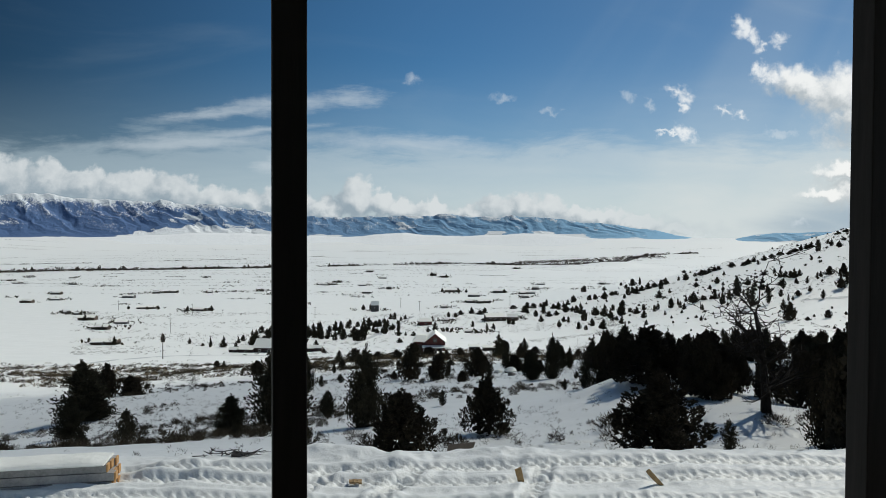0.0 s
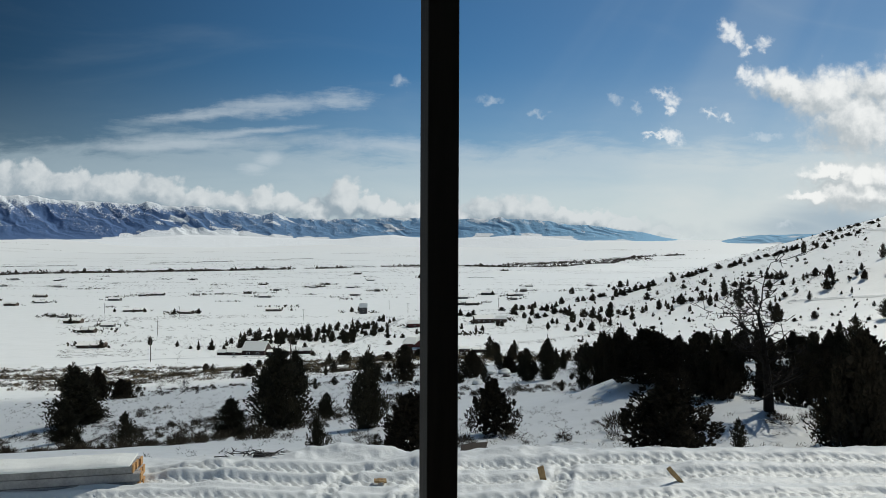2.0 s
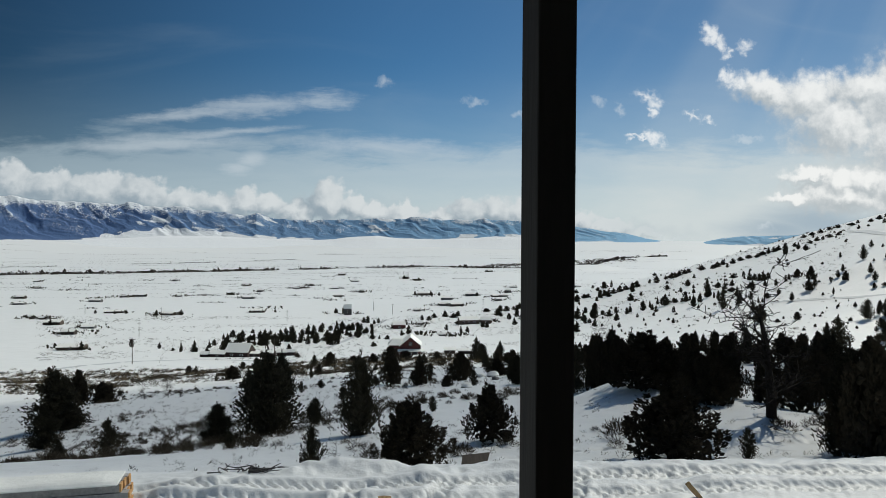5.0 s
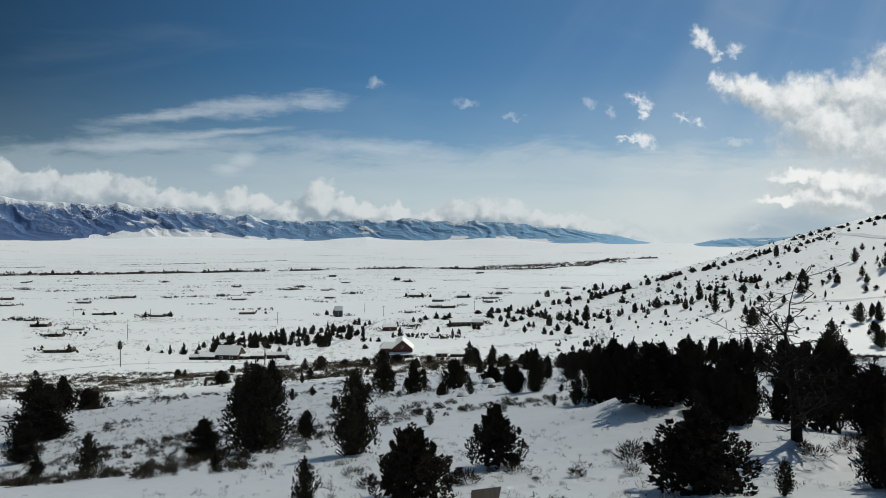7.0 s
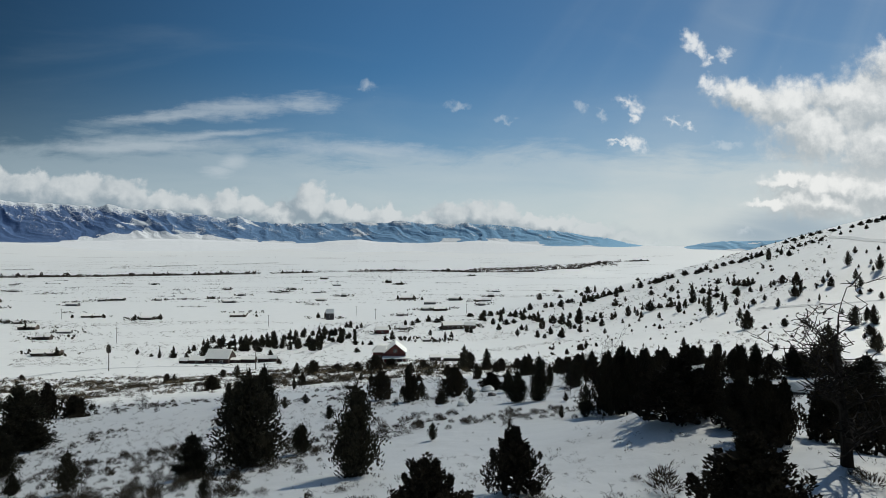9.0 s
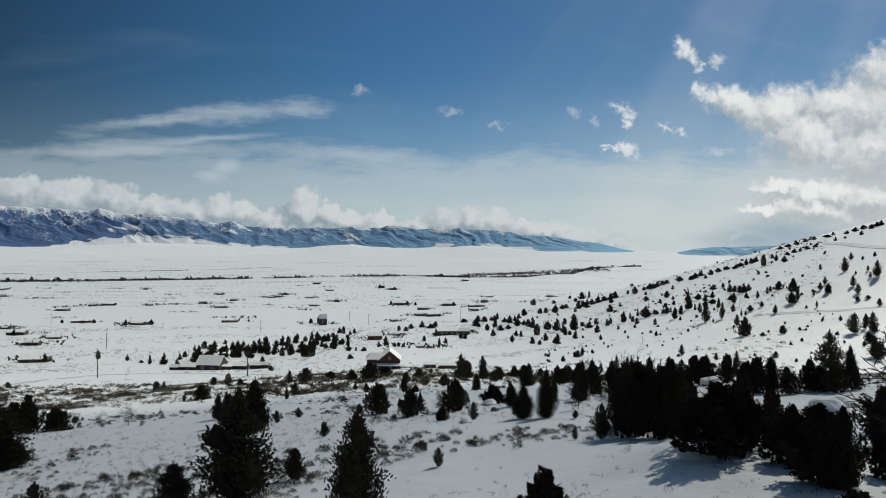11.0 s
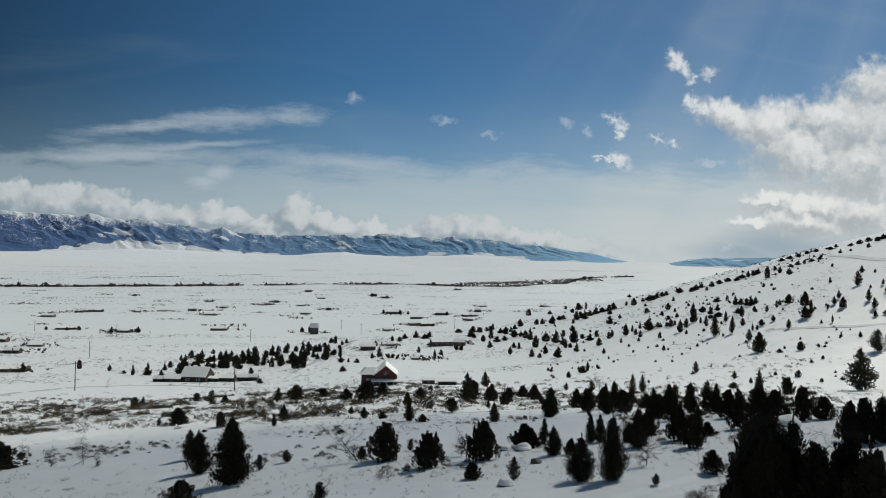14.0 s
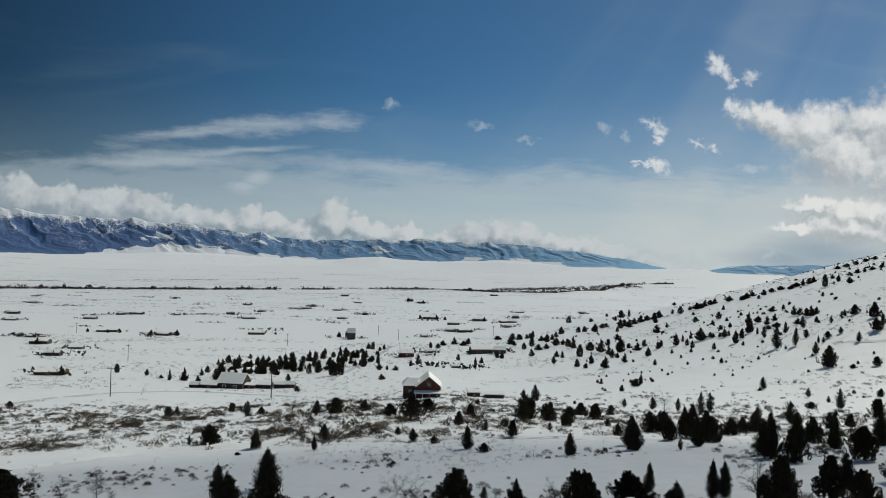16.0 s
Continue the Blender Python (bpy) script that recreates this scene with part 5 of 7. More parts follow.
plant(FAR, -61.0, 378.3, 3.28, 3.33, VALLEY_LABEL, "trees round the farm")
plant(FAR, -47.9, 382.1, 3.87, 5.89, VALLEY_LABEL, "trees round the farm")
plant(FAR, -95.2, 382.7, 1.66, 5.03, VALLEY_LABEL, "trees round the farm")
plant(FAR, 86.8, 385.0, 6.22, 4.73, FAR_LABEL, "conifers on the hillside")
plant(FAR, -31.4, 386.2, 7.29, 3.41, VALLEY_LABEL, "trees round the farm")
plant(FAR, -81.0, 386.7, 6.71, 4.24, VALLEY_LABEL, "trees round the farm")
plant(FAR, 67.9, 386.9, 3.40, 2.15, FAR_LABEL, "conifers on the hillside")
plant(FAR, -4.3, 387.4, 4.51, 3.43, VALLEY_LABEL, "trees round the farm")
plant(FAR, 152.0, 388.6, 2.01, 1.74, FAR_LABEL, "conifers on the hillside")
plant(FAR, 27.7, 390.7, 2.86, 2.60, VALLEY_LABEL, "trees round the farm")
plant(FAR, 145.8, 391.1, 2.31, 2.19, FAR_LABEL, "conifers on the hillside")
plant(FAR, 162.1, 394.9, 1.76, 1.78, FAR_LABEL, "conifers on the hillside")
plant(FAR, -36.4, 395.9, 2.88, 2.63, VALLEY_LABEL, "trees round the farm")
plant(FAR, -77.3, 396.0, 4.02, 4.36, VALLEY_LABEL, "trees round the farm")
plant(FAR, 67.4, 398.7, 2.93, 3.12, FAR_LABEL, "conifers on the hillside")
plant(FAR, -91.8, 399.9, 2.90, 5.28, VALLEY_LABEL, "trees round the farm")
plant(FAR, 209.6, 400.8, 6.57, 4.08, FAR_LABEL, "conifers on the hillside")
plant(FAR, -81.4, 402.2, 5.25, 4.42, VALLEY_LABEL, "trees round the farm")
plant(FAR, 242.4, 404.2, 1.81, 3.67, FAR_LABEL, "conifers on the hillside")
plant(FAR, -69.6, 404.4, 7.64, 6.24, VALLEY_LABEL, "trees round the farm")
plant(FAR, 219.0, 404.4, 3.92, 2.30, FAR_LABEL, "conifers on the hillside")
plant(FAR, -107.8, 404.9, 3.22, 1.78, VALLEY_LABEL, "trees round the farm")
plant(FAR, 86.4, 405.4, 4.48, 6.35, FAR_LABEL, "conifers on the hillside")
plant(FAR, -88.1, 407.5, 4.73, 3.59, VALLEY_LABEL, "trees round the farm")
plant(FAR, -100.1, 407.7, 3.55, 3.59, VALLEY_LABEL, "trees round the farm")
plant(FAR, 240.1, 408.6, 1.83, 4.65, FAR_LABEL, "conifers on the hillside")
plant(FAR, -106.5, 408.7, 2.96, 2.69, VALLEY_LABEL, "trees round the farm")
plant(FAR, 156.7, 409.4, 3.95, 4.16, FAR_LABEL, "conifers on the hillside")
plant(FAR, 237.0, 410.5, 2.46, 2.34, FAR_LABEL, "conifers on the hillside")
plant(FAR, -74.3, 411.1, 5.98, 4.54, VALLEY_LABEL, "trees round the farm")
plant(FAR, 98.4, 414.7, 3.68, 3.72, FAR_LABEL, "conifers on the hillside")
plant(FAR, 40.9, 415.3, 3.05, 2.79, FAR_LABEL, "conifers on the hillside")
plant(FAR, 17.4, 415.9, 3.36, 2.79, VALLEY_LABEL, "trees round the farm")
plant(FAR, 57.3, 416.6, 3.99, 3.26, FAR_LABEL, "conifers on the hillside")
plant(FAR, 237.1, 416.7, 2.50, 3.79, FAR_LABEL, "conifers on the hillside")
plant(FAR, -105.6, 417.3, 4.24, 4.59, VALLEY_LABEL, "trees round the farm")
plant(FAR, 234.1, 419.1, 1.88, 3.81, FAR_LABEL, "conifers on the hillside")
plant(FAR, -101.2, 422.8, 4.30, 2.80, VALLEY_LABEL, "trees round the farm")
plant(FAR, 39.3, 423.0, 3.11, 2.84, VALLEY_LABEL, "trees round the farm")
plant(FAR, 128.1, 424.1, 4.41, 4.78, FAR_LABEL, "conifers on the hillside")
plant(FAR, -79.9, 425.1, 4.34, 3.76, VALLEY_LABEL, "trees round the farm")
plant(FAR, 150.3, 425.2, 2.85, 4.32, FAR_LABEL, "conifers on the hillside")
plant(FAR, -67.5, 426.4, 4.35, 4.73, VALLEY_LABEL, "trees round the farm")
plant(FAR, 231.0, 430.6, 2.58, 2.94, FAR_LABEL, "conifers on the hillside")
plant(FAR, 83.7, 434.4, 6.43, 3.91, FAR_LABEL, "conifers on the hillside")
plant(FAR, 138.5, 437.5, 2.60, 1.98, FAR_LABEL, "conifers on the hillside")
plant(FAR, 110.8, 441.1, 3.28, 3.97, FAR_LABEL, "conifers on the hillside")
plant(FAR, -66.1, 441.7, 5.82, 4.91, VALLEY_LABEL, "trees round the farm")
plant(FAR, 226.1, 446.0, 3.35, 4.07, FAR_LABEL, "conifers on the hillside")
plant(FAR, 175.0, 446.3, 2.67, 2.02, FAR_LABEL, "conifers on the hillside")
plant(FAR, 223.5, 448.0, 4.04, 2.55, FAR_LABEL, "conifers on the hillside")
plant(FAR, -63.8, 448.4, 5.25, 3.99, VALLEY_LABEL, "trees round the farm")
plant(FAR, -101.3, 448.5, 2.62, 2.98, VALLEY_LABEL, "trees round the farm")
plant(FAR, 197.6, 449.2, 2.69, 2.55, FAR_LABEL, "conifers on the hillside")
plant(FAR, 230.7, 449.3, 3.37, 4.09, FAR_LABEL, "conifers on the hillside")
plant(FAR, 84.1, 450.4, 4.68, 5.07, FAR_LABEL, "conifers on the hillside")
plant(FAR, -42.1, 450.6, 3.97, 6.02, VALLEY_LABEL, "trees round the farm")
plant(FAR, 217.9, 450.9, 2.03, 5.13, FAR_LABEL, "conifers on the hillside")
plant(FAR, 222.5, 453.1, 2.38, 6.20, FAR_LABEL, "conifers on the hillside")
plant(FAR, 67.5, 455.1, 3.37, 5.12, FAR_LABEL, "conifers on the hillside")
plant(FAR, -60.2, 455.3, 4.68, 5.07, VALLEY_LABEL, "trees round the farm")
plant(FAR, 72.6, 457.1, 3.05, 4.12, FAR_LABEL, "conifers on the hillside")
plant(FAR, 206.7, 461.6, 3.46, 4.21, FAR_LABEL, "conifers on the hillside")
plant(FAR, 217.7, 462.5, 2.43, 6.34, FAR_LABEL, "conifers on the hillside")
plant(FAR, -47.7, 463.8, 5.46, 5.17, VALLEY_LABEL, "trees round the farm")
plant(FAR, -55.2, 463.9, 3.41, 4.14, VALLEY_LABEL, "trees round the farm")
plant(FAR, 212.9, 464.3, 2.79, 5.29, FAR_LABEL, "conifers on the hillside")
plant(FAR, 84.4, 466.5, 3.47, 3.15, FAR_LABEL, "conifers on the hillside")
plant(FAR, -6.9, 468.6, 3.46, 3.15, VALLEY_LABEL, "trees round the farm")
plant(FAR, 60.9, 469.3, 4.18, 4.22, FAR_LABEL, "conifers on the hillside")
plant(FAR, 80.8, 469.6, 4.89, 5.29, FAR_LABEL, "conifers on the hillside")
plant(FAR, 166.3, 469.7, 1.76, 3.21, FAR_LABEL, "conifers on the hillside")
plant(FAR, 197.4, 470.9, 2.83, 5.37, FAR_LABEL, "conifers on the hillside")
plant(FAR, 201.1, 472.1, 3.55, 5.39, FAR_LABEL, "conifers on the hillside")
plant(FAR, -52.3, 474.7, 5.59, 3.18, VALLEY_LABEL, "trees round the farm")
plant(FAR, 206.3, 475.5, 2.86, 5.43, FAR_LABEL, "conifers on the hillside")
plant(FAR, 122.1, 481.8, 3.24, 2.73, FAR_LABEL, "conifers on the hillside")
plant(FAR, 68.2, 484.4, 6.49, 4.38, FAR_LABEL, "conifers on the hillside")
plant(FAR, 147.6, 484.6, 3.63, 3.30, FAR_LABEL, "conifers on the hillside")
plant(FAR, 196.8, 488.3, 3.67, 5.57, FAR_LABEL, "conifers on the hillside")
plant(FAR, -39.9, 490.1, 2.90, 4.40, VALLEY_LABEL, "trees round the farm")
plant(FAR, -63.9, 492.5, 3.63, 3.31, VALLEY_LABEL, "trees round the farm")
plant(FAR, 133.5, 494.6, 5.18, 5.62, FAR_LABEL, "conifers on the hillside")
plant(FAR, -29.1, 496.4, 2.94, 2.79, VALLEY_LABEL, "trees round the farm")
plant(FAR, 182.4, 498.7, 3.00, 5.69, FAR_LABEL, "conifers on the hillside")
plant(FAR, 192.4, 500.0, 3.01, 4.57, FAR_LABEL, "conifers on the hillside")
plant(FAR, 180.2, 500.6, 4.14, 5.72, FAR_LABEL, "conifers on the hillside")
plant(FAR, 129.7, 501.0, 6.00, 5.12, FAR_LABEL, "conifers on the hillside")
plant(FAR, 8.9, 501.1, 3.35, 4.51, VALLEY_LABEL, "trees round the farm")
plant(FAR, 186.1, 501.3, 3.39, 4.58, FAR_LABEL, "conifers on the hillside")
plant(FAR, 190.0, 501.5, 3.02, 5.16, FAR_LABEL, "conifers on the hillside")
plant(FAR, 170.1, 502.0, 5.28, 5.15, FAR_LABEL, "conifers on the hillside")
plant(FAR, 81.3, 503.3, 5.26, 4.57, FAR_LABEL, "conifers on the hillside")
plant(FAR, 4.1, 505.2, 3.75, 3.42, VALLEY_LABEL, "trees round the farm")
plant(FAR, 154.5, 507.7, 4.57, 4.63, FAR_LABEL, "conifers on the hillside")
plant(FAR, 178.8, 508.1, 2.68, 2.90, FAR_LABEL, "conifers on the hillside")
plant(FAR, 60.2, 508.3, 3.03, 3.45, FAR_LABEL, "conifers on the hillside")
plant(FAR, 159.2, 512.4, 4.62, 5.85, FAR_LABEL, "conifers on the hillside")
plant(FAR, -26.9, 512.7, 3.42, 2.89, VALLEY_LABEL, "trees round the farm")
plant(FAR, 142.4, 512.9, 3.85, 5.85, FAR_LABEL, "conifers on the hillside")
plant(FAR, 135.8, 513.1, 4.62, 4.67, FAR_LABEL, "conifers on the hillside")
plant(FAR, 147.1, 513.3, 4.62, 5.85, FAR_LABEL, "conifers on the hillside")
plant(FAR, 86.7, 514.0, 3.84, 3.50, FAR_LABEL, "conifers on the hillside")
plant(FAR, 151.7, 514.2, 3.48, 5.86, FAR_LABEL, "conifers on the hillside")
plant(FAR, 169.4, 514.9, 3.10, 2.94, FAR_LABEL, "conifers on the hillside")
plant(FAR, 80.1, 518.2, 3.49, 5.29, FAR_LABEL, "conifers on the hillside")
plant(FAR, -34.8, 518.5, 5.38, 4.08, VALLEY_LABEL, "trees round the farm")
plant(FAR, 117.2, 518.8, 5.44, 5.31, FAR_LABEL, "conifers on the hillside")
plant(FAR, 59.1, 520.1, 4.66, 5.89, FAR_LABEL, "conifers on the hillside")
plant(FAR, -38.3, 525.6, 3.90, 3.55, VALLEY_LABEL, "trees round the farm")
plant(FAR, 27.6, 531.4, 3.17, 7.22, VALLEY_LABEL, "trees round the farm")
plant(FAR, 13.3, 531.6, 3.56, 4.80, VALLEY_LABEL, "trees round the farm")
plant(FAR, 129.4, 535.6, 3.22, 4.88, FAR_LABEL, "conifers on the hillside")
plant(FAR, 113.9, 536.3, 4.02, 4.88, FAR_LABEL, "conifers on the hillside")
plant(FAR, 93.8, 536.8, 3.62, 4.28, FAR_LABEL, "conifers on the hillside")
plant(FAR, 127.3, 538.4, 3.24, 4.91, FAR_LABEL, "conifers on the hillside")
plant(FAR, 111.1, 542.0, 4.07, 4.94, FAR_LABEL, "conifers on the hillside")
plant(FAR, 22.0, 547.0, 4.90, 4.96, VALLEY_LABEL, "trees round the farm")
plant(FAR, 32.1, 551.4, 4.12, 5.00, VALLEY_LABEL, "trees round the farm")
plant(FAR, 101.6, 557.6, 5.45, 5.08, FAR_LABEL, "conifers on the hillside")
plant(FAR, 71.0, 560.1, 4.20, 7.01, FAR_LABEL, "conifers on the hillside")
plant(FAR, 77.0, 563.9, 3.39, 3.85, FAR_LABEL, "conifers on the hillside")
plant(FAR, 79.8, 565.2, 3.82, 5.15, FAR_LABEL, "conifers on the hillside")
plant(FAR, 66.8, 566.9, 5.10, 5.81, FAR_LABEL, "conifers on the hillside")
plant(FAR, 82.2, 567.2, 5.11, 3.88, FAR_LABEL, "conifers on the hillside")
plant(FAR, 57.2, 583.3, 3.07, 7.97, FAR_LABEL, "conifers on the hillside")
plant(FAR, 151.3, 591.3, 3.57, 4.07, FAR_LABEL, "conifers on the hillside")
plant(FAR, 166.3, 605.5, 5.96, 2.79, FAR_LABEL, "conifers on the hillside")
plant(FAR, 163.3, 617.7, 6.08, 7.81, FAR_LABEL, "conifers on the hillside")
plant(FAR, 208.6, 620.4, 2.83, 3.58, FAR_LABEL, "conifers on the hillside")
plant(FAR, 148.2, 657.8, 3.49, 4.54, FAR_LABEL, "conifers on the hillside")
plant(FAR, 141.6, 718.4, 6.56, 7.47, FAR_LABEL, "conifers on the hillside")
plant(FAR, 182.6, 734.2, 3.36, 4.25, FAR_LABEL, "conifers on the hillside")
plant(JUNIPERS, 15.9, 37.7, 1.50, 0.96, NEAR_J, "trees on the lower slope")
plant(JUNIPERS, 15.0, 37.9, 2.15, 1.69, NEAR_J, "trees on the lower slope")
plant(JUNIPERS, 13.7, 38.3, 2.84, 1.96, NEAR_J, "trees on the lower slope")
plant(JUNIPERS, 12.4, 41.6, 3.16, 2.17, NEAR_J, "trees on the lower slope")
plant(YOUNG, 14.7, 44.5, 1.29, 1.21, NEAR_Y, "trees on the lower slope")
plant(PINES, 16.0, 45.4, 1.57, 0.85, NEAR_P, "trees on the lower slope")
plant(PINES, 12.9, 45.8, 3.37, 1.76, NEAR_P, "trees on the lower slope")
plant(PINES, 11.8, 46.4, 3.66, 2.05, NEAR_P, "trees on the lower slope")
plant(JUNIPERS, 11.0, 47.2, 0.94, 1.05, NEAR_J, "trees on the lower slope")
plant(JUNIPERS, 29.6, 55.8, 2.28, 1.87, NEAR_J, "trees on the lower slope")
plant(JUNIPERS, 31.4, 56.7, 2.33, 1.74, NEAR_J, "trees on the lower slope")
plant(JUNIPERS, 29.4, 57.3, 1.96, 2.20, NEAR_J, "trees on the lower slope")
plant(JUNIPERS, 27.2, 57.7, 1.97, 1.94, NEAR_J, "trees on the lower slope")
plant(JUNIPERS, 29.5, 59.0, 2.43, 1.99, NEAR_J, "trees on the lower slope")
plant(PINES, 37.9, 66.6, 2.82, 1.27, NEAR_P, "trees on the lower slope")
plant(MID_PINES, 91.5, 153.6, 7.73, 6.18, FAR_LABEL, "conifers on the hillside")
plant(MID_PINES, 108.9, 162.0, 4.42, 3.09, FAR_LABEL, "conifers on the hillside")
plant(MID_PINES, 110.6, 166.4, 5.14, 3.39, FAR_LABEL, "conifers on the hillside")
plant(MID_PINES, 116.8, 178.8, 1.44, 1.14, FAR_LABEL, "conifers on the hillside")
plant(MID_JUNIPERS, 120.4, 182.1, 2.54, 2.98, FAR_LABEL, "conifers on the hillside")
plant(MID_JUNIPERS, 114.9, 183.9, 0.85, 0.75, FAR_LABEL, "conifers on the hillside")
plant(MID_JUNIPERS, 127.8, 190.5, 2.15, 2.02, FAR_LABEL, "conifers on the hillside")
plant(MID_PINES, 123.2, 192.3, 5.38, 4.34, FAR_LABEL, "conifers on the hillside")
plant(MID_PINES, 128.5, 192.4, 4.80, 3.17, FAR_LABEL, "conifers on the hillside")
plant(MID_PINES, 127.9, 194.6, 3.94, 1.60, FAR_LABEL, "conifers on the hillside")
plant(MID_PINES, 131.8, 199.9, 2.57, 1.91, FAR_LABEL, "conifers on the hillside")
plant(MID_PINES, 130.1, 208.8, 1.63, 1.29, FAR_LABEL, "conifers on the hillside")
plant(MID_PINES, 149.4, 219.0, 2.47, 1.86, FAR_LABEL, "conifers on the hillside")
plant(MID_JUNIPERS, 152.6, 229.1, 1.26, 1.90, FAR_LABEL, "conifers on the hillside")
plant(MID_JUNIPERS, 149.6, 229.7, 1.81, 1.90, FAR_LABEL, "conifers on the hillside")
plant(MID_PINES, 138.5, 234.2, 2.38, 0.96, FAR_LABEL, "conifers on the hillside")
plant(MID_PINES, 154.1, 236.5, 3.35, 2.46, FAR_LABEL, "conifers on the hillside")
plant(MID_PINES, 157.6, 244.2, 3.85, 2.03, FAR_LABEL, "conifers on the hillside")
plant(MID_JUNIPERS, 149.3, 245.3, 3.47, 3.05, FAR_LABEL, "conifers on the hillside")
plant(MID_PINES, 167.2, 245.4, 5.43, 3.58, FAR_LABEL, "conifers on the hillside")
plant(MID_PINES, 165.5, 246.6, 1.99, 1.32, FAR_LABEL, "conifers on the hillside")
plant(MID_PINES, 145.4, 247.4, 1.55, 1.03, FAR_LABEL, "conifers on the hillside")
plant(MID_PINES, 149.7, 250.4, 2.76, 1.82, FAR_LABEL, "conifers on the hillside")
plant(MID_PINES, 168.8, 252.6, 2.00, 1.06, FAR_LABEL, "conifers on the hillside")
plant(MID_JUNIPERS, 164.8, 253.5, 1.20, 1.06, FAR_LABEL, "conifers on the hillside")
plant(MID_PINES, 153.7, 254.1, 2.80, 1.58, FAR_LABEL, "conifers on the hillside")
plant(MID_PINES, 168.7, 265.8, 5.46, 3.33, FAR_LABEL, "conifers on the hillside")
plant(MID_JUNIPERS, 189.8, 278.7, 1.77, 1.76, FAR_LABEL, "conifers on the hillside")
plant(MID_PINES, 187.4, 282.5, 1.57, 1.19, FAR_LABEL, "conifers on the hillside")
plant(MID_PINES, 190.9, 295.2, 3.05, 2.16, FAR_LABEL, "conifers on the hillside")
plant(FAR, 180.8, 300.4, 2.38, 1.57, FAR_LABEL, "conifers on the hillside")
plant(FAR, 205.0, 336.1, 1.34, 1.41, FAR_LABEL, "conifers on the hillside")
plant(FAR, 240.6, 361.1, 2.31, 2.30, FAR_LABEL, "conifers on the hillside")
plant(FAR, 267.9, 384.5, 2.78, 3.27, FAR_LABEL, "conifers on the hillside")
plant(FAR, 262.9, 385.2, 2.48, 4.91, FAR_LABEL, "conifers on the hillside")
plant(FAR, 248.0, 385.7, 1.24, 2.44, FAR_LABEL, "conifers on the hillside")
plant(FAR, 267.2, 386.8, 2.49, 4.11, FAR_LABEL, "conifers on the hillside")
plant(FAR, 252.7, 401.7, 2.25, 2.13, FAR_LABEL, "conifers on the hillside")
plant(FAR, 273.5, 407.5, 2.62, 5.19, FAR_LABEL, "conifers on the hillside")
plant(FAR, 276.7, 419.7, 2.70, 4.46, FAR_LABEL, "conifers on the hillside")
plant(FAR, 277.8, 429.2, 2.07, 3.64, FAR_LABEL, "conifers on the hillside")
plant(FAR, 285.8, 461.3, 1.85, 6.85, FAR_LABEL, "conifers on the hillside")
plant(FAR, 292.5, 465.7, 2.25, 2.97, FAR_LABEL, "conifers on the hillside")
plant(FAR, 288.5, 481.3, 2.32, 5.11, FAR_LABEL, "conifers on the hillside")
plant(FAR, 278.5, 484.7, 2.33, 5.13, FAR_LABEL, "conifers on the hillside")
plant(FAR, 274.0, 487.3, 2.34, 5.16, FAR_LABEL, "conifers on the hillside")
plant(FAR, 286.3, 487.5, 2.35, 5.16, FAR_LABEL, "conifers on the hillside")
plant(FAR, 271.2, 493.0, 2.37, 5.21, FAR_LABEL, "conifers on the hillside")
plant(JUNIPERS, 23.4, 70.2, 2.12, 1.95, NEAR_J, "trees on the lower slope")
plant(JUNIPERS, 27.9, 75.6, 2.81, 2.69, NEAR_J, "trees on the lower slope")
plant(JUNIPERS, 27.3, 72.0, 2.64, 2.23, NEAR_J, "trees on the lower slope")
plant(JUNIPERS, 29.7, 72.5, 2.67, 2.05, NEAR_J, "trees on the lower slope")
plant(JUNIPERS, 31.5, 72.7, 1.79, 2.06, NEAR_J, "trees on the lower slope")
plant(JUNIPERS, 25.7, 61.1, 2.48, 1.79, NEAR_J, "trees on the lower slope")
plant(JUNIPERS, 25.7, 59.6, 2.73, 1.96, NEAR_J, "trees on the lower slope")
plant(PINES, 27.0, 59.8, 2.76, 1.58, NEAR_P, "trees on the lower slope")
plant(JUNIPERS, 27.2, 79.6, 2.50, 2.30, NEAR_J, "trees on the lower slope")
plant(JUNIPERS, 22.4, 80.3, 2.51, 2.08, NEAR_J, "trees on the lower slope")
plant(JUNIPERS, 22.0, 83.1, 2.31, 1.81, NEAR_J, "trees on the lower slope")
plant(JUNIPERS, 25.6, 103.1, 2.73, 3.14, NEAR_J, "trees on the lower slope")
plant(JUNIPERS, 25.3, 108.7, 2.91, 2.51, NEAR_J, "trees on the lower slope")
plant(JUNIPERS, 25.8, 117.8, 2.71, 2.75, NEAR_J, "trees on the lower slope")
plant(JUNIPERS, 14.0, 51.4, 2.43, 1.86, NEAR_J, "trees on the lower slope")
plant(PINES, 17.5, 55.6, 3.05, 2.11, NEAR_P, "trees on the lower slope")
plant(MID_JUNIPERS, 17.1, 132.8, 2.37, 2.09, NEAR_J, "trees on the lower slope")
plant(MID_JUNIPERS, 14.7, 134.6, 2.77, 2.55, NEAR_J, "trees on the lower slope")
plant(MID_JUNIPERS, 11.7, 136.5, 3.37, 2.80, NEAR_J, "trees on the lower slope")
plant(MID_JUNIPERS, 23.2, 141.8, 2.56, 2.94, NEAR_J, "trees on the lower slope")
plant(PINES, 15.7, 97.9, 2.92, 1.90, NEAR_P, "trees on the lower slope")
plant(JUNIPERS, 5.8, 111.0, 1.76, 1.52, NEAR_J, "trees on the lower slope")
plant(JUNIPERS, 8.7, 63.6, 1.09, 1.00, NEAR_J, "trees on the lower slope")
spots = []
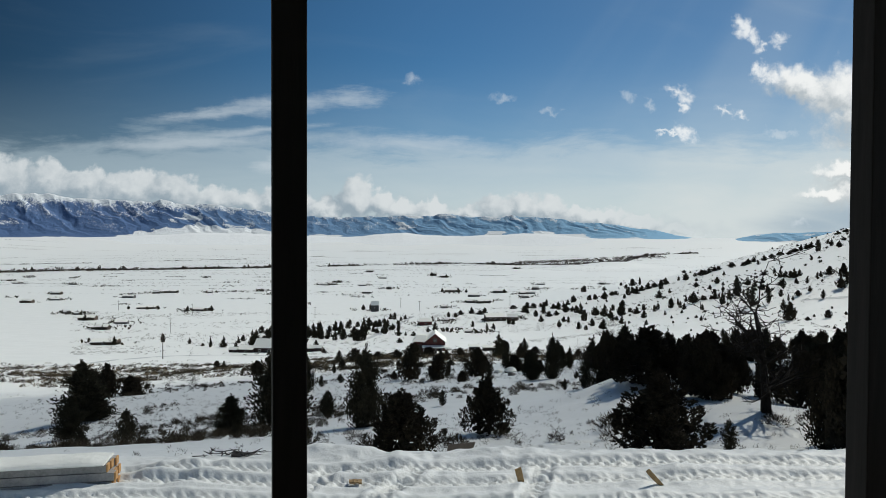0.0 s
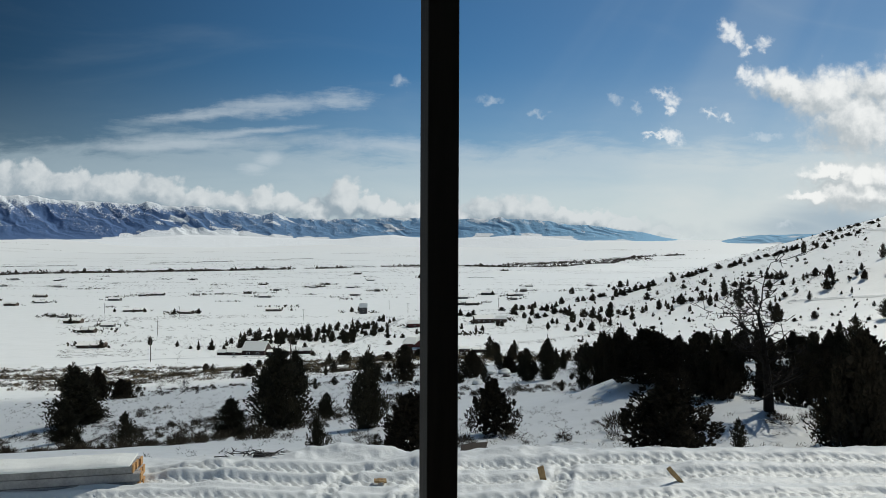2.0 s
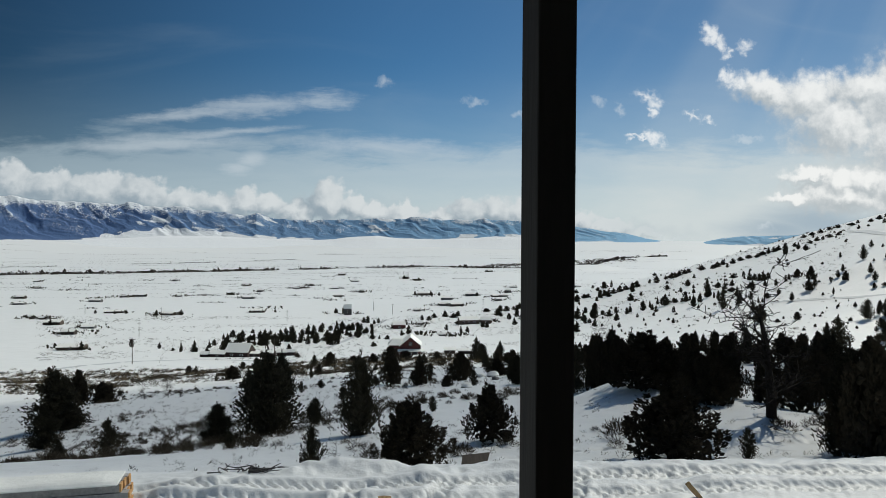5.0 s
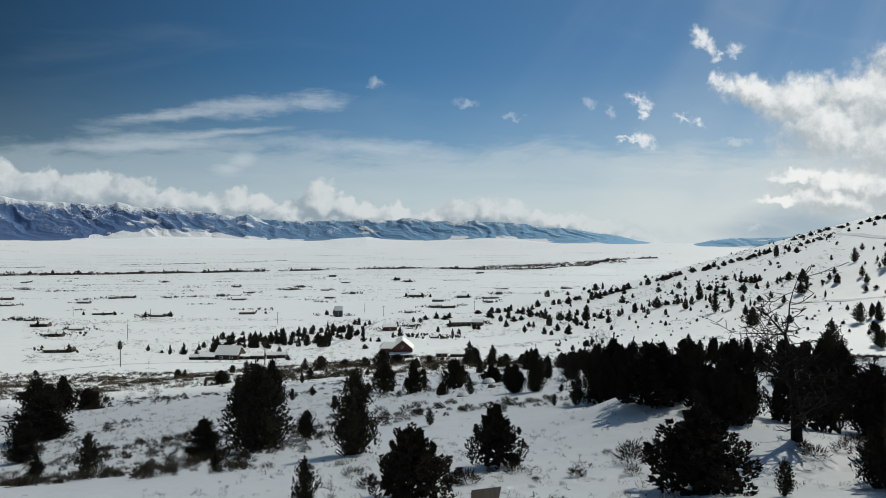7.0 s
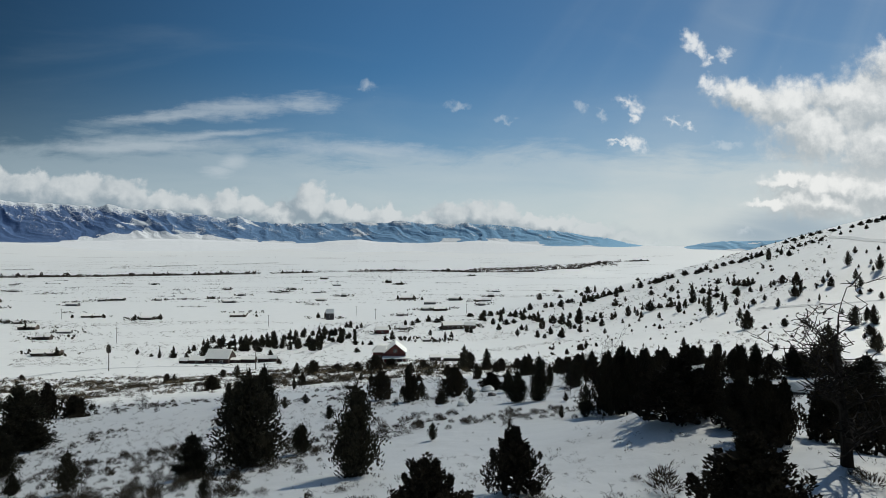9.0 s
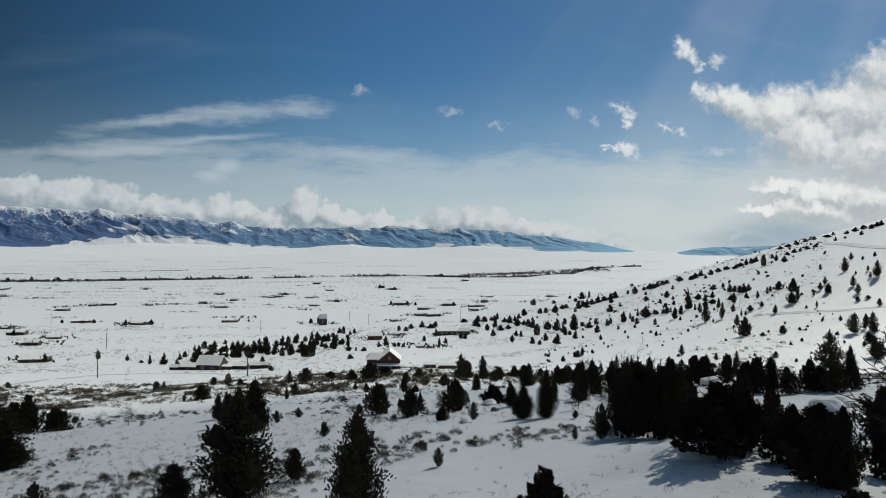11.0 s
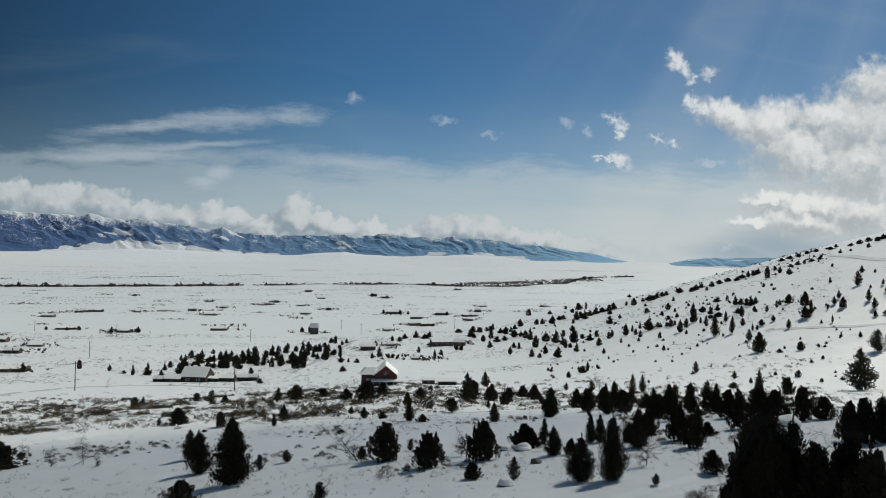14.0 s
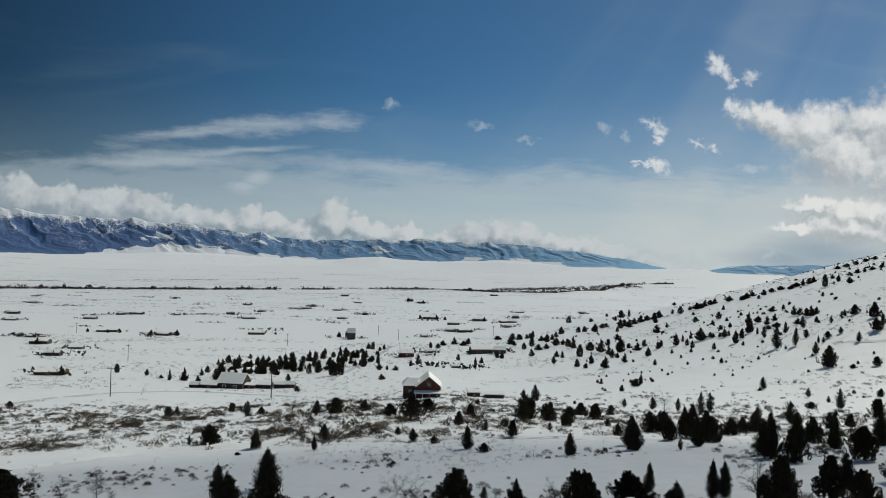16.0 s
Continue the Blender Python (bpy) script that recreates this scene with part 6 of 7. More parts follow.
while len(spots) < 300:                                 # seedlings and scrub all over the hill
    y = pick.uniform(150, 640)
    x = y * pick.uniform(0.20, 0.62)
    if value_noise(np.array([x * 0.03]), np.array([y * 0.02]))[0] + pick.gauss(0, 0.2) > 0.0:
        h = pick.uniform(0.5, 1.2) * (0.7 + y / 800)
        spots.append((x, y, h, h * pick.uniform(0.8, 1.5)))
forest("hillside_scrub", spots, "small dark seedlings and scrub dotted over the white hill")
spots = []
for k in range(60):                                     # young growth that thickens the farm wood
    t = pick.random()
    h = pick.uniform(2.2, 5.5)
    spots.append((-92 + 72 * t + pick.gauss(0, 5), 352 + 95 * t + pick.gauss(0, 20), h, h * pick.uniform(0.6, 0.95)))
forest("farm_wood", spots, "dark conifer growth on the white fields behind the farm")


# ---- bare and dead trees ----
def bare_lines(seed, height, spread, depth=4, lean=(0, 0), twigs=3, thick=0.03, least=0.0035):
    """Branching limbs: lines of (point, radius), gnarled and tapering."""
    rng = random.Random(seed)
    lines = []

    def grow(p, d, length, r, level):
        pts = [(tuple(p), r)]
        n = 4
        for k in range(n):
            bend = 0.16 if level else 0.07
            d = (d + Vector((rng.gauss(0, bend), rng.gauss(0, bend), rng.gauss(0.03, 0.12)))).normalized()
            p = p + d * length / n
            pts.append((tuple(p), max(r * (1 - 0.75 * (k + 1) / n), least)))
            if level < depth and k >= 0:
                for _ in range(rng.choice((1, 1, 2)) if level else twigs):
                    side = Vector((rng.gauss(0, 1), rng.gauss(0, 1), rng.gauss(0.1, 0.5))).normalized()
                    nd = (d * 0.5 + side * spread).normalized()
                    grow(p.copy(), nd, length * rng.uniform(0.36, 0.56), r * (1 - 0.75 * (k + 1) / n) * 0.6 + 0.003, level + 1)
        lines.append(pts)

    grow(Vector((0, 0, -0.1)), Vector((lean[0], lean[1], 1)).normalized(), height * 0.8, thick, 0)
    return lines


def bare_tree(x, y, h, seed, label, name="bare_tree", spread=1.0, depth=3, lean=(0, 0), twigs=3, thick=0.05, least=0.0035):
    root = thing(name, x, y, z_at(x, y) - 0.03, label, "tree")
    lines = bare_lines(seed, h, spread, depth, lean, twigs, thick, least)
    part("trunk", mesh_of("trunk", *tubes(lines[-1:], 7), M_DEAD), M_DEAD, root)
    part("branchwork", mesh_of("branchwork", *tubes(lines[:-1], 4), M_DEAD), M_DEAD, root)
    return root


bare_tree(9.8, 21.6, 3.9, 3, "tall dead tree with bare gnarled branches on a snow drift", "dead_tree", 1.35, 3, (0.0, 0), 4, 0.17, 0.011)
bare_tree(9.6, 27.6, 1.5, 5, "leafless shrub with crooked grey stems", "bare_shrub", 1.3, 3, (0.3, 0), 4, 0.04)
bare_tree(10.0, 44.5, 4.2, 6, "leafless shrub tree behind dark junipers", "bare_tree", 1.0, 3, (-0.05, 0), 3, 0.05)
bare_tree(-4.9, 68.6, 2.6, 7, "dead tree with fanning bare branches beside a juniper", "dead_tree", 1.2, 3, (-0.7, 0), 4, 0.05)
bare_tree(39.4, 155.9, 4.3, 8, "bare rounded shrub tree on the lower slope", "bare_tree", 1.0, 3, (0, 0), 4, 0.05)
for x, y, h, s in ((-28.9, 82.8, 2.3, 9), (-31.6, 83.0, 1.6, 10), (-37.5, 90.5, 1.8, 12), (-26.5, 79.5, 0.9, 13), (13.5, 67.5, 2.2, 14), (11.4, 57.5, 2.0, 15), (17.6, 57.0, 2.4, 16), (18.5, 50.6, 2.6, 17), (2.0, 66.6, 1.6, 18)):
    bare_tree(x, y, h, s, "leafless rounded shrub standing in snow", "bare_shrub", 1.5, 3, (0, 0), 5, 0.03)
for x, y, h, s in ((3.3, 20.6, 0.62, 41), (-2.9, 17.6, 0.7, 42), (2.1, 21.2, 0.45, 43), (-155.1, 332.6, 5.2, 44), (-91.0, 256.5, 3.7, 45), (6.6, 32.6, 0.6, 46)):
    bare_tree(x, y, h, s, "thin leafless sapling above the snow", "bare_sapling", 0.9, 2, (0.15, 0), 2, 0.012 * max(h, 0.6))


# ---- low brush ----
def brush(name, spots, twigs, mat, label, seed, leaf=0.032):
    """Many low rounded tufts of fine twigs; spots are x, y, height, width."""
    rng = np.random.default_rng(seed)
    s = np.array(spots)
    z = ground_z(s[:, 0], s[:, 1])
    n = len(s)
    g, e = rng.uniform(0, 2 * math.pi, (n, twigs)), np.arcsin(rng.uniform(0.05, 1.0, (n, twigs)))
    f = rng.uniform(0.45, 1.0, (n, twigs))
    out = np.stack([np.cos(g) * np.cos(e) * s[:, 3:4] * 0.5, np.sin(g) * np.cos(e) * s[:, 3:4] * 0.5, np.sin(e) * s[:, 2:3]], -1)
    mid = np.stack([s[:, 0], s[:, 1], z], -1)[:, None, :] + out * f[..., None]
    size = np.repeat(s[:, 2], twigs)
    c = mid.reshape(-1, 3)
    d = out.reshape(-1, 3) / size[:, None] + rng.normal(size=(n * twigs, 3)) * 0.35 + np.array([0, 0, 0.4])
    q = leaves(rng, c * 0, d, 0.42, leaf)[: n * twigs]
    return tagged(new(name, quads_of(name, c[:, None, :] + q * size[:, None, None], mat)), label, "shrubs", kind="stuff")


rng = np.random.default_rng(3)
spots = []
while len(spots) < 1250:                                 # sage on the near slope, in drifts
    y = rng.uniform(20, 100)
    x = rng.uniform(-0.62, 0.62) * (y + 4)
    if value_noise(np.array([x * 0.11]), np.array([y * 0.11]))[0] + rng.normal(0, 0.10) > 0.12:
        h = rng.choice((0.12, 0.18, 0.24, 0.34)) * rng.uniform(0.8, 1.3)
        spots.append((x, y, h, h * rng.uniform(1.6, 3.0)))
brush("sagebrush", spots, 240, M_SAGE, "grey sagebrush tufts sticking out of snow", 4, 0.026)
spots = []
while len(spots) < 3800:                                # single stems and grass tips
    y = rng.uniform(17, 112)
    x = rng.uniform(-0.64, 0.64) * (y + 4)
    if value_noise(np.array([x * 0.08]), np.array([y * 0.08]))[0] + rng.normal(0, 0.16) > 0.06:
        h = rng.uniform(0.06, 0.17) * (0.8 + y / 80)
        spots.append((x, y, h, h * rng.uniform(1.0, 3.0)))
brush("grass_tips", spots, 20, M_SAGE, "single dry stems and grass tips above the snow", 14, 0.04)
spots = []
while len(spots) < 7600:                                # brown flat below the lane
    y = rng.uniform(104, 226)
    x = rng.uniform(-0.75, 0.55) * y
    edge = smooth(108, 118, y + 0.12 * min(x, 20)) * (1 - smooth(185, 226, y)) * (1 - 0.5 * smooth(-20, 30, x)) * (1 - 0.9 * smooth(130, 185, y) * smooth(0, 40, x))
    if along(np.array([x]), np.array([y]), DRIVE)[0][0] > 2.4 and rng.random() < float(edge) ** 0.7 and 0.40 * value_noise(np.array([x * 0.05]), np.array([y * 0.06]))[0] + 0.7 * value_noise(np.array([x * 0.28]), np.array([y * 0.17]))[0] + rng.normal(0, 0.20) > 0.12:
        h = rng.choice((0.16, 0.24, 0.36, 0.6)) * rng.uniform(0.8, 1.25)
        spots.append((x, y, h, h * rng.uniform(1.6, 3.2)))
brush("brown_brush", [p for k, p in enumerate(spots) if k % 4], 70, M_SAGE, "brown sagebrush flat half buried in snow", 5, 0.06)
brush("dry_grass", spots[::4], 60, M_STRAW, "tan dry grass tufts on the snowy flat", 6, 0.05)
spots = []
while len(spots) < 5600:                                # sparse specks on the hill and lower fields
    y = rng.uniform(120, 620)
    x = rng.uniform(-0.52, 0.62) * y
    if value_noise(np.array([x * 0.02]), np.array([y * 0.035]))[0] + rng.normal(0, 0.12) > 0.08:
        h = rng.uniform(0.2, 0.6) * (0.7 + y / 600)
        spots.append((x, y, h, h * rng.uniform(2.0, 4.5)))
brush("hill_brush", spots, 22, M_SAGE, "low brush dotted over the snowy hillside", 7, 0.08)


def clumps(name, spots, label, seed, mat):
    """Far thickets: small ragged crowns; spots are x, y, height, width."""
    rng = np.random.default_rng(seed)
    s = np.array(spots)
    z = ground_z(s[:, 0], s[:, 1])
    per = 9
    c = np.stack([s[:, 0:1] + rng.normal(0, 0.3, (len(s), per)) * s[:, 3:4], s[:, 1:2] + rng.normal(0, 0.3, (len(s), per)) * s[:, 3:4],
                  z[:, None] + s[:, 2:3] * rng.uniform(0.1, 0.75, (len(s), per))], -1).reshape(-1, 3)
    o = rng.normal(size=c.shape) + np.array([0, 0, 0.9])
    size = np.repeat(s[:, 2], per)
    q = leaves(rng, c, o, 1.0, 0.28)
    cc = np.concatenate([c, c])
    q = cc[:, None] + (q - cc[:, None]) * np.concatenate([size, size])[:, None, None] * 0.55
    return tagged(new(name, quads_of(name, q, mat)), label, "trees", kind="stuff")


spots = []
RIVER = ([-1900, -1081, -900, -597, -238, 17, 244, 459, 554, 780, 1016, 1271, 1700], [1640, 1915, 2007, 2268, 2520, 2640, 2650, 2690, 2760, 3100, 3560, 3670, 3800])
for k in range(3400):                                   # cottonwoods along the river
    x = rng.uniform(-1700, 1300)
    y = float(np.interp(x, *RIVER)) + rng.normal(0, 10 + 8 * (value_noise(np.array([x * 0.01]), np.array([2.0]))[0] > 0.1))
    if value_noise(np.array([x * 0.012]), np.array([9.0]))[0] + rng.normal(0, 0.2) > -0.22:
        spots.append((x, y, rng.uniform(2.6, 8.0) * (1 + 0.8 * (rng.random() < 0.12)), rng.uniform(6, 13)))
for k in range(520):
    x = rng.uniform(-1800, -560)
    if value_noise(np.array([x * 0.005]), np.array([4.0]))[0] > -0.2:
        spots.append((x, float(np.interp(x, [-1800, -1350, -1186, -829, -560], [2400, 2750, 2939, 3240, 3420])) + rng.normal(0, 9), rng.uniform(1.5, 5), rng.uniform(6, 13)))
for k in range(420):
    x = rng.uniform(300, 1050)
    spots.append((x, 2900 + 0.75 * (x - 300) + rng.normal(0, 60), rng.uniform(4, 10), rng.uniform(8, 18)))
clumps("river_woods", spots, "dark leafless cottonwoods lining the far river", 8, M_BARK)
spots = []
for k in range(46):                                    # scattered shelter belts and hedges over the valley
    y = rng.uniform(560, 1900)
    x0 = rng.uniform(-0.72, 0.22) * y
    run = rng.uniform(6, 46)
    for j in range(int(3 + run / 4)):
        spots.append((x0 + j * 3.6 + rng.normal(0, 1.5), y + rng.normal(0, 2.5), rng.uniform(0.8, 3.4), rng.uniform(2, 5)))
clumps("shelter_belts", spots, "dark hedges and shelter belts on the white valley floor", 9, M_PINE)
spots = []
for k in range(190):                                    # lower fence lines and dark ditches
    y = rng.uniform(900, 4150)
    x0 = rng.uniform(-0.72, 0.35) * y
    run = rng.uniform(80, 420)
    for j in range(int(run / 7)):
        spots.append((x0 + j * 7 + rng.normal(0, 4), y + 0.05 * j + rng.normal(0, 1.5), rng.uniform(0.4, 1.5) * (0.5 + y / 2600), rng.uniform(2, 7)))
clumps("fence_lines", spots, "thin dark fence lines and ditches across snowy fields", 10, M_BARK)


# ---- houses ----
def gable(w, d, h, rise, over, thick):
    """Roof slabs of a gabled house: ridge along x."""
    bm = bmesh.new()
    for s in (-1, 1):
        a = math.atan2(rise, d / 2)
        run = math.hypot(rise, d / 2) + over
        turn = Matrix.Rotation(-s * a, 4, "X")
        mid = run / 2
        cy, cz = s * (mid * math.cos(a)), h + rise - mid * math.sin(a) + thick * 0.5
        box(bm, 0, cy, cz, w + 2 * over, run, thick, 0.05, turn)
    return bm


def house(x, y, w, d, h, rise, mat, label, turn=0.0, windows=2, chimney=False, cat="house", name="farm_house", door=True, group=""):
    root = thing(name, x, y, z_at(x, y) - 0.25, label, cat, group, turn)
    bm = bmesh.new()
    v = [bm.verts.new(p) for p in ((-w / 2, -d / 2, 0), (w / 2, -d / 2, 0), (w / 2, d / 2, 0), (-w / 2, d / 2, 0), (-w / 2, -d / 2, h), (w / 2, -d / 2, h), (w / 2, d / 2, h), (-w / 2, d / 2, h), (-w / 2, 0, h + rise), (w / 2, 0, h + rise))]
    for f in ((0, 1, 5, 4), (2, 3, 7, 6), (1, 2, 6, 9, 5), (3, 0, 4, 8, 7), (4, 5, 9, 8), (6, 7, 8, 9), (3, 2, 1, 0)):
        bm.faces.new([v[k] for k in f])
    part("wall", bm, mat, root)
    part("roof", gable(w, d, h, rise, 0.22, 0.2), M_SNOWCAP, root, "snow-covered roof")
    for k in range(windows):
        cx = (k + 0.5) / windows * w * 0.86 - w * 0.43
        win = part("window", boxed(cx, -d / 2 - 0.03, h * 0.58, min(1.3, w * 0.14), 0.08, h * 0.32, 0.01), M_TRIM, root)
        part("pane", boxed(cx, -d / 2 - 0.075, h * 0.58, min(1.1, w * 0.11), 0.02, h * 0.25), M_PANE, win, "dark glass pane")
    if door:
        part("door", boxed(w * 0.08, -d / 2 - 0.03, h * 0.36, 1.0, 0.08, h * 0.72, 0.01), M_SIDING, root)
    if chimney:
        part("chimney", boxed(w * 0.2, 0.3, h + rise + 0.3, 0.7, 0.7, 1.6, 0.03), M_BRICK, root)
    return root


def red_house():
    x, y = -3.6, 207.0
    root = thing("red_house", x, y, z_at(x, y) - 0.3, "dark red two-storey house with snowy roofs and a front porch", "house", "", 0)
    root.scale = (0.9, 0.9, 0.9)
    # gabled wing whose gable faces the slope, ridge running away
    w, d, h, rise = 6.4, 9.0, 4.1, 2.6
    ox = 1.6
    bm = bmesh.new()
    v = [bm.verts.new((ox + a, b, c)) for a, b, c in ((-w / 2, -d / 2, 0), (w / 2, -d / 2, 0), (w / 2, d / 2, 0), (-w / 2, d / 2, 0), (-w / 2, -d / 2, h), (w / 2, -d / 2, h), (w / 2, d / 2, h), (-w / 2, d / 2, h), (0, -d / 2, h + rise), (0, d / 2, h + rise))]
    for f in ((0, 1, 5, 8, 4), (2, 3, 7, 9, 6), (1, 2, 6, 5), (3, 0, 4, 7), (4, 8, 9, 7), (8, 5, 6, 9), (3, 2, 1, 0)):
        bm.faces.new([v[k] for k in f])
    part("wall", bm, M_RED, root)
    bm = gable(d, w, h, rise, 0.5, 0.17)
    bmesh.ops.rotate(bm, cent=(0, 0, 0), matrix=Matrix.Rotation(radians(90), 3, "Z"), verts=bm.verts)
    bmesh.ops.translate(bm, vec=(ox, 0, 0), verts=bm.verts)
    part("roof", bm, M_SNOWCAP, root, "snow-covered gabled roof")
    # cross wing with a hipped roof
    part("side_wall", boxed(-3.4, 0.4, 1.95, 3.8, 6.2, 3.9, 0.03), M_RED, root)
    bm = bmesh.new()
    pts = [(-5.7, -3.1, 3.9), (-1.4, -3.1, 3.9), (-1.4, 3.9, 3.9), (-5.7, 3.9, 3.9), (-4.0, -0.6, 5.7), (-1.2, -0.6, 5.7), (-1.2, 1.4, 5.7), (-4.0, 1.4, 5.7)]
    v = [bm.verts.new(p) for p in pts]
    for f in ((0, 1, 5, 4), (1, 2, 6, 5), (2, 3, 7, 6), (3, 0, 4, 7), (4, 5, 6, 7), (3, 2, 1, 0)):
        bm.faces.new([v[k] for k in f])
    part("side_roof", bm, M_SNOWCAP, root, "snow-covered hipped roof")
    # porch
    part("porch_roof", boxed(1.8, -d / 2 - 1.0, 2.75, 8.4, 2.3, 0.26, 0.06, Matrix.Rotation(radians(8), 4, "X")), M_SNOWCAP, root, "snow-covered porch roof")
    for k in range(5):
        part("porch_column", boxed(-1.9 + k * 1.9, -d / 2 - 1.95, 1.3, 0.16, 0.16, 2.6, 0.01), M_TRIM, root)
    part("porch_deck", boxed(1.8, -d / 2 - 1.0, 0.32, 8.2, 2.1, 0.2, 0.01), M_DECK, root)
    for cx, cz, ww, hh in ((0.2, 1.5, 1.1, 1.3), (3.2, 1.5, 1.1, 1.3), (1.6, 4.6, 1.0, 1.1), (-3.4, 2.3, 1.2, 1.1)):
        fy = -d / 2 if cx > -2 else -2.7
        win = part("window", boxed(cx, fy - 0.04, cz, ww + 0.24, 0.08, hh + 0.24, 0.01), M_SIDING, root)
        part("pane", boxed(cx, fy - 0.09, cz, ww, 0.02, hh), M_PANE, win, "dark glass pane")
    part("door", boxed(1.7, -d / 2 - 0.04, 1.35, 1.0, 0.08, 2.05, 0.01), M_SIDING, root)
    return root


red_house()
house(9.2, 208.0, 3.0, 2.4, 1.5, 0.45, M_BROWN, "small brown shed with a snowy roof", 4, 1, cat="shed", name="shed", door=False, group="sheds by the red house")
house(13.4, 199.5, 4.5, 2.6, 1.3, 0.4, M_BROWN, "low brown shed with thick snow on its roof", -3, 0, cat="shed", name="shed", group="sheds by the red house")
# farm yard
house(-73.2, 300.0, 9.6, 8.6, 2.6, 3.1, M_FARM, "large dark red barn under a broad snowy roof", -8, 2, cat="barn", name="barn")
house(-81.2, 298.0, 6.2, 5.0, 1.8, 1.2, M_FARM, "low dark red lean-to beside the barn", -8, 1, cat="barn", name="barn_annex")
house(-66.6, 299.0, 4.0, 4.0, 1.7, 0.5, M_FARM, "low flat dark red wing beside the barn", -8, 1, cat="barn", name="barn_annex")
for x, y, w, h in ((-62.0, 300.3, 5.8, 1.9), (-55.6, 299.3, 4.3, 1.9), (-51.6, 297.5, 3.0, 1.8), (-87.0, 298.0, 3.4, 1.5)):
    house(x, y, w, w * 0.8, h, 0.9, M_FARM, "small dark red farm shed with a snowy roof", -6, 0, cat="shed", name="shed", group="farm sheds")
# houses further out
for x, y, w, h, m, what in ((-160.1, 339.9, 14.1, 1.4, M_BROWN, "long low brown ranch house"), (-211.0, 443.9, 9.6, 1.7, M_BROWN, "brown house with a steep snowy roof"), (-262.8, 530.0, 14.6, 1.8, M_BROWN, "dark ranch house among bushes"),
                            (-221.8, 494.0, 10.8, 1.3, M_GREY, "low grey ranch house"), (-309.7, 590.8, 5.1, 1.6, M_GREY, "small grey shed"), (-299.1, 584.6, 4.1, 1.3, M_BROWN, "small brown shed"),
                            (-60.5, 637.5, 8.5, 4.5, M_GREY, "tall dark grey two-storey house"), (-10.7, 441.3, 9.5, 2.1, M_RED, "red house with a white snowy roof"), (33.5, 464.1, 15.3, 2.3, M_BROWN, "big dark house under a broad snowy roof"),
                            (44.1, 453.6, 8.2, 2.2, M_BROWN, "dark gabled wing of the big house"), (2.8, 460.6, 4.2, 1.2, M_BROWN, "small dark outbuilding"), (12.9, 359.8, 4.5, 0.9, M_GREY, "low grey outbuilding"),
                            (-147.2, 671.0, 17.5, 1.7, M_BROWN, "long dark ranch house")):
    house(x, y, w * 0.8, min(9, w * 0.55), h * 1.35, h * 0.8, m, what + " on white fields", pick.uniform(-12, 12), 3 if w > 15 else 1, w > 20, name="valley_house", group="houses in the valley")
for x, y, w, h in ((-216.5, 636.3, 14.3, 1.7), (-274.2, 663.3, 22.1, 1.6), (-107.3, 998.2, 15.0, 2.2), (28.4, 733.7, 12.0, 2.2), (13.6, 1044.4, 29.0, 2.7), (0.9, 632.6, 6.7, 1.6), (78.1, 995.4, 22.3, 2.8), (-84.1, 1116.4, 10.1, 3.0), (-237.3, 1102.9, 9.8, 2.4), (-257.6, 1021.8, 6.3, 2.3), (-217.1, 938.2, 20.2, 2.0)):
    house(x, y, w * 0.75, min(9, w * 0.5), h * 1.25, h * 0.65, pick.choice((M_BROWN, M_GREY)), "far low house with a snowy roof on the valley floor", pick.uniform(-15, 15), 2, False, name="valley_house", group="houses in the valley")
for x, y, w, h in ((-22.7, 1708.9, 18.0, 4.5), (3.5, 1624.9, 21.9, 3.4), (-203.5, 1992.7, 23.8, 4.1), (-368.7, 974.3, 21.4, 2.1), (-318.7, 978.1, 10.2, 1.7), (-425.6, 787.2, 14.8, 1.7), (89.7, 773.4, 8.1, 2.1), (140.5, 1086.8, 13.1, 3.4), (219.3, 2112.7, 16.0, 4.0), (312.3, 1403.1, 10.6, 3.1), (-496.2, 922.0, 13.7, 2.3)):
    house(x, y, w * 0.75, min(9, w * 0.5), h * 1.25, h * 0.65, pick.choice((M_BROWN, M_GREY)), "far low house with a snowy roof on the valley floor", pick.uniform(-15, 15), 2, False, name="valley_house", group="houses in the valley")
for k in range(20):
    y = pick.uniform(600, 1700)
    x = pick.uniform(-0.62, 0.16) * y
    w = pick.uniform(7, 17)
    house(x, y, w, w * 0.5, pick.uniform(2.2, 3.4), 1.5, pick.choice((M_BROWN, M_GREY)), "far low house with a snowy roof on the valley floor", pick.uniform(-15, 15), 1, False, name="valley_house", door=False, group="houses in the valley")
for x, y, w in ((-262.1, 524.2, 4.0), (-268.6, 650.4, 2.9), (-259.8, 653.2, 3.3), (-224.7, 629.7, 4.3), (-205.3, 635.6, 4.3), (-287.7, 655.1, 2.9), (-66.0, 662.4, 5.7), (-72.8, 656.8, 4.3), (22.0, 1034.5, 5.8), (-1.1, 1050.0, 5.3), (33.4, 1026.6, 4.6), (84.5, 984.4, 5.0), (-154.4, 336.2, 3.4), (-147.4, 676.9, 2.9), (-26.4, 1691.0, 8.3), (7.4, 1613.0, 6.8)):
    plant(FAR, x, y, w * 1.1, w, "dark tree beside a valley house", "trees by valley houses")


rng = np.random.default_rng(31)
spots = []
for ob in [o for o in bpy.data.objects if o.name.startswith("valley_house")]:
    for k in range(rng.integers(5, 16)):
        h = rng.uniform(0.8, 3.2) * (0.8 + ob.location.y / 1500)
        spots.append((ob.location.x + rng.normal(0, 7), ob.location.y + rng.normal(0, 4), h, h * rng.uniform(1.0, 2.2)))
clumps("yard_bushes", spots, "dark bushes and small trees round the valley houses", 32, M_PINE)


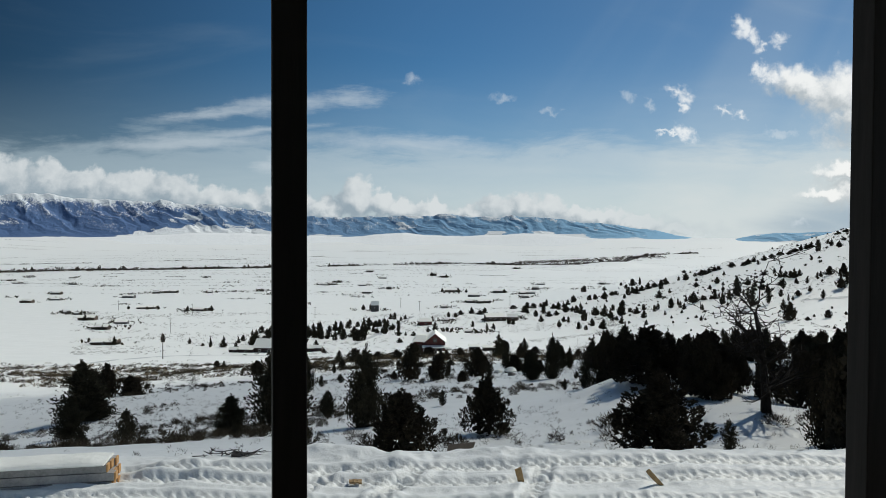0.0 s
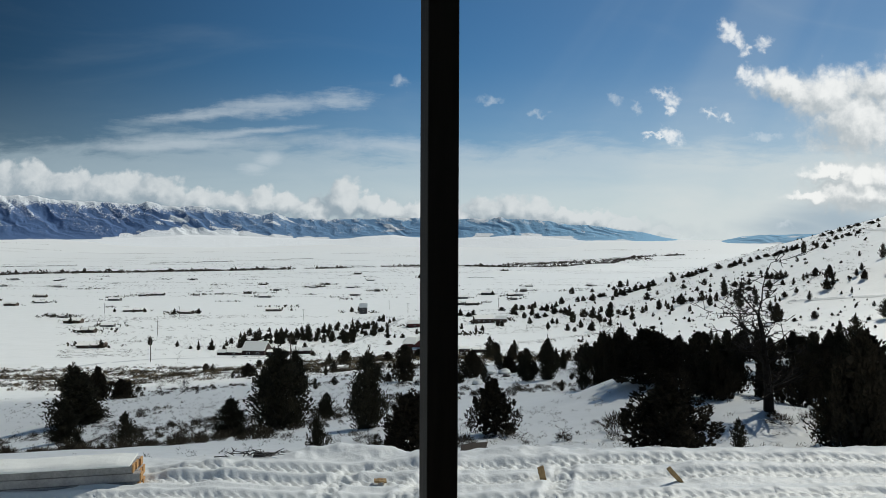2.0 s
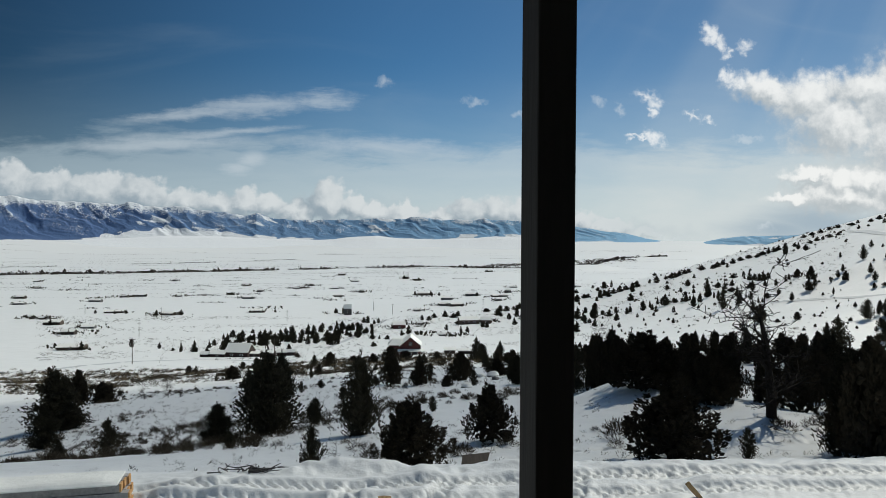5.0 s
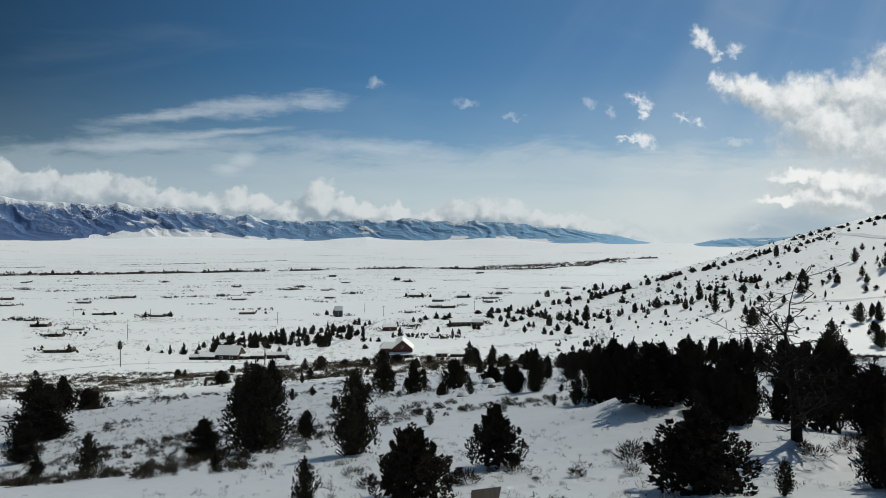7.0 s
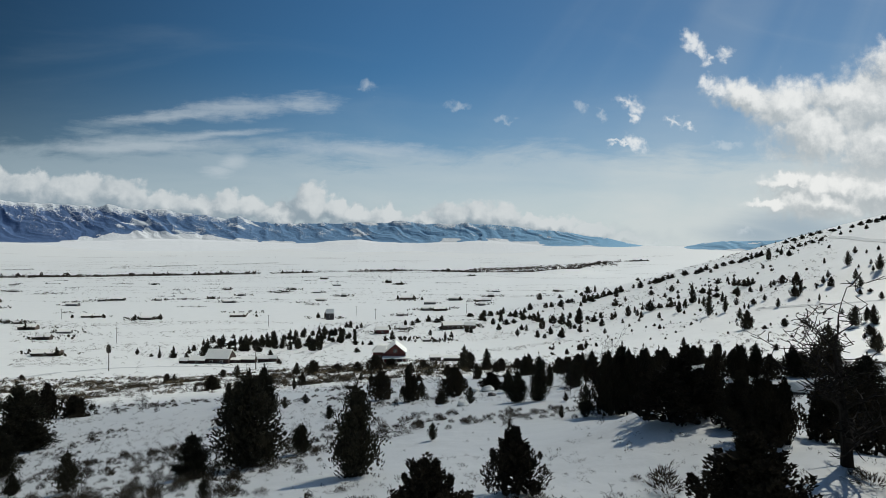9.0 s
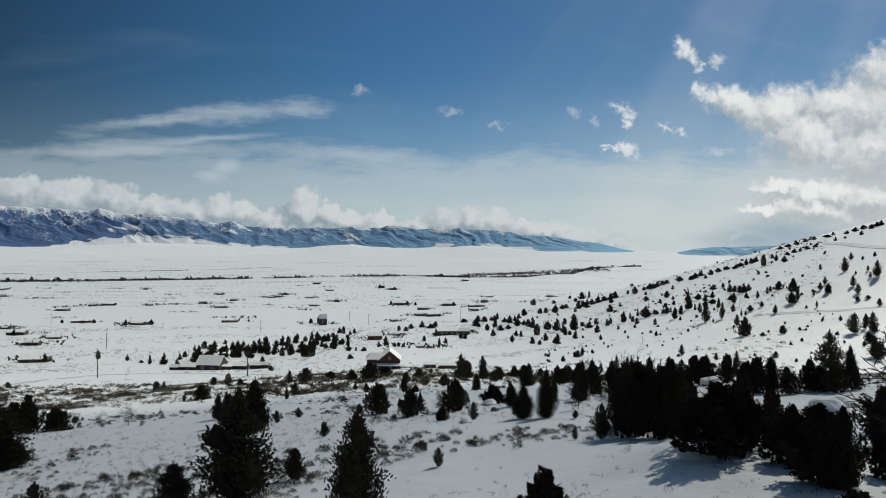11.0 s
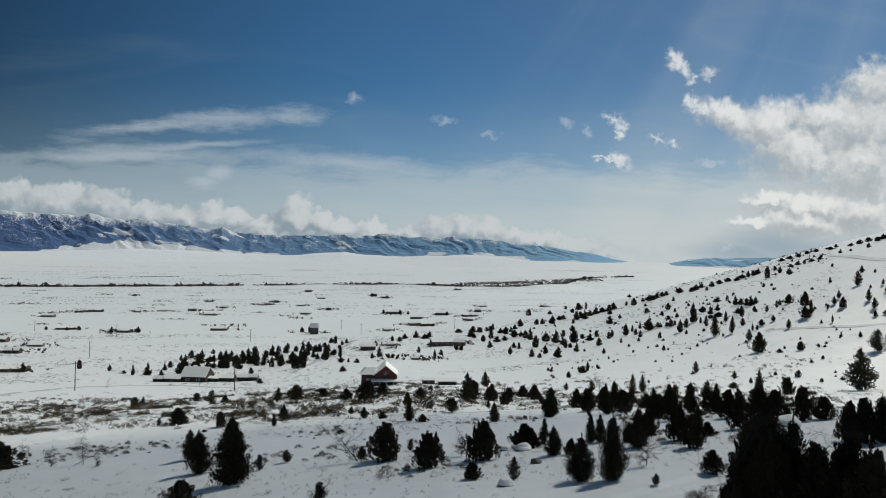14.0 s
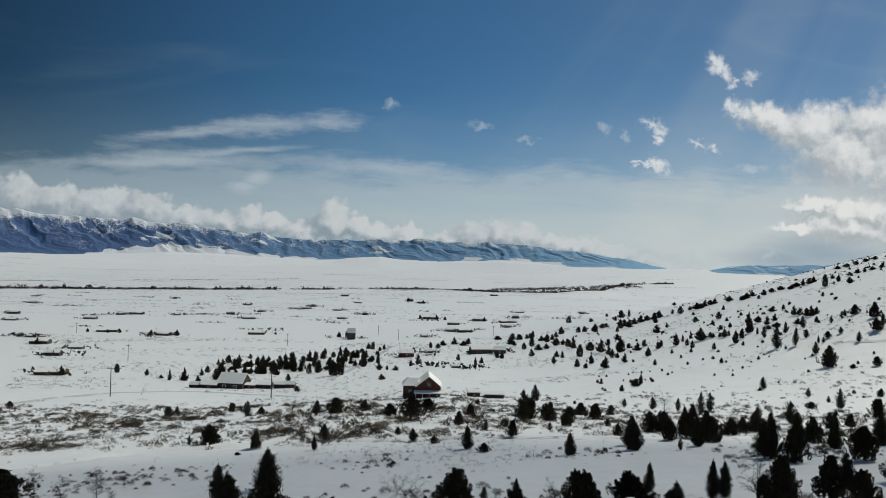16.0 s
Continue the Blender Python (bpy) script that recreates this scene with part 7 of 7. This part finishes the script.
# ---- utility poles ----
def pole(x, y, h):
    root = thing("utility_pole", x, y, z_at(x, y) - 0.2, "weathered wooden utility pole with a cross-arm", "pole", "utility poles")
    v, f = tubes([[((0, 0, 0), 0.17), ((0, 0, h * 0.5), 0.14), ((0, 0, h), 0.11)]], 8)
    part("shaft", mesh_of("shaft", v, f, M_POLE), M_POLE, root)
    arm = part("cross_arm", boxed(0, 0, h - 0.7, 2.2, 0.12, 0.14, 0.01), M_POLE, root)
    for k in (-0.95, -0.4, 0.4, 0.95):
        part("insulator", boxed(k, 0, h - 0.55, 0.09, 0.09, 0.16, 0.02), M_GREY, arm)


for x, y, h in ((-98.0, 250.3, 9.3), (-49.5, 250.6, 8.6), (-160, 420, 9), (-100, 560, 9), (-210, 600, 9), (-290, 640, 9), (60, 640, 9), (-20, 610, 9), (-40, 680, 9)):
    pole(x, y, h)

# ---- things on the pad ----
stack = thing("timber_stack", -5.35, 11.55, z_at(-6.5, 11.5) - 0.13, "stack of long grey timbers with orange ends under snow", "lumber", "", 11.0)
for row in range(3):
    for c in range(3):
        length = 4.6 + 0.12 * ((row * 2 + c) % 3)
        shift = (-0.02, 0.015, -0.035)[(row + c) % 3] - 0.07 * (row == 2)
        timber = part("timber", boxed(-length / 2 + shift, 0.08 + c * 0.175, 0.08 + row * 0.142, length, 0.165, 0.132, 0.008), M_TIMBER, stack)
        part("cut_end", boxed(shift + 0.012, 0.08 + c * 0.175, 0.08 + row * 0.142, 0.03, 0.155, 0.122, 0.004), M_CUT, timber, "fresh orange cut end")
bm = bmesh.new()
bmesh.ops.create_grid(bm, x_segments=60, y_segments=12, size=0.5)
for v in bm.verts:
    ex, ey = abs(v.co.x) * 2, abs(v.co.y) * 2
    fall = (1 - max(0, ex - 0.9) * 6 * 0.6) * (1 - ey ** 6 * 0.8)
    v.co = Vector((v.co.x * 4.6 - 2.42, v.co.y * 0.66 + 0.25, 0.44 + 0.06 * fall + 0.02 * noise.noise(Vector((v.co.x * 9, v.co.y * 3, 0)))))
ext = bmesh.ops.extrude_face_region(bm, geom=bm.faces[:])
for g in ext["geom"]:
    if isinstance(g, bmesh.types.BMVert):
        g.co.z = 0.43
part("snow_cap", bm, M_SNOWCAP, stack, "soft white snow cap")


def scrap(name, x, y, sx, sy, sz, rx, ry, rz, mat, label, lift):
    bm = boxed(0, 0, 0, sx, sy, sz, 0.004)
    bmesh.ops.subdivide_edges(bm, edges=[e for e in bm.edges if e.calc_length() > 0.12], cuts=5)
    for v in bm.verts:
        v.co += Vector((noise.noise(v.co * 23), noise.noise(v.co * 19 + Vector((3, 1, 2))), noise.noise(v.co * 27))) * 0.012
    me = bpy.data.meshes.new(name)
    bm.to_mesh(me)
    bm.free()
    me.materials.append(mat)
    ob = new(name, me)
    ob.matrix_basis = pose(x, y, z_at(x, y) + lift, rx, ry, rz)
    return tagged(ob, label, "board")


scrap("split_board", 1.28, 11.8, 0.11, 0.035, 0.30, 14, -16, 10, M_SPLIT, "splintered tan board stuck upright in churned snow", 0.12)
scrap("split_board", 3.45, 11.55, 0.07, 0.04, 0.44, 12, -44, 8, M_SPLIT, "splintered tan board leaning in churned snow", 0.10)
scrap("board_offcut", -1.42, 11.6, 0.20, 0.11, 0.03, 4, 3, 8, M_SPLIT, "small flat tan board offcut lying on snow", 0.045)
bm = bmesh.new()
tri = [bm.verts.new(p) for p in ((-0.30, -0.01, -0.18), (0.12, -0.01, -0.30), (0.30, -0.01, 0.14), (-0.22, -0.01, 0.10))]
bm.faces.new(tri)
ext = bmesh.ops.extrude_face_region(bm, geom=bm.faces[:])
bmesh.ops.translate(bm, vec=(0, 0.025, 0), verts=[g for g in ext["geom"] if isinstance(g, bmesh.types.BMVert)])
bmesh.ops.recalc_face_normals(bm, faces=bm.faces)
me = bpy.data.meshes.new("plywood_sheet")
bm.to_mesh(me)
bm.free()
me.materials.append(M_POLE)
ply = new("plywood_sheet", me)
ply.matrix_basis = pose(0.42, 16.6, z_at(0.42, 16.6) + 0.20, -62, 0, 8) @ Matrix.Scale(1.25, 4)
tagged(ply, "broken brown plywood sheet leaning behind the berm", "board")
debris = thing("brush_pile", -3.7, 12.85, z_at(-3.7, 12.85), "dark pile of twigs and scraps half sunk in snow", "debris")
rr = random.Random(8)
lines = []
for k in range(46):
    a = Vector((rr.gauss(0, 0.3), rr.gauss(0, 0.1), rr.uniform(0, 0.07)))
    b = a + Vector((rr.gauss(0, 0.16), rr.gauss(0, 0.08), rr.uniform(-0.02, 0.08)))
    lines.append([(tuple(a), 0.012), (tuple((a + b) / 2), 0.01), (tuple(b), 0.004)])
part("twigs", mesh_of("twigs", *tubes(lines, 4), M_TARP), M_TARP, debris)
part("scrap", boxed(0.1, 0.02, 0.03, 0.4, 0.16, 0.05, 0.01), M_TARP, debris)


# ---- boulders ----
def boulder(x, y, s, snowy):
    bm = bmesh.new()
    bmesh.ops.create_icosphere(bm, subdivisions=3, radius=s)
    for v in bm.verts:
        v.co *= 1 + 0.28 * noise.noise(v.co * (1.2 / s) + Vector((x, y, 0)))
        v.co.z *= 0.62
    root = thing("boulder", x, y, z_at(x, y) + s * 0.15, "grey boulder capped with snow" if snowy else "dark boulder in snow", "rock", "boulders on the slope")
    part("stone", bm, M_ROCK, root)
    if snowy:
        bm = bmesh.new()
        bmesh.ops.create_icosphere(bm, subdivisions=3, radius=s * 1.06)
        for v in bm.verts:
            v.co *= 1 + 0.24 * noise.noise(v.co * (1.2 / s) + Vector((x, y, 0)))
            v.co.z = max(v.co.z * 0.66, s * 0.02) + s * 0.04
        part("snow_cap", bm, M_SNOWCAP, root, "rounded snow cap")


for x, y, s, c in ((6.4, 67.3, 0.55, True), (5.3, 68.0, 0.4, True), (7.4, 23.6, 0.25, False), (5.9, 61.0, 0.35, False), (22.5, 45.5, 0.9, True), (24.5, 47.0, 0.7, True), (27.0, 70.0, 0.9, True), (18.2, 41.5, 0.8, True), (3.0, 54.9, 0.4, True)):
    boulder(x, y, s, c)

# ---- the cloud that shades the near slope, high up towards the sun ----
def cloud(cx, cy, far_m, wide, deep, thick):
    """One flat ragged-edged lens of vapour."""
    toward = Vector((math.sin(radians(SUN_AZ)) * ce, math.cos(radians(SUN_AZ)) * ce, math.sin(radians(SUN_EL))))
    bm = bmesh.new()
    bmesh.ops.create_icosphere(bm, subdivisions=5, radius=1.0)
    for v in bm.verts:
        rag = 1 + 0.13 * noise.noise(v.co * 3.1) + 0.06 * noise.noise(v.co * 8.0)
        v.co = Vector((v.co.x * wide * rag, v.co.y * deep * rag, v.co.z * thick * (1 + 0.3 * noise.noise(v.co * 4))))
    me = bpy.data.meshes.new("cloud")
    bm.to_mesh(me)
    bm.free()
    me.polygons.foreach_set("use_smooth", [True] * len(me.polygons))
    me.materials.append(M_CLOUD)
    ob = new("backdrop_cloud", me)
    ob.location = Vector((cx, cy, float(terrain(cx, cy)))) + toward * far_m
    return tagged(ob, "thin white cloud drifting high over the slope", "cloud", kind="structure")


cloud(-28, 57, 1400, 116, 54, 5)

# the models that the copies were taken from
for root in JUNIPERS + PINES + MID_JUNIPERS + MID_PINES + YOUNG + FAR:
    for ob in list(root.children_recursive) + [root]:
        bpy.data.objects.remove(ob)
